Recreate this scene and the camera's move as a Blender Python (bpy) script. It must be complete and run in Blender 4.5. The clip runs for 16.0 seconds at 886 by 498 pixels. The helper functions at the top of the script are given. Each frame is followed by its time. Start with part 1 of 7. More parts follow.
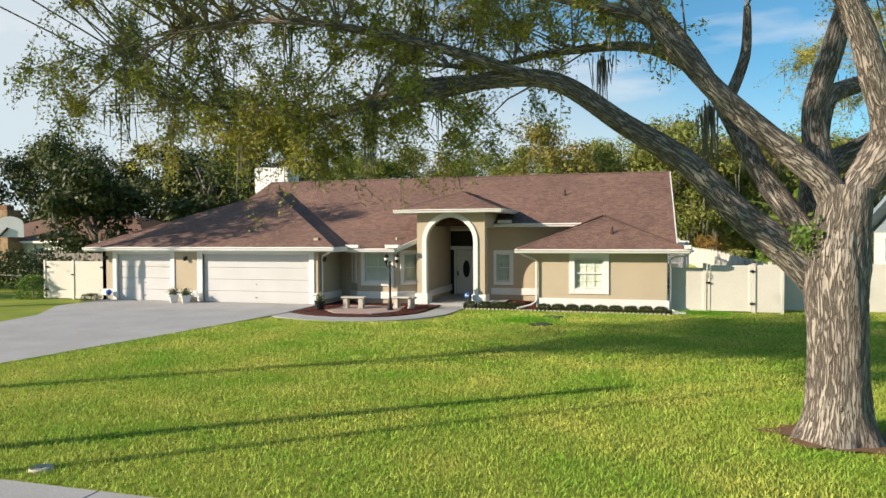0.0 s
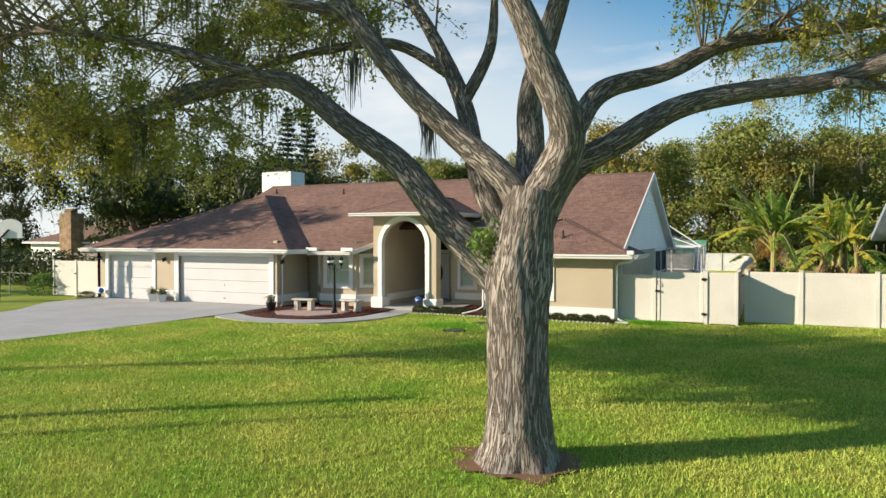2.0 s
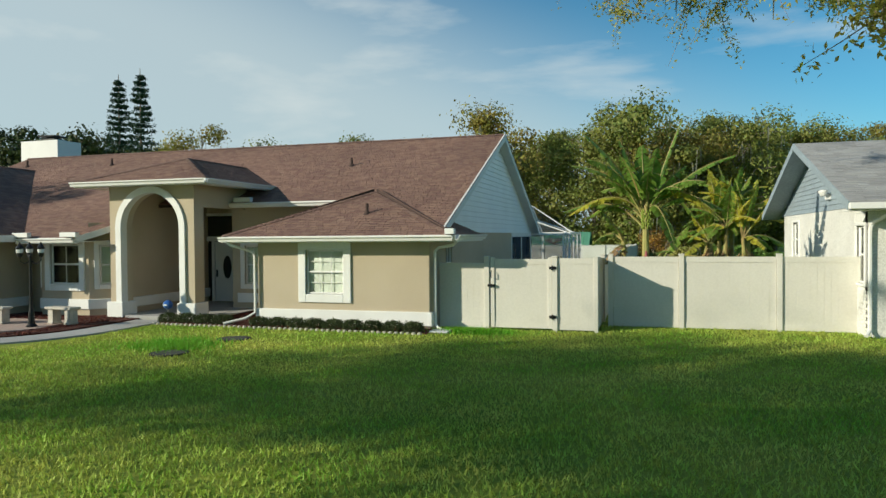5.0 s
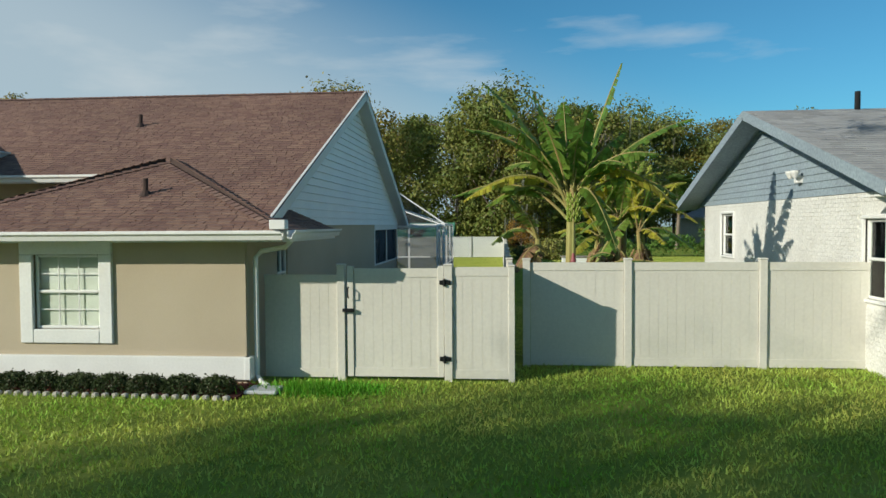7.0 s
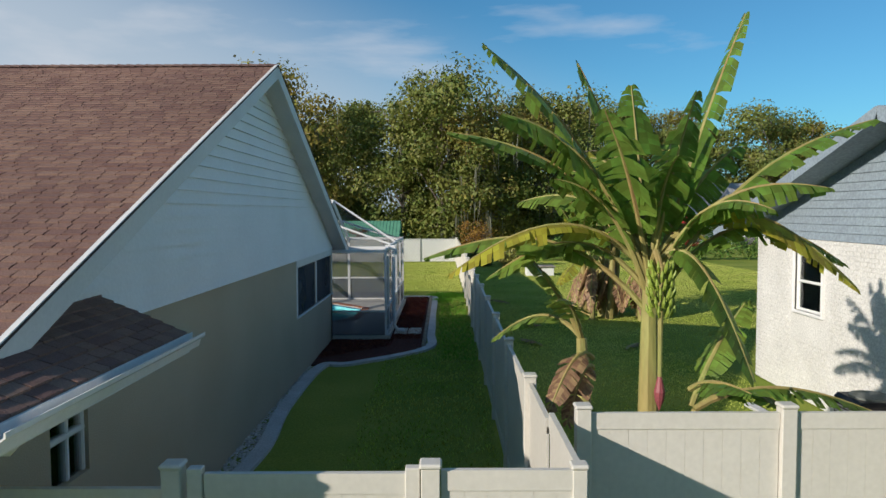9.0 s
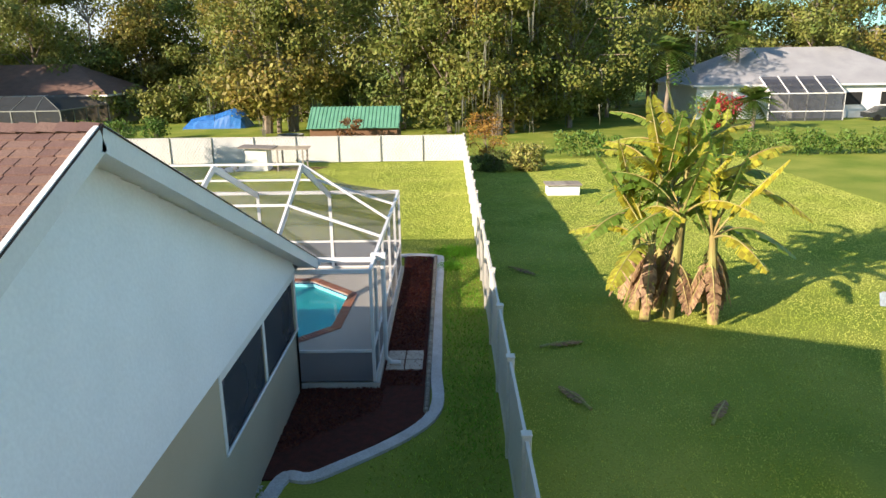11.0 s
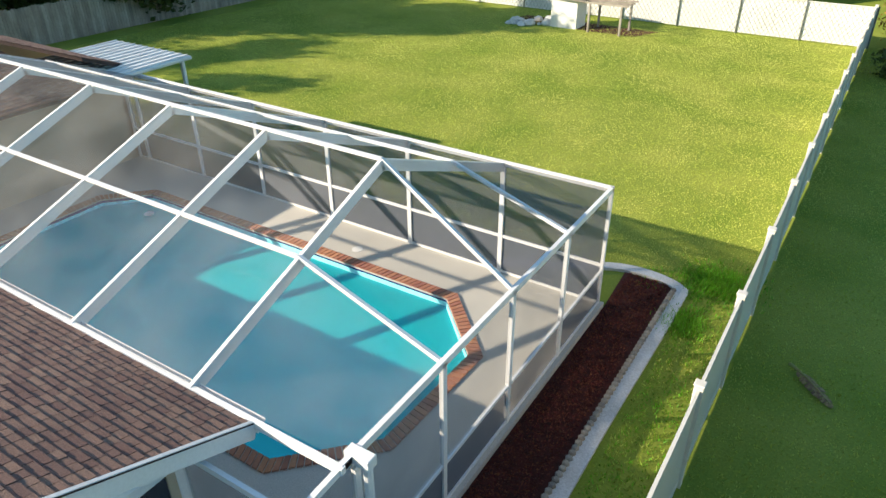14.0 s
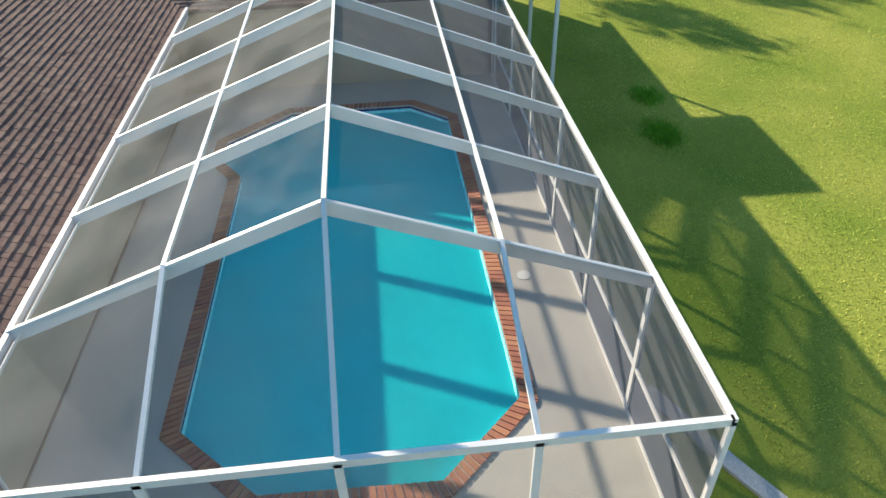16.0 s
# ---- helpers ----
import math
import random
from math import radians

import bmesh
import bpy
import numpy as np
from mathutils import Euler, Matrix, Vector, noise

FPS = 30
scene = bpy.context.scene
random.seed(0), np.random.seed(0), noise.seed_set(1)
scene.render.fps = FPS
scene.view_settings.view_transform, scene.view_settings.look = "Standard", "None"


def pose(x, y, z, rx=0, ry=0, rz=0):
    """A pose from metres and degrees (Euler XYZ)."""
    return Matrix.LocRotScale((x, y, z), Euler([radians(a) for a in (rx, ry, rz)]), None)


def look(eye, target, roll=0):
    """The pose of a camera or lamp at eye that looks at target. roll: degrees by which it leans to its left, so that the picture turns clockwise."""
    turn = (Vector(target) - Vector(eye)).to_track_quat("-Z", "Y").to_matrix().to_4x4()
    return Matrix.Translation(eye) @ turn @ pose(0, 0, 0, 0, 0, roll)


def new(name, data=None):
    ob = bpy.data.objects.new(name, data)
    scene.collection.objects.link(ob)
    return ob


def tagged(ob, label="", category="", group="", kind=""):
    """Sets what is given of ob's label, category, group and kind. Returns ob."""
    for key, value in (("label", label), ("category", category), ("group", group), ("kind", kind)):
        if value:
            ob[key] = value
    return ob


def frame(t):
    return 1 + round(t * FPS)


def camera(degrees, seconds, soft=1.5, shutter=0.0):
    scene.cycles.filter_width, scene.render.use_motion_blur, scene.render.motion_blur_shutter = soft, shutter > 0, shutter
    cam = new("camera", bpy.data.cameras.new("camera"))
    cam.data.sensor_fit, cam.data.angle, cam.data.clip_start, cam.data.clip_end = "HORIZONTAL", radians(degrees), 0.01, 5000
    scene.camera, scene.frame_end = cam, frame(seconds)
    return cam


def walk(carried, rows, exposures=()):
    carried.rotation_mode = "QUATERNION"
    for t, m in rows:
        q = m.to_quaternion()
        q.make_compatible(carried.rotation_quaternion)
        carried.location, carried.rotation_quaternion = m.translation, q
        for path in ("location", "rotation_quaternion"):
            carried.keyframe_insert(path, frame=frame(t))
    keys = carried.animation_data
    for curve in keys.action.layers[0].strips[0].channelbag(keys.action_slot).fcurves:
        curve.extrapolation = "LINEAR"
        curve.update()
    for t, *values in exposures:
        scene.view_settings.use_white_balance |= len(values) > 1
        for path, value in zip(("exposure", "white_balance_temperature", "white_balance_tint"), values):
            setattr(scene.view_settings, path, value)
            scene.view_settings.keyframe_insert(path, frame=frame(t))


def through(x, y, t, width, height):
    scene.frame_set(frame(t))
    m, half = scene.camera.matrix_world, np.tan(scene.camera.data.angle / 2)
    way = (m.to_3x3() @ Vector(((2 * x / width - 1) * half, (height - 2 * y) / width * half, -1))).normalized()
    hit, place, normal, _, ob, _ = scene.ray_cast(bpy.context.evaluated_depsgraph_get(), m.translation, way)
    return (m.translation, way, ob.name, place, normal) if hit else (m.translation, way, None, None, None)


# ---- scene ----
cam = camera(65.2, 16.0)
PATH = [
    (0, (0.216, 2.426, 3.068), (-0.340, 4.346, 3.023), -0.3),
    (0.5, (1.722, 2.916, 3.076), (1.094, 4.815, 3.033), -0.3),
    (1, (3.219, 3.450, 3.053), (2.528, 5.327, 3.013), -0.1),
    (1.5, (4.588, 4.035, 3.049), (3.828, 5.885, 3.012), -0.1),
    (2, (5.934, 4.888, 3.063), (5.100, 6.706, 3.028), -0.0),
    (2.5, (7.151, 6.080, 3.042), (6.268, 7.875, 3.011), -0.1),
    (3, (7.884, 7.528, 2.888), (6.969, 9.306, 2.860), -0.1),
    (3.5, (7.880, 8.935, 2.669), (6.950, 10.706, 2.641), -0.1),
    (4, (7.514, 10.398, 2.437), (6.637, 12.195, 2.408), -0.2),
    (4.5, (7.009, 11.900, 2.427), (6.293, 13.767, 2.392), -0.3),
    (5, (6.480, 13.405, 2.401), (5.906, 15.320, 2.363), -0.5),
    (5.2, (6.273, 13.967, 2.410), (5.760, 15.900, 2.369), -0.5),
    (7.3, (4.913, 20.745, 2.501), (4.771, 22.739, 2.430), -0.5),
    (7.5, (4.820, 21.406, 2.512), (4.696, 23.401, 2.443), -0.6),
    (8, (4.576, 22.954, 2.751), (4.515, 24.951, 2.679), -0.3),
    (8.5, (4.429, 24.515, 3.117), (4.401, 26.513, 3.043), -0.3),
    (9, (4.299, 26.136, 3.550), (4.294, 28.133, 3.441), -0.2),
    (9.2, (4.227, 26.768, 3.803), (4.227, 28.762, 3.644), -0.3),
    (11.3, (4.221, 33.676, 6.876), (4.187, 35.580, 6.265), -1.1),
    (11.5, (4.335, 34.433, 7.057), (4.271, 36.319, 6.394), -1.4),
    (12, (4.496, 36.056, 7.301), (4.341, 37.906, 6.556), -1.3),
    (12.5, (4.708, 37.659, 7.546), (4.414, 39.455, 6.717), -1.2),
    (13, (4.869, 39.219, 7.666), (4.377, 40.941, 6.776), -0.9),
    (13.5, (5.373, 40.996, 7.764), (4.660, 42.600, 6.804), -0.6),
    (14, (6.055, 42.888, 7.806), (5.128, 44.340, 6.789), -0.3),
    (14.5, (6.681, 44.860, 7.857), (5.486, 46.047, 6.779), -0.5),
    (15, (6.957, 46.831, 7.877), (5.558, 47.702, 6.745), -0.9),
    (15.5, (6.944, 48.762, 7.980), (5.425, 49.282, 6.788), -1.2),
    (16, (6.554, 50.737, 7.896), (4.978, 50.879, 6.673), -1.7),
]
# seconds, stops, kelvin, tint
EXPOSURE = [(0.0, 0.56, 6900, 14), (3.2, 0.62, 6900, 13), (4.5, 0.3, 6600, 5), (5.2, 0.1, 6450, 2), (7.5, -0.08, 6100, 7), (8.3, -0.12, 6050, 12), (9.2, 0.06, 6250, 14), (10.4, 0.65, 6800, 17), (11.5, 1.22, 7050, 20), (13.0, 1.17, 7000, 18), (14.5, 1.08, 6950, 11), (16.0, 1.14, 6850, 12)]
walk(cam, [(t, look(eye, target, roll)) for t, eye, target, roll in PATH], EXPOSURE)

# ---- world, sun, exposure ----
SUN_WAY = Vector((1.36, 1.0, -0.66)).normalized()
world = bpy.data.worlds.new("sky")
scene.world = world
world.use_nodes = True
wn, wl = world.node_tree.nodes, world.node_tree.links
bg = wn["Background"]
sky = wn.new("ShaderNodeTexSky")
sky.sky_type = "NISHITA"
sky.sun_disc = False
sky.sun_elevation = math.asin(-SUN_WAY.z)
sky.sun_rotation = math.atan2(-SUN_WAY.x, -SUN_WAY.y)
sky.air_density, sky.dust_density, sky.ozone_density = 1.0, 0.6, 1.6
tc = wn.new("ShaderNodeTexCoord")
mp = wn.new("ShaderNodeMapping")
mp.inputs["Scale"].default_value = (1.2, 3.2, 6.5)
mp.inputs["Rotation"].default_value = (0, 0.1, 0.5)
cl = wn.new("ShaderNodeTexNoise")
cl.inputs["Scale"].default_value, cl.inputs["Detail"].default_value, cl.inputs["Roughness"].default_value = 1.55, 7, 0.52
ramp = wn.new("ShaderNodeValToRGB")
ramp.color_ramp.elements[0].position, ramp.color_ramp.elements[1].position = 0.54, 0.76
mixc = wn.new("ShaderNodeMix")
mixc.data_type = "RGBA"
mixc.inputs[7].default_value = (8.2, 8.6, 8.8, 1)
wl.new(tc.outputs["Generated"], mp.inputs["Vector"])
wl.new(mp.outputs["Vector"], cl.inputs["Vector"])
wl.new(cl.outputs["Fac"], ramp.inputs["Fac"])
wl.new(ramp.outputs["Color"], mixc.inputs[0])
tint = wn.new("ShaderNodeMix")
tint.data_type, tint.blend_type = "RGBA", "MULTIPLY"
tint.inputs[0].default_value = 1.0
tint.inputs[7].default_value = (0.57, 1.20, 1.42, 1)
wl.new(sky.outputs["Color"], tint.inputs[6])
sep = wn.new("ShaderNodeSeparateXYZ")
wl.new(tc.outputs["Generated"], sep.inputs[0])
haze = wn.new("ShaderNodeMapRange")
haze.interpolation_type = "SMOOTHSTEP"
haze.inputs["From Min"].default_value, haze.inputs["From Max"].default_value = 0.0, 0.30
haze.inputs["To Min"].default_value, haze.inputs["To Max"].default_value = 0.82, 0.0
lean = wn.new("ShaderNodeMath")
lean.operation = "MULTIPLY_ADD"
lean.inputs[1].default_value = 0.42
wl.new(sep.outputs["X"], lean.inputs[0])
wl.new(sep.outputs["Z"], lean.inputs[2])
wl.new(lean.outputs[0], haze.inputs["Value"])
hz = wn.new("ShaderNodeMix")
hz.data_type = "RGBA"
hz.inputs[7].default_value = (6.6, 7.5, 8.0, 1)
wl.new(haze.outputs["Result"], hz.inputs[0])
wl.new(tint.outputs[2], hz.inputs[6])
wl.new(hz.outputs[2], mixc.inputs[6])
wl.new(mixc.outputs[2], bg.inputs["Color"])
bg.inputs["Strength"].default_value = 0.077

sun = new("sun", bpy.data.lights.new("sun", "SUN"))
sun.data.energy, sun.data.angle, sun.data.color = 5.0, radians(0.6), (1.0, 0.90, 0.73)
sun.matrix_world = look((0, 0, 40), Vector((0, 0, 40)) + SUN_WAY)


# ---- materials ----
def material(name, base, other=None, rough=0.8, scale=3.0, fine=40.0, bump=0.15, metal=0.0, spec=0.4,
             random_tint=0.0, island=False, stretch=(1, 1, 1), grain=0.18, mid=0.5):
    """Two colours mixed by coarse noise, grain by fine noise, and fine relief."""
    m = bpy.data.materials.new(name)
    m.use_nodes = True
    n, l = m.node_tree.nodes, m.node_tree.links
    b = n["Principled BSDF"]
    b.inputs["Roughness"].default_value, b.inputs["Metallic"].default_value = rough, metal
    b.inputs["Specular IOR Level"].default_value = spec
    other = other or tuple(c * 0.8 for c in base)
    co = n.new("ShaderNodeTexCoord")
    ma = n.new("ShaderNodeMapping")
    ma.inputs["Scale"].default_value = stretch
    l.new(co.outputs["Object"], ma.inputs["Vector"])
    n1, n2 = n.new("ShaderNodeTexNoise"), n.new("ShaderNodeTexNoise")
    n1.inputs["Scale"].default_value, n1.inputs["Detail"].default_value = scale, 5
    n2.inputs["Scale"].default_value, n2.inputs["Detail"].default_value = fine, 4
    for q in (n1, n2):
        l.new(ma.outputs["Vector"], q.inputs["Vector"])
    r = n.new("ShaderNodeMapRange")
    r.inputs["From Min"].default_value, r.inputs["From Max"].default_value = mid - 0.18, mid + 0.18
    l.new(n1.outputs["Fac"], r.inputs["Value"])
    mx = n.new("ShaderNodeMix")
    mx.data_type = "RGBA"
    mx.inputs[6].default_value, mx.inputs[7].default_value = (*base, 1), (*other, 1)
    l.new(r.outputs["Result"], mx.inputs[0])
    g = n.new("ShaderNodeMapRange")
    g.inputs["From Min"].default_value, g.inputs["From Max"].default_value = 0.3, 0.7
    g.inputs["To Min"].default_value, g.inputs["To Max"].default_value = 1 - grain, 1 + grain
    l.new(n2.outputs["Fac"], g.inputs["Value"])
    hs = n.new("ShaderNodeHueSaturation")
    l.new(mx.outputs[2], hs.inputs["Color"])
    value = g.outputs["Result"]
    if random_tint:
        src = n.new("ShaderNodeNewGeometry").outputs["Random Per Island"] if island else n.new("ShaderNodeObjectInfo").outputs["Random"]
        rr = n.new("ShaderNodeMapRange")
        rr.inputs["To Min"].default_value, rr.inputs["To Max"].default_value = 1 - random_tint, 1 + random_tint
        l.new(src, rr.inputs["Value"])
        mu = n.new("ShaderNodeMath")
        mu.operation = "MULTIPLY"
        l.new(rr.outputs["Result"], mu.inputs[0])
        l.new(value, mu.inputs[1])
        value = mu.outputs[0]
        hh = n.new("ShaderNodeMapRange")
        hh.inputs["To Min"].default_value, hh.inputs["To Max"].default_value = 0.5 - random_tint * 0.05, 0.5 + random_tint * 0.05
        l.new(src, hh.inputs["Value"])
        l.new(hh.outputs["Result"], hs.inputs["Hue"])
    l.new(value, hs.inputs["Value"])
    l.new(hs.outputs["Color"], b.inputs["Base Color"])
    if bump:
        bu = n.new("ShaderNodeBump")
        bu.inputs["Strength"].default_value, bu.inputs["Distance"].default_value = bump, 0.02
        l.new(n2.outputs["Fac"], bu.inputs["Height"])
        l.new(bu.outputs["Normal"], b.inputs["Normal"])
    return m


def leafy(name, a, c, through=0.35, rough=0.55, tint=0.35):
    m = material(name, a, c, rough=rough, scale=0.5, fine=6, bump=0, random_tint=tint, island=True, spec=0.3)
    n, l = m.node_tree.nodes, m.node_tree.links
    b, out = n["Principled BSDF"], n["Material Output"]
    tr = n.new("ShaderNodeBsdfTranslucent")
    l.new(b.inputs["Base Color"].links[0].from_socket, tr.inputs["Color"])
    ms = n.new("ShaderNodeMixShader")
    ms.inputs[0].default_value = through
    l.new(b.outputs[0], ms.inputs[1])
    l.new(tr.outputs[0], ms.inputs[2])
    l.new(ms.outputs[0], out.inputs["Surface"])
    return m


def screen_mesh(name, color, cover):
    """Insect mesh: part clear, part matt threads."""
    m = bpy.data.materials.new(name)
    m.use_nodes = True
    n, l = m.node_tree.nodes, m.node_tree.links
    b, out = n["Principled BSDF"], n["Material Output"]
    b.inputs["Base Color"].default_value, b.inputs["Roughness"].default_value = (*color, 1), 0.8
    b.inputs["Specular IOR Level"].default_value = 0.2
    t = n.new("ShaderNodeBsdfTransparent")
    no = n.new("ShaderNodeTexNoise")
    no.inputs["Scale"].default_value, no.inputs["Detail"].default_value = 0.9, 6
    co = n.new("ShaderNodeTexCoord")
    l.new(co.outputs["Object"], no.inputs["Vector"])
    r = n.new("ShaderNodeMapRange")
    r.inputs["From Min"].default_value, r.inputs["From Max"].default_value = 0.35, 0.7
    r.inputs["To Min"].default_value, r.inputs["To Max"].default_value = cover - 0.05, cover + 0.09
    l.new(no.outputs["Fac"], r.inputs["Value"])
    ms = n.new("ShaderNodeMixShader")
    l.new(r.outputs["Result"], ms.inputs[0])
    l.new(t.outputs[0], ms.inputs[1])
    l.new(b.outputs[0], ms.inputs[2])
    l.new(ms.outputs[0], out.inputs["Surface"])
    return m


def water_surface(name):
    m = bpy.data.materials.new(name)
    m.use_nodes = True
    n, l = m.node_tree.nodes, m.node_tree.links
    out = n["Material Output"]
    t, g, f = n.new("ShaderNodeBsdfTransparent"), n.new("ShaderNodeBsdfGlossy"), n.new("ShaderNodeFresnel")
    t.inputs["Color"].default_value = (0.34, 0.99, 1.0, 1)
    g.inputs["Roughness"].default_value = 0.03
    f.inputs["IOR"].default_value = 1.24
    no, bu = n.new("ShaderNodeTexNoise"), n.new("ShaderNodeBump")
    no.inputs["Scale"].default_value = 3.0
    bu.inputs["Strength"].default_value, bu.inputs["Distance"].default_value = 0.05, 0.02
    l.new(no.outputs["Fac"], bu.inputs["Height"])
    l.new(bu.outputs["Normal"], g.inputs["Normal"])
    # matt cyan mixed into the surface: painted brightness for skylight the basin loses
    d, body = n.new("ShaderNodeBsdfDiffuse"), n.new("ShaderNodeMixShader")
    d.inputs["Color"].default_value = (0.003, 0.80, 0.87, 1)
    body.inputs[0].default_value = 0.42
    l.new(t.outputs[0], body.inputs[1])
    l.new(d.outputs[0], body.inputs[2])
    ms = n.new("ShaderNodeMixShader")
    l.new(f.outputs[0], ms.inputs[0])
    l.new(body.outputs[0], ms.inputs[1])
    l.new(g.outputs[0], ms.inputs[2])
    l.new(ms.outputs[0], out.inputs["Surface"])
    return m


def glass(name, tint=(0.9, 0.94, 0.92)):
    m = bpy.data.materials.new(name)
    m.use_nodes = True
    n, l = m.node_tree.nodes, m.node_tree.links
    out = n["Material Output"]
    t, g, f = n.new("ShaderNodeBsdfTransparent"), n.new("ShaderNodeBsdfGlossy"), n.new("ShaderNodeFresnel")
    t.inputs["Color"].default_value = (*tint, 1)
    g.inputs["Roughness"].default_value = 0.02
    f.inputs["IOR"].default_value = 1.5
    ms = n.new("ShaderNodeMixShader")
    l.new(f.outputs[0], ms.inputs[0])
    l.new(t.outputs[0], ms.inputs[1])
    l.new(g.outputs[0], ms.inputs[2])
    l.new(ms.outputs[0], out.inputs["Surface"])
    return m


LAWN = material("lawn_soil", (0.15, 0.22, 0.03), (0.28, 0.31, 0.06), rough=0.95, scale=0.35, fine=25, bump=0.6, spec=0.1)
GRASS = leafy("grass_blades", (0.23, 0.41, 0.042), (0.53, 0.54, 0.12), through=0.3, rough=0.6, tint=0.32)
GRASS_DRY = leafy("dry_grass_blades", (0.38, 0.46, 0.07), (0.58, 0.58, 0.15), through=0.3, rough=0.6, tint=0.12)
GRASS_RICH = leafy("rich_grass_blades", (0.13, 0.36, 0.02), (0.18, 0.40, 0.03), through=0.3, tint=0.3)
STUCCO = material("tan_stucco", (0.475, 0.405, 0.305), (0.435, 0.365, 0.27), rough=0.92, scale=0.8, fine=70, bump=0.35, grain=0.07)
TRIM = material("white_trim_paint", (0.74, 0.74, 0.73), (0.68, 0.68, 0.67), rough=0.6, scale=1.5, fine=30, bump=0.06, grain=0.04)
SIDING = material("white_lap_siding", (0.84, 0.85, 0.86), (0.79, 0.80, 0.81), rough=0.6, scale=1.0, fine=24, bump=0.08, grain=0.04)
GARAGE = material("white_garage_steel", (0.54, 0.54, 0.55), (0.50, 0.50, 0.51), rough=0.5, scale=1.0, fine=60, bump=0.05, grain=0.04)
SHINGLE = material("brown_shingle", (0.22, 0.13, 0.105), (0.165, 0.097, 0.08), rough=0.95, scale=0.35, fine=70, bump=0.5, random_tint=0.2)
SHINGLE_ROWS = material("brown_shingle_rows", (0.22, 0.13, 0.105), (0.165, 0.097, 0.08), rough=0.95, scale=0.35, fine=70, bump=0.5, random_tint=0.2, island=True)
GREY_SHINGLE = material("grey_shingle", (0.33, 0.33, 0.34), (0.27, 0.27, 0.28), rough=0.95, scale=0.6, fine=80, bump=0.5, random_tint=0.15, island=True)
ROOF_FELT = material("roof_underlay", (0.07, 0.045, 0.04), rough=0.95)
CONCRETE = material("driveway_concrete", (0.39, 0.39, 0.40), (0.33, 0.325, 0.325), rough=0.9, scale=0.6, fine=45, bump=0.2)
CURB = material("pale_concrete_edging", (0.55, 0.56, 0.58), (0.46, 0.46, 0.46), rough=0.9, scale=2, fine=40, bump=0.3)
DECK = material("pool_deck_coating", (0.54, 0.515, 0.465), (0.49, 0.465, 0.42), rough=0.85, scale=0.8, fine=60, bump=0.15)
VINYL = material("cream_vinyl", (0.63, 0.605, 0.55), (0.585, 0.56, 0.505), rough=0.45, scale=0.8, fine=20, bump=0.02, grain=0.04)
ALU = material("white_aluminium", (0.74, 0.74, 0.74), (0.68, 0.68, 0.68), rough=0.45, scale=1.5, fine=30, bump=0.03, grain=0.04)
MULCH = material("red_mulch_soil", (0.09, 0.018, 0.012), (0.05, 0.012, 0.008), rough=0.95, scale=8, fine=60, bump=0.9)
CHIP = material("red_mulch_chip", (0.15, 0.03, 0.018), (0.08, 0.016, 0.01), rough=0.9, scale=6, fine=60, bump=0.3, random_tint=0.5, island=True)
BRICK = material("red_coping_brick", (0.44, 0.19, 0.115), (0.37, 0.145, 0.085), rough=0.85, scale=4, fine=60, bump=0.3, random_tint=0.2)
MORTAR = material("mortar", (0.58, 0.55, 0.50), rough=0.95)
PLASTER = material("pool_plaster", (0.30, 0.93, 0.97), (0.26, 0.90, 0.95), rough=0.7, scale=0.5, fine=10, bump=0.03)
TILE_BLUE = material("dark_blue_tile", (0.01, 0.03, 0.16), rough=0.2, bump=0)
WATER = water_surface("pool_water_surface")
GLASS = glass("window_glass")
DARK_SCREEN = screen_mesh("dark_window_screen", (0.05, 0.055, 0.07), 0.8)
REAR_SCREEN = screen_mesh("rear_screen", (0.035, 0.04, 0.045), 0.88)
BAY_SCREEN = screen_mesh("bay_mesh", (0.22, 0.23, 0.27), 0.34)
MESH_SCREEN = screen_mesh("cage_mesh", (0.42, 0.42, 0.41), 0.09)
# same mesh as above, thinner and greyer where no sun glare veils the pool
CLEAR_SCREEN = screen_mesh("clear_cage_mesh", (0.2, 0.2, 0.2), 0.11)
# sun glare on the south slope, put into paler threads
VEIL_SCREEN = screen_mesh("glare_cage_mesh", (0.46, 0.45, 0.43), 0.11)
# next three: darker, denser threads stand in for grazing view and a solid lawn shadow
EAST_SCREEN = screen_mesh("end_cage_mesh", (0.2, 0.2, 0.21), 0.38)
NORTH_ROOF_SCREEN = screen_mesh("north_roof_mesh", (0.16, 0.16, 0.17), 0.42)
SHADE_SCREEN = screen_mesh("shade_cage_mesh", (0.10, 0.105, 0.115), 0.64)
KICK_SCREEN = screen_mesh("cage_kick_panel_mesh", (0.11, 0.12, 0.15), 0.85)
BLIND = material("white_blind", (0.82, 0.83, 0.78), rough=0.7, scale=2, fine=10, bump=0.0, grain=0.04)
# near-black paint for unlit rooms behind glass; also lids and liners
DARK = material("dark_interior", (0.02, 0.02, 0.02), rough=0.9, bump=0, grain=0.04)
BLACK = material("black_iron", (0.015, 0.015, 0.016), rough=0.4, scale=5, fine=60, bump=0.05, metal=0.3)
BARK_PLAIN = material("oak_bark", (0.30, 0.25, 0.20), (0.15, 0.115, 0.09), rough=0.95, scale=5, fine=26, bump=1.0, stretch=(1, 1, 0.25))


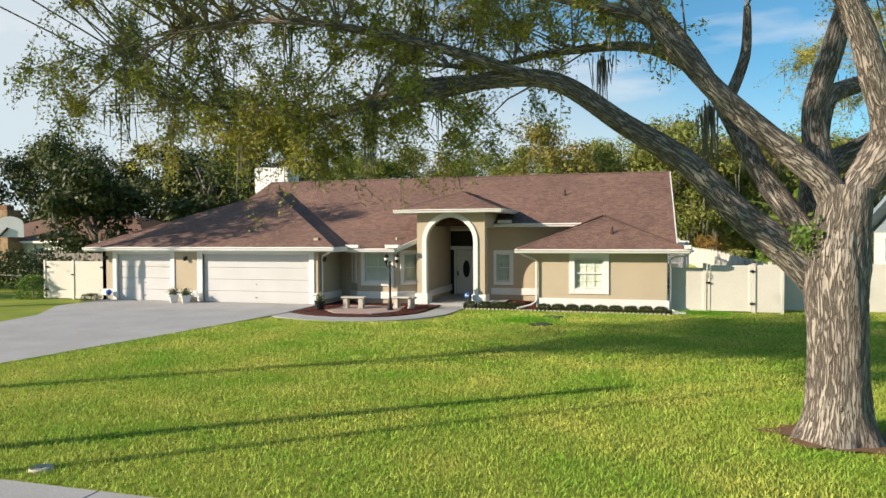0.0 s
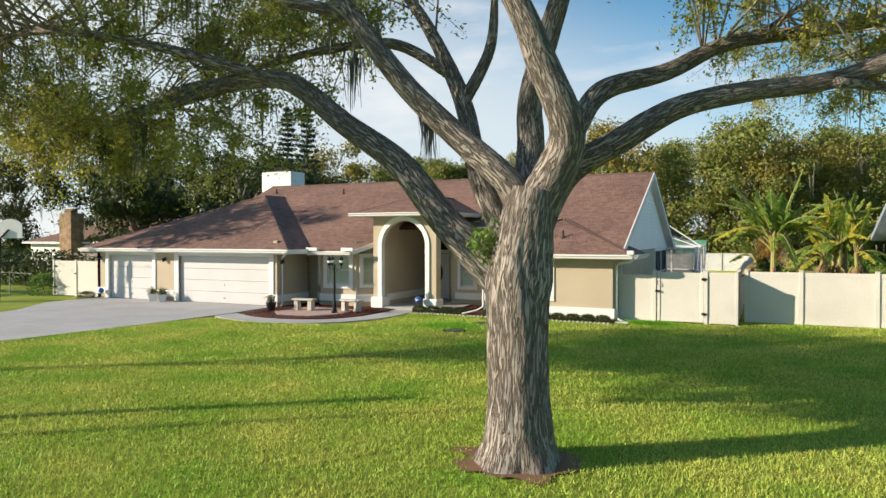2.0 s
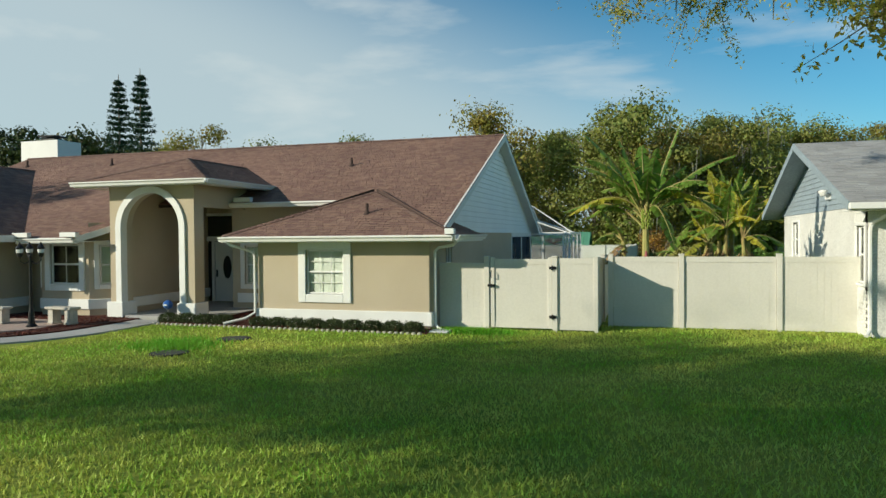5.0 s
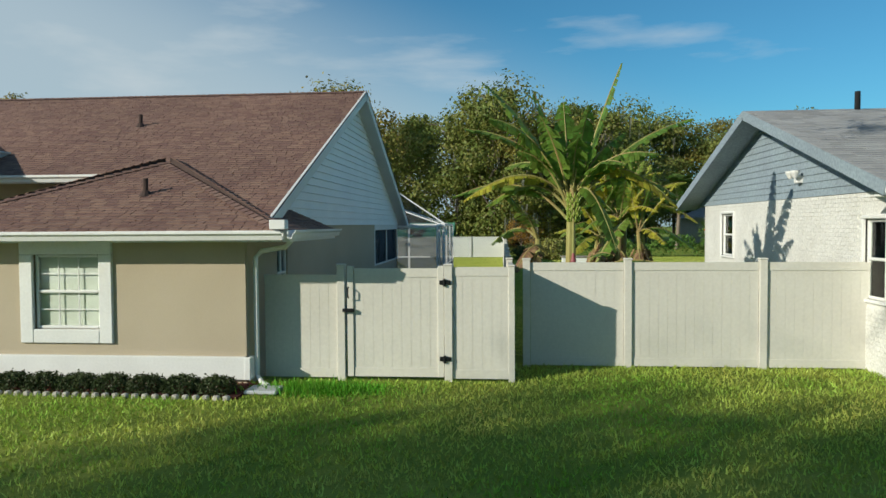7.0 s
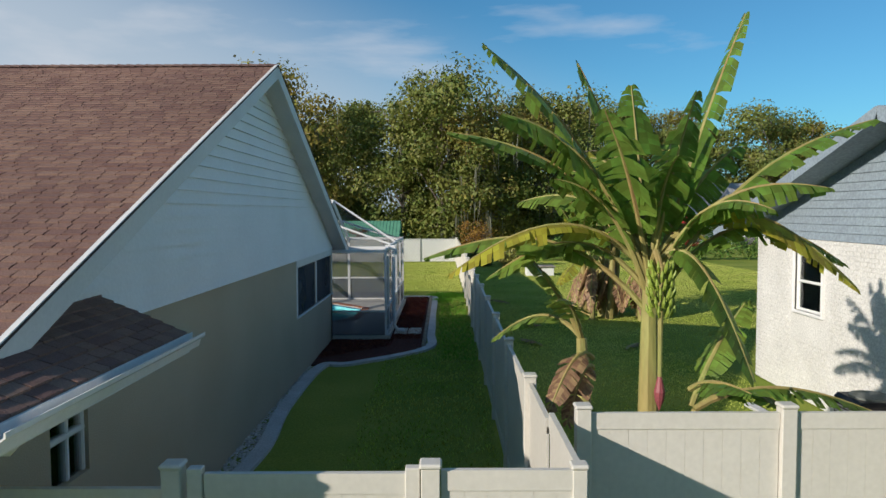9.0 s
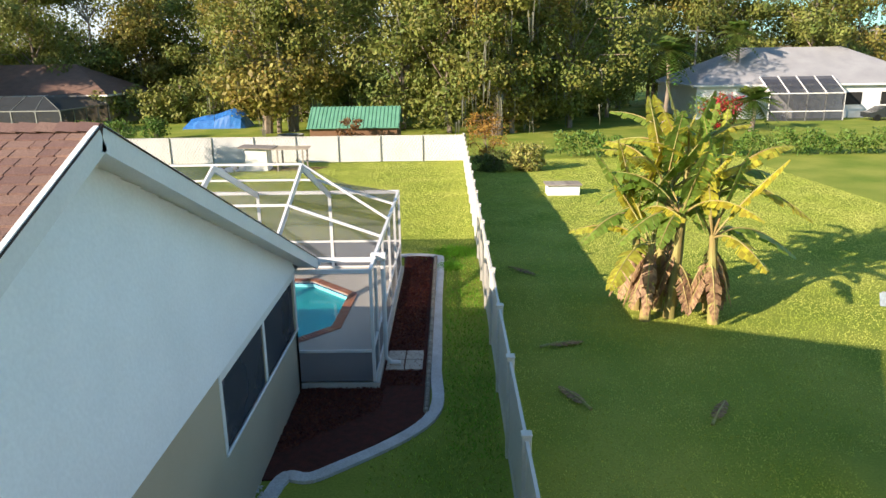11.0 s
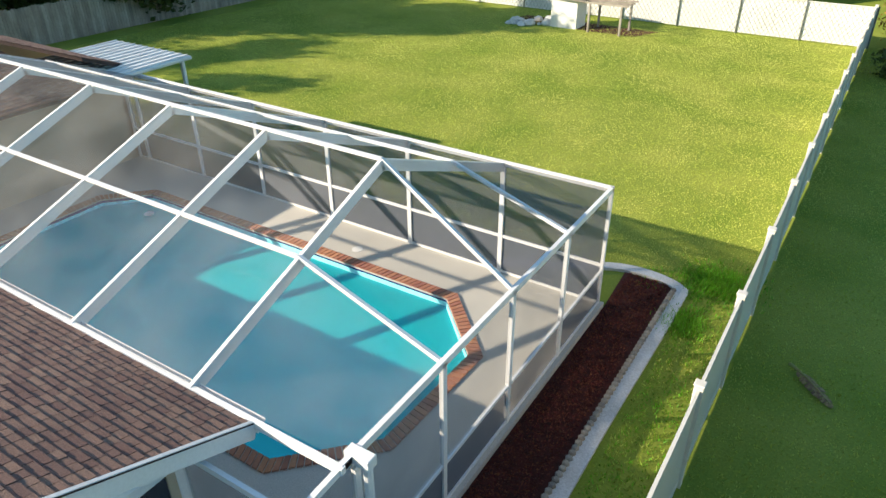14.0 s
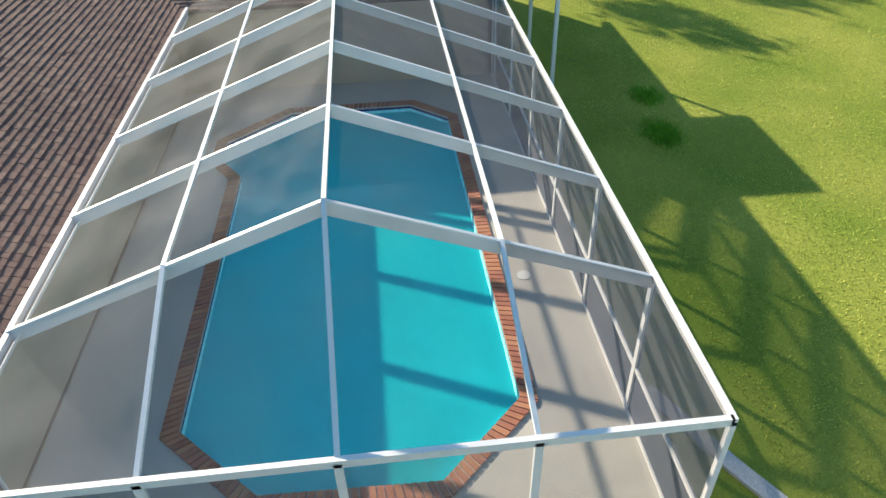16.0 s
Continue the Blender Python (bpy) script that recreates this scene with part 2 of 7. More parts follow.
def furrowed_bark(name, along, across):
    """Grey plates parted by dark furrows that run along the wood."""
    m = material(name, (0.37, 0.33, 0.285), (0.25, 0.215, 0.185), rough=0.95, scale=2.5, fine=30, bump=0, stretch=(1, 1, 0.5))
    n, l = m.node_tree.nodes, m.node_tree.links
    b = n["Principled BSDF"]
    co, ma = n.new("ShaderNodeAttribute"), n.new("ShaderNodeMapping")
    co.attribute_name = "grain"
    ma.inputs["Scale"].default_value = (across, across, along)
    l.new(co.outputs["Vector"], ma.inputs["Vector"])
    fur, off, mag = n.new("ShaderNodeTexNoise"), n.new("ShaderNodeMath"), n.new("ShaderNodeMath")
    fur.inputs["Scale"].default_value, fur.inputs["Detail"].default_value, fur.inputs["Distortion"].default_value = 1.0, 3, 0.5
    l.new(ma.outputs["Vector"], fur.inputs["Vector"])
    off.operation, off.inputs[1].default_value, mag.operation = "SUBTRACT", 0.5, "ABSOLUTE"
    l.new(fur.outputs["Fac"], off.inputs[0])
    l.new(off.outputs[0], mag.inputs[0])
    r = n.new("ShaderNodeMapRange")
    r.interpolation_type = "SMOOTHSTEP"
    r.inputs["From Min"].default_value, r.inputs["From Max"].default_value = 0.0, 0.10
    l.new(mag.outputs[0], r.inputs["Value"])
    mx = n.new("ShaderNodeMix")
    mx.data_type = "RGBA"
    mx.inputs[6].default_value = (0.13, 0.105, 0.085, 1)
    l.new(r.outputs["Result"], mx.inputs[0])
    l.new(b.inputs["Base Color"].links[0].from_socket, mx.inputs[7])
    l.new(mx.outputs[2], b.inputs["Base Color"])
    bu = n.new("ShaderNodeBump")
    bu.inputs["Strength"].default_value, bu.inputs["Distance"].default_value = 1.0, 0.045
    l.new(r.outputs["Result"], bu.inputs["Height"])
    l.new(bu.outputs["Normal"], b.inputs["Normal"])
    return m


BARK = furrowed_bark("oak_bark", 3.4, 24.0)
LIMB_BARK = furrowed_bark("oak_limb_bark", 4.2, 30.0)
LEAF = leafy("oak_leaf", (0.23, 0.285, 0.055), (0.49, 0.425, 0.10), through=0.5)
MOSS = leafy("spanish_moss", (0.20, 0.20, 0.155), (0.14, 0.15, 0.11), through=0.3, tint=0.2)
WOODS = leafy("far_tree_leaf", (0.13, 0.18, 0.04), (0.24, 0.235, 0.055), through=0.3)
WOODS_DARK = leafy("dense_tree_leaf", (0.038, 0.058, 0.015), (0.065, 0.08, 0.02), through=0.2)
WOODS_GOLD = leafy("golden_tree_leaf", (0.21, 0.21, 0.045), (0.27, 0.20, 0.045), through=0.3)
CONIFER = leafy("conifer_needle", (0.02, 0.055, 0.03), (0.03, 0.07, 0.035), through=0.15)
HEDGE = leafy("hedge_leaf", (0.09, 0.18, 0.03), (0.15, 0.23, 0.045), through=0.3)
BOX_LEAF = leafy("boxwood_leaf", (0.04, 0.06, 0.02), (0.07, 0.09, 0.03), through=0.2)
BANANA = leafy("banana_leaf_blade", (0.14, 0.26, 0.04), (0.25, 0.33, 0.06), through=0.5, rough=0.4, tint=0.25)
BANANA_YELLOW = leafy("yellowed_banana_leaf", (0.5, 0.42, 0.04), (0.36, 0.38, 0.06), through=0.45, rough=0.45, tint=0.25)
BANANA_DRY = leafy("dry_banana_leaf", (0.36, 0.22, 0.12), (0.26, 0.16, 0.09), through=0.25)
STEM = material("banana_stem", (0.28, 0.30, 0.09), (0.30, 0.20, 0.08), rough=0.6, scale=3, fine=20, bump=0.2, stretch=(1, 1, 0.2))
FRUIT = material("green_banana_fruit", (0.26, 0.34, 0.05), rough=0.5, scale=5, bump=0.05)
BUD = material("purple_banana_bud", (0.28, 0.07, 0.08), rough=0.5)
WHITE_BRICK = material("white_painted_brick", (0.74, 0.73, 0.70), (0.66, 0.65, 0.62), rough=0.75, scale=1.5, fine=30, bump=0.2, random_tint=0.06)
BLUE_SIDING = material("blue_grey_siding", (0.27, 0.33, 0.38), (0.24, 0.29, 0.34), rough=0.65, scale=1, fine=20, bump=0.08)
GREEN_METAL = material("green_metal_roof", (0.13, 0.33, 0.22), (0.10, 0.28, 0.18), rough=0.45, scale=1, fine=20, bump=0.05)
OLD_WOOD = material("weathered_wood", (0.33, 0.30, 0.26), (0.22, 0.19, 0.16), rough=0.9, scale=3, fine=30, bump=0.4, stretch=(1, 1, 0.3), random_tint=0.2)
BROWN_WOOD = material("brown_wood", (0.20, 0.11, 0.06), rough=0.85, scale=3, fine=30, bump=0.3)
WHITE_FENCE = material("whitewashed_fence", (0.74, 0.74, 0.71), (0.66, 0.66, 0.63), rough=0.8, scale=1.2, fine=25, bump=0.1)
WIRE = material("galvanised_wire", (0.25, 0.27, 0.25), rough=0.6, metal=0.6, bump=0)
TARP = material("blue_tarp", (0.02, 0.12, 0.38), (0.03, 0.18, 0.48), rough=0.4, scale=2, fine=10, bump=0.2)
CAST = material("cast_stone", (0.50, 0.47, 0.42), (0.42, 0.39, 0.34), rough=0.9, scale=4, fine=50, bump=0.3)
FLOWER = leafy("pale_flower", (0.55, 0.45, 0.40), (0.5, 0.5, 0.35), through=0.3)
PEBBLE = material("white_pebble", (0.62, 0.61, 0.58), rough=0.8, scale=6, random_tint=0.25, island=True)
CHROME = material("brushed_metal", (0.5, 0.5, 0.5), rough=0.3, metal=1.0, bump=0)
SIGN_BLUE = material("blue_sign", (0.03, 0.13, 0.45), rough=0.4, bump=0)
RED_FLOWER = leafy("red_flower", (0.45, 0.02, 0.03), (0.35, 0.03, 0.04), through=0.3)
PALM = leafy("palm_frond", (0.06, 0.13, 0.02), (0.14, 0.17, 0.04), through=0.3)
CAR_PAINT = material("dark_car_paint", (0.03, 0.035, 0.04), rough=0.25, spec=0.6, bump=0)


# ---- mesh helpers ----
def as_built(p):
    return p


def yard(p):
    """The pool yard's own measure laid onto the site."""
    return (1.03 * p[0] - 0.16, 45.60 + (p[1] - 44.945) * 1.031, p[2] * 1.02 - 0.02)


LAY = [as_built]


class Geo:
    """Collects vertices and faces for one mesh."""

    def __init__(self):
        self.v, self.f = [], []

    def add(self, verts, faces):
        k = len(self.v)
        self.v += [tuple(p) for p in verts]
        self.f += [tuple(i + k for i in q) for q in faces]
        return self

    def box(self, x0, x1, y0, y1, z0, z1):
        return self.add([(x0, y0, z0), (x1, y0, z0), (x1, y1, z0), (x0, y1, z0), (x0, y0, z1), (x1, y0, z1), (x1, y1, z1), (x0, y1, z1)],
                        [(0, 3, 2, 1), (4, 5, 6, 7), (0, 1, 5, 4), (1, 2, 6, 5), (2, 3, 7, 6), (3, 0, 4, 7)])

    def bevel_box(self, x0, x1, y0, y1, z0, z1, b=0.01):
        """A box with chamfered edges."""
        bm = bmesh.new()
        bmesh.ops.create_cube(bm, size=1)
        for v in bm.verts:
            v.co = Vector(((x0 + x1) / 2 + v.co.x * (x1 - x0), (y0 + y1) / 2 + v.co.y * (y1 - y0), (z0 + z1) / 2 + v.co.z * (z1 - z0)))
        bmesh.ops.bevel(bm, geom=bm.edges[:], offset=b, segments=1, affect="EDGES")
        bm.verts.index_update()
        self.add([v.co[:] for v in bm.verts], [[v.index for v in f.verts] for f in bm.faces])
        bm.free()
        return self

    def beam(self, p, q, w, h, up=(0, 0, 1)):
        """A rectangular bar from p to q, w wide and h deep."""
        p, q = Vector(p), Vector(q)
        d = (q - p).normalized()
        s = d.cross(Vector(up))
        s = s.normalized() if s.length > 1e-4 else Vector((1, 0, 0))
        u = s.cross(d).normalized()
        pts = []
        for e in (p, q):
            for a, b in ((-1, -1), (1, -1), (1, 1), (-1, 1)):
                pts.append(e + s * (a * w / 2) + u * (b * h / 2))
        return self.add(pts, [(0, 3, 2, 1), (4, 5, 6, 7), (0, 1, 5, 4), (1, 2, 6, 5), (2, 3, 7, 6), (3, 0, 4, 7)])

    def tube(self, pts, radii, n=8, wob=0.0, rng=None, cap=True, flute=0.0):
        pts = [Vector(p) for p in pts]
        rings, k0 = [], len(self.v)
        ref = Vector((0.31, 0.2, 0.93))
        prev = None
        for i, p in enumerate(pts):
            d = (pts[min(i + 1, len(pts) - 1)] - pts[max(i - 1, 0)]).normalized()
            s = (prev - d * prev.dot(d)).normalized() if prev is not None else d.cross(ref).normalized()
            prev = s
            u = d.cross(s)
            for j in range(n):
                a = 2 * math.pi * j / n
                r = radii[i] * (1 + (rng.uniform(-wob, wob) if rng else 0) + (flute if j % 2 else -flute))
                self.v.append(tuple(p + (s * math.cos(a) + u * math.sin(a)) * r))
        for i in range(len(pts) - 1):
            for j in range(n):
                a, b = k0 + i * n + j, k0 + i * n + (j + 1) % n
                self.f.append((a, b, b + n, a + n))
        if cap:
            self.f.append(tuple(k0 + j for j in reversed(range(n))))
            self.f.append(tuple(k0 + (len(pts) - 1) * n + j for j in range(n)))
        return self

    def lathe(self, profile, cx, cy, n=16):
        k = len(self.v)
        for r, z in profile:
            for j in range(n):
                a = 2 * math.pi * j / n
                self.v.append((cx + r * math.cos(a), cy + r * math.sin(a), z))
        for i in range(len(profile) - 1):
            for j in range(n):
                a, b = k + i * n + j, k + i * n + (j + 1) % n
                self.f.append((a, b, b + n, a + n))
        self.f.append(tuple(k + j for j in reversed(range(n))))
        self.f.append(tuple(k + (len(profile) - 1) * n + j for j in range(n)))
        return self

    def prism(self, poly, z0, z1):
        """A flat slab over a plan polygon; z0 and z1 numbers or functions of x, y."""
        low = z0 if callable(z0) else (lambda x, y: z0)
        high = z1 if callable(z1) else (lambda x, y: z1)
        area = sum(a[0] * b[1] - b[0] * a[1] for a, b in zip(poly, poly[1:] + poly[:1]))
        poly = poly if area > 0 else poly[::-1]
        n = len(poly)
        v = [(x, y, low(x, y)) for x, y in poly] + [(x, y, high(x, y)) for x, y in poly]
        f = [tuple(reversed(range(n))), tuple(range(n, 2 * n))] + [(i, (i + 1) % n, n + (i + 1) % n, n + i) for i in range(n)]
        return self.add(v, f)

    def weld(self):
        """Joins corners that lie on one another."""
        seen, remap, v = {}, [], []
        for p in self.v:
            k = tuple(round(c, 4) for c in p)
            if k not in seen:
                seen[k] = len(v)
                v.append(p)
            remap.append(seen[k])
        self.v, self.f = v, [tuple(remap[i] for i in f) for f in self.f]
        return self

    def make(self, name, mat, parent=None, label="", category="", group="", kind="", smooth=False):
        me = bpy.data.meshes.new(name)
        me.from_pydata([LAY[0](p) for p in self.v], [], self.f)
        me.materials.append(mat)
        if smooth:
            me.polygons.foreach_set("use_smooth", [True] * len(me.polygons))
        me.update()
        ob = new(name, me)
        ob.parent = parent
        return tagged(ob, label, category, group, kind)


def soup(name, verts, sides, mat, parent=None, **tags):
    """One mesh from an array of loose triangles or quads, corner after corner."""
    verts = np.asarray(verts, dtype=np.float32).reshape(-1, 3)
    count = len(verts) // sides
    me = bpy.data.meshes.new(name)
    me.vertices.add(len(verts))
    me.vertices.foreach_set("co", verts.ravel())
    me.loops.add(len(verts))
    me.loops.foreach_set("vertex_index", np.arange(len(verts), dtype=np.int32))
    me.polygons.add(count)
    me.polygons.foreach_set("loop_start", np.arange(0, len(verts), sides, dtype=np.int32))
    me.materials.append(mat)
    me.update(calc_edges=True)
    ob = new(name, me)
    ob.parent = parent
    return tagged(ob, **tags)


def leaves(centres, size, rng, droop=0.0, slim=0.5, facing=None):
    """Quads of leaf shape, one at each centre, turned every way or roughly along facing."""
    centres = np.asarray(centres)
    n = len(centres)
    d = rng.normal(size=(n, 3))
    d[:, 2] -= droop
    d /= np.linalg.norm(d, axis=1)[:, None]
    if facing is not None:
        out = facing + rng.normal(size=(n, 3)) * 0.45
        d = np.cross(out, d)
        d /= np.linalg.norm(d, axis=1)[:, None]
    s = np.cross(d, rng.normal(size=(n, 3)) if facing is None else out)
    s /= np.linalg.norm(s, axis=1)[:, None]
    ln = size * rng.uniform(0.6, 1.3, (n, 1))
    a, b = d * ln, s * ln * slim
    return np.stack([centres - a * 0.5, centres + b * 0.5, centres + a * 0.5, centres - b * 0.5], 1)


def empty(name, **tags):
    return tagged(new(name), **tags)


def ground_z(x, y):
    """The lie of the land."""
    def ease(a, b, t):
        k = min(1, max(0, (t - a) / (b - a)))
        return k * k * (3 - 2 * k)
    return -0.12 * ease(31, 36, y) - 0.25 * ease(54, 79, y)


# ---- ground ----
def build_ground():
    g = Geo()
    xs = [-400, -150, -80] + [-60 + 3 * i for i in range(41)] + [90, 150, 400]
    ys = [-400, -60, -20] + [0 + 2.5 * i for i in range(37)] + [110, 140, 200, 600]
    for y in ys:
        for x in xs:
            g.v.append((x, y, ground_z(x, y)))
    n = len(xs)
    hole = lambda x, y: -12 < x < 3 and 45 < y < 52.5
    for j in range(len(ys) - 1):
        for i in range(n - 1):
            if not hole((xs[i] + xs[i + 1]) / 2, (ys[j] + ys[j + 1]) / 2):
                g.f.append((j * n + i, j * n + i + 1, (j + 1) * n + i + 1, (j + 1) * n + i))
    return g.make("ground", LAWN, label="mown green lawn with yellowish patches around the house", category="lawn", kind="structure", smooth=True)


ground = build_ground()

# driveway in slabs, with a slight rise to the garage
drive = empty("driveway", label="pale grey concrete driveway in slabs with joints", category="driveway", kind="structure")
left_edge = lambda y: -23.6 - 0.62 * (y - 26) if y < 26 else -23.9
right_edge = lambda y: -13.0 + (y - 27) * 0.0 if y > 26 else -13.0 - 0.14 * (26 - y)
for k in range(9):
    y0, y1 = 4.0 + k * 2.78, 4.0 + (k + 1) * 2.78 - 0.02
    for i in range(3):
        a, b = i / 3, (i + 1) / 3 - 0.0015
        lx = lambda y, s: left_edge(max(y, 22.5)) + (right_edge(y) - left_edge(max(y, 22.5))) * s
        Geo().prism([(lx(y0, a), y0), (lx(y0, b), y0), (lx(y1, b), y1), (lx(y1, a), y1)], -0.1,
                    lambda x, y: 0.03 + 0.05 * max(0, (y - 22) / 7)).make("slab", CONCRETE, drive)

side = empty("sidewalk", label="pale concrete sidewalk along the lawn's edge", category="sidewalk", kind="structure")
for k in range(20):
    x0 = -24 + k * 1.5
    Geo().bevel_box(x0, x0 + 1.485, 7.75, 9.15, -0.08, 0.025).make("slab", CONCRETE, side)


def ribbon(centre, half, z, name, mat, **tags):
    """A flat path of even width along a line of points."""
    g = Geo()
    pts = [Vector(p) for p in centre]
    for i, p in enumerate(pts):
        d = (pts[min(i + 1, len(pts) - 1)] - pts[max(i - 1, 0)]).normalized()
        s = Vector((-d.y, d.x))
        h = half[i] if isinstance(half, (list, tuple)) else half
        for q, zz in ((p + s * h, z), (p - s * h, z), (p + s * h, z - 0.12), (p - s * h, z - 0.12)):
            g.v.append((q.x, q.y, zz + ground_z(q.x, q.y)))
    for i in range(len(pts) - 1):
        a = i * 4
        g.f += [(a, a + 1, a + 5, a + 4), (a, a + 4, a + 6, a + 2), (a + 1, a + 3, a + 7, a + 5)]
    g.f += [(0, 2, 3, 1), (len(g.v) - 4, len(g.v) - 3, len(g.v) - 1, len(g.v) - 2)]
    return g.make(name, mat, **tags)


def smooth_line(pts, n=8):
    """Points along a rounded line through pts."""
    out = []
    for i in range(len(pts) - 1):
        p0, p1, p2, p3 = (np.array(pts[max(0, min(len(pts) - 1, k))], float) for k in (i - 1, i, i + 1, i + 2))
        for j in range(n):
            t = j / n
            out.append(tuple(0.5 * (2 * p1 + (p2 - p0) * t + (2 * p0 - 5 * p1 + 4 * p2 - p3) * t * t + (3 * p1 - p0 - 3 * p2 + p3) * t ** 3)))
    return out + [tuple(pts[-1])]


ribbon(smooth_line([(-13.3, 26.1), (-12.3, 25.5), (-10.9, 25.1), (-9.3, 25.25), (-8.1, 26.0), (-7.4, 27.4), (-7.3, 29.2), (-7.4, 30.2)]), 0.5, 0.04,
       "garden_path", CONCRETE, label="curved pale concrete path to the entry", category="path", kind="structure")
Geo().prism([(-13.2, 27.0), (-12.2, 26.1), (-10.9, 25.7), (-9.5, 25.8), (-8.6, 26.5), (-8.05, 27.6), (-8.0, 30.5), (-9.4, 31.2), (-12.9, 31.2)], -0.05, 0.05).make(
    "mulch_bed", MULCH, label="dark red mulch bed by the bay window", category="mulch bed", kind="structure")
Geo().prism([(-11.9, 27.4), (-11.0, 26.5), (-9.6, 26.6), (-8.9, 27.6), (-9.2, 29.3), (-11.6, 29.4)], -0.05, 0.075).make(
    "paved_patio", material("pinkish_paving", (0.42, 0.31, 0.27), (0.36, 0.27, 0.24), rough=0.9, scale=3, fine=40, bump=0.3),
    label="small pinkish paved pad in the mulch bed", category="patio", kind="structure")
Geo().prism([(-6.9, 29.75), (1.25, 29.3), (1.25, 30.2), (-3.9, 30.2), (-3.9, 33.1), (-5.9, 33.1), (-5.9, 30.5), (-6.9, 30.4)], -0.05, 0.04).make(
    "front_mulch_bed", MULCH, label="red mulch bed along the front wall", category="mulch bed", kind="structure")
Geo().prism([(-8.9, 30.4), (-6.3, 30.4), (-5.95, 31.0), (-5.95, 33.2), (-6.9, 33.3), (-6.9, 34.9), (-9.2, 34.9), (-9.2, 31)], -0.05, 0.12).make(
    "porch_floor", CONCRETE, label="pale concrete entry porch floor", category="porch floor", kind="structure")

# ---- the house ----
house = empty("house", label="single-storey tan stucco house with white trim and brown shingle roof", category="house")
SLOPE = 0.44


def wall(p0, p1, thick, z0, z1, openings=(), name="wall", mat=STUCCO, parent=house, label=""):
    """A wall along p0-p1, its face on that line and its body to the left; openings as (s0, s1, z0, z1)."""
    p0, p1 = Vector(p0), Vector(p1)
    d = (p1 - p0).normalized()
    nrm = Vector((-d.y, d.x))
    length = (p1 - p0).length
    g = Geo()

    def piece(s0, s1, a, b):
        if s1 - s0 < 1e-4 or b - a < 1e-4:
            return
        c = [p0 + d * s0, p0 + d * s1, p0 + d * s1 + nrm * thick, p0 + d * s0 + nrm * thick]
        g.add([(q.x, q.y, a) for q in c] + [(q.x, q.y, b) for q in c],
              [(0, 3, 2, 1), (4, 5, 6, 7), (0, 1, 5, 4), (1, 2, 6, 5), (2, 3, 7, 6), (3, 0, 4, 7)])
    s = 0.0
    for a, b, c, e in sorted(openings):
        piece(s, a, z0, z1)
        piece(a, b, z0, c)
        piece(a, b, e, z1)
        s = b
    piece(s, length, z0, z1)
    return g.weld().make(name, mat, parent, label)


def bar_on(p0, p1, s0, s1, z0, z1, out, depth, name, mat, parent, label="", bevel=0.012):
    """A bar on the wall line p0-p1, standing out by out and depth deep."""
    p0, p1 = Vector(p0), Vector(p1)
    d = (p1 - p0).normalized()
    ang = math.atan2(d.y, d.x)
    g = Geo().bevel_box(s0, s1, -out, -out + depth, z0, z1, min(bevel, (s1 - s0) * 0.3, depth * 0.3, (z1 - z0) * 0.3))
    c, s = math.cos(ang), math.sin(ang)
    g.v = [(p0.x + x * c - y * s, p0.y + x * s + y * c, z) for x, y, z in g.v]
    return g.make(name, mat, parent, label)


def window(p0, p1, s0, s1, z0, z1, band=0.16, cols=2, rows=2, blind=True, parent=house):
    """A window in an opening: stucco band round it, frame, panes, bars and a blind behind."""
    b = band
    win = bar_on(p0, p1, s0 - b, s1 + b, z1, z1 + b, 0.05, 0.09, "window", TRIM, parent, "white-trimmed sash window")
    bar_on(p0, p1, s0 - b, s0, z0 - b, z1, 0.05, 0.09, "trim", TRIM, win)
    bar_on(p0, p1, s1, s1 + b, z0 - b, z1, 0.05, 0.09, "trim", TRIM, win)
    bar_on(p0, p1, s0, s1, z0 - b, z0, 0.05, 0.09, "sill", TRIM, win)
    f = 0.05
    for a, c, e, h in ((s0, s0 + f, z0, z1), (s1 - f, s1, z0, z1), (s0 + f, s1 - f, z0, z0 + f), (s0 + f, s1 - f, z1 - f, z1)):
        bar_on(p0, p1, a, c, e, h, -0.03, 0.06, "frame", TRIM, win)
    zm = (z0 + z1) / 2
    bar_on(p0, p1, s0 + f, s1 - f, zm - 0.025, zm + 0.025, -0.03, 0.05, "meeting_rail", TRIM, win)
    pane = bar_on(p0, p1, s0 + f, s1 - f, z0 + f, z1 - f, -0.06, 0.006, "pane", GLASS, win, bevel=0.001)
    pane.visible_shadow = False
    for half, za, zb in ((0, z0 + f, zm - 0.025), (1, zm + 0.025, z1 - f)):
        for i in range(1, cols + 1):
            x = s0 + f + (s1 - s0 - 2 * f) * i / (cols + 1)
            bar_on(p0, p1, x - 0.009, x + 0.009, za, zb, -0.045, 0.012, "muntin", TRIM, win, bevel=0.002)
        for j in range(1, rows):
            z = za + (zb - za) * j / rows
            bar_on(p0, p1, s0 + f, s1 - f, z - 0.009, z + 0.009, -0.047, 0.008, "muntin", TRIM, win, bevel=0.002)
    if blind:
        bar_on(p0, p1, s0 + 0.02, s1 - 0.02, z0 + 0.04, z1 - 0.02, -0.10, 0.01, "blind", BLIND, win, "white slatted blind", bevel=0.002)
    # no room is built: its darkness is painted on this sheet
    bar_on(p0, p1, s0 - 0.1, s1 + 0.1, z0 - 0.1, z1 + 0.1, -0.3, 0.02, "room_back", DARK, win, "near-black sheet standing in for the unlit room", bevel=0.002)
    return win


Z_EAVE = 2.36
# garage front with two doors
GF0, GF1 = (-23.95, 28.95), (-12.95, 28.95)
wall(GF0, GF1, 0.2, 0, 2.55, [(0.8, 3.75, 0, 2.26), (5.4, 10.62, 0, 2.26)])


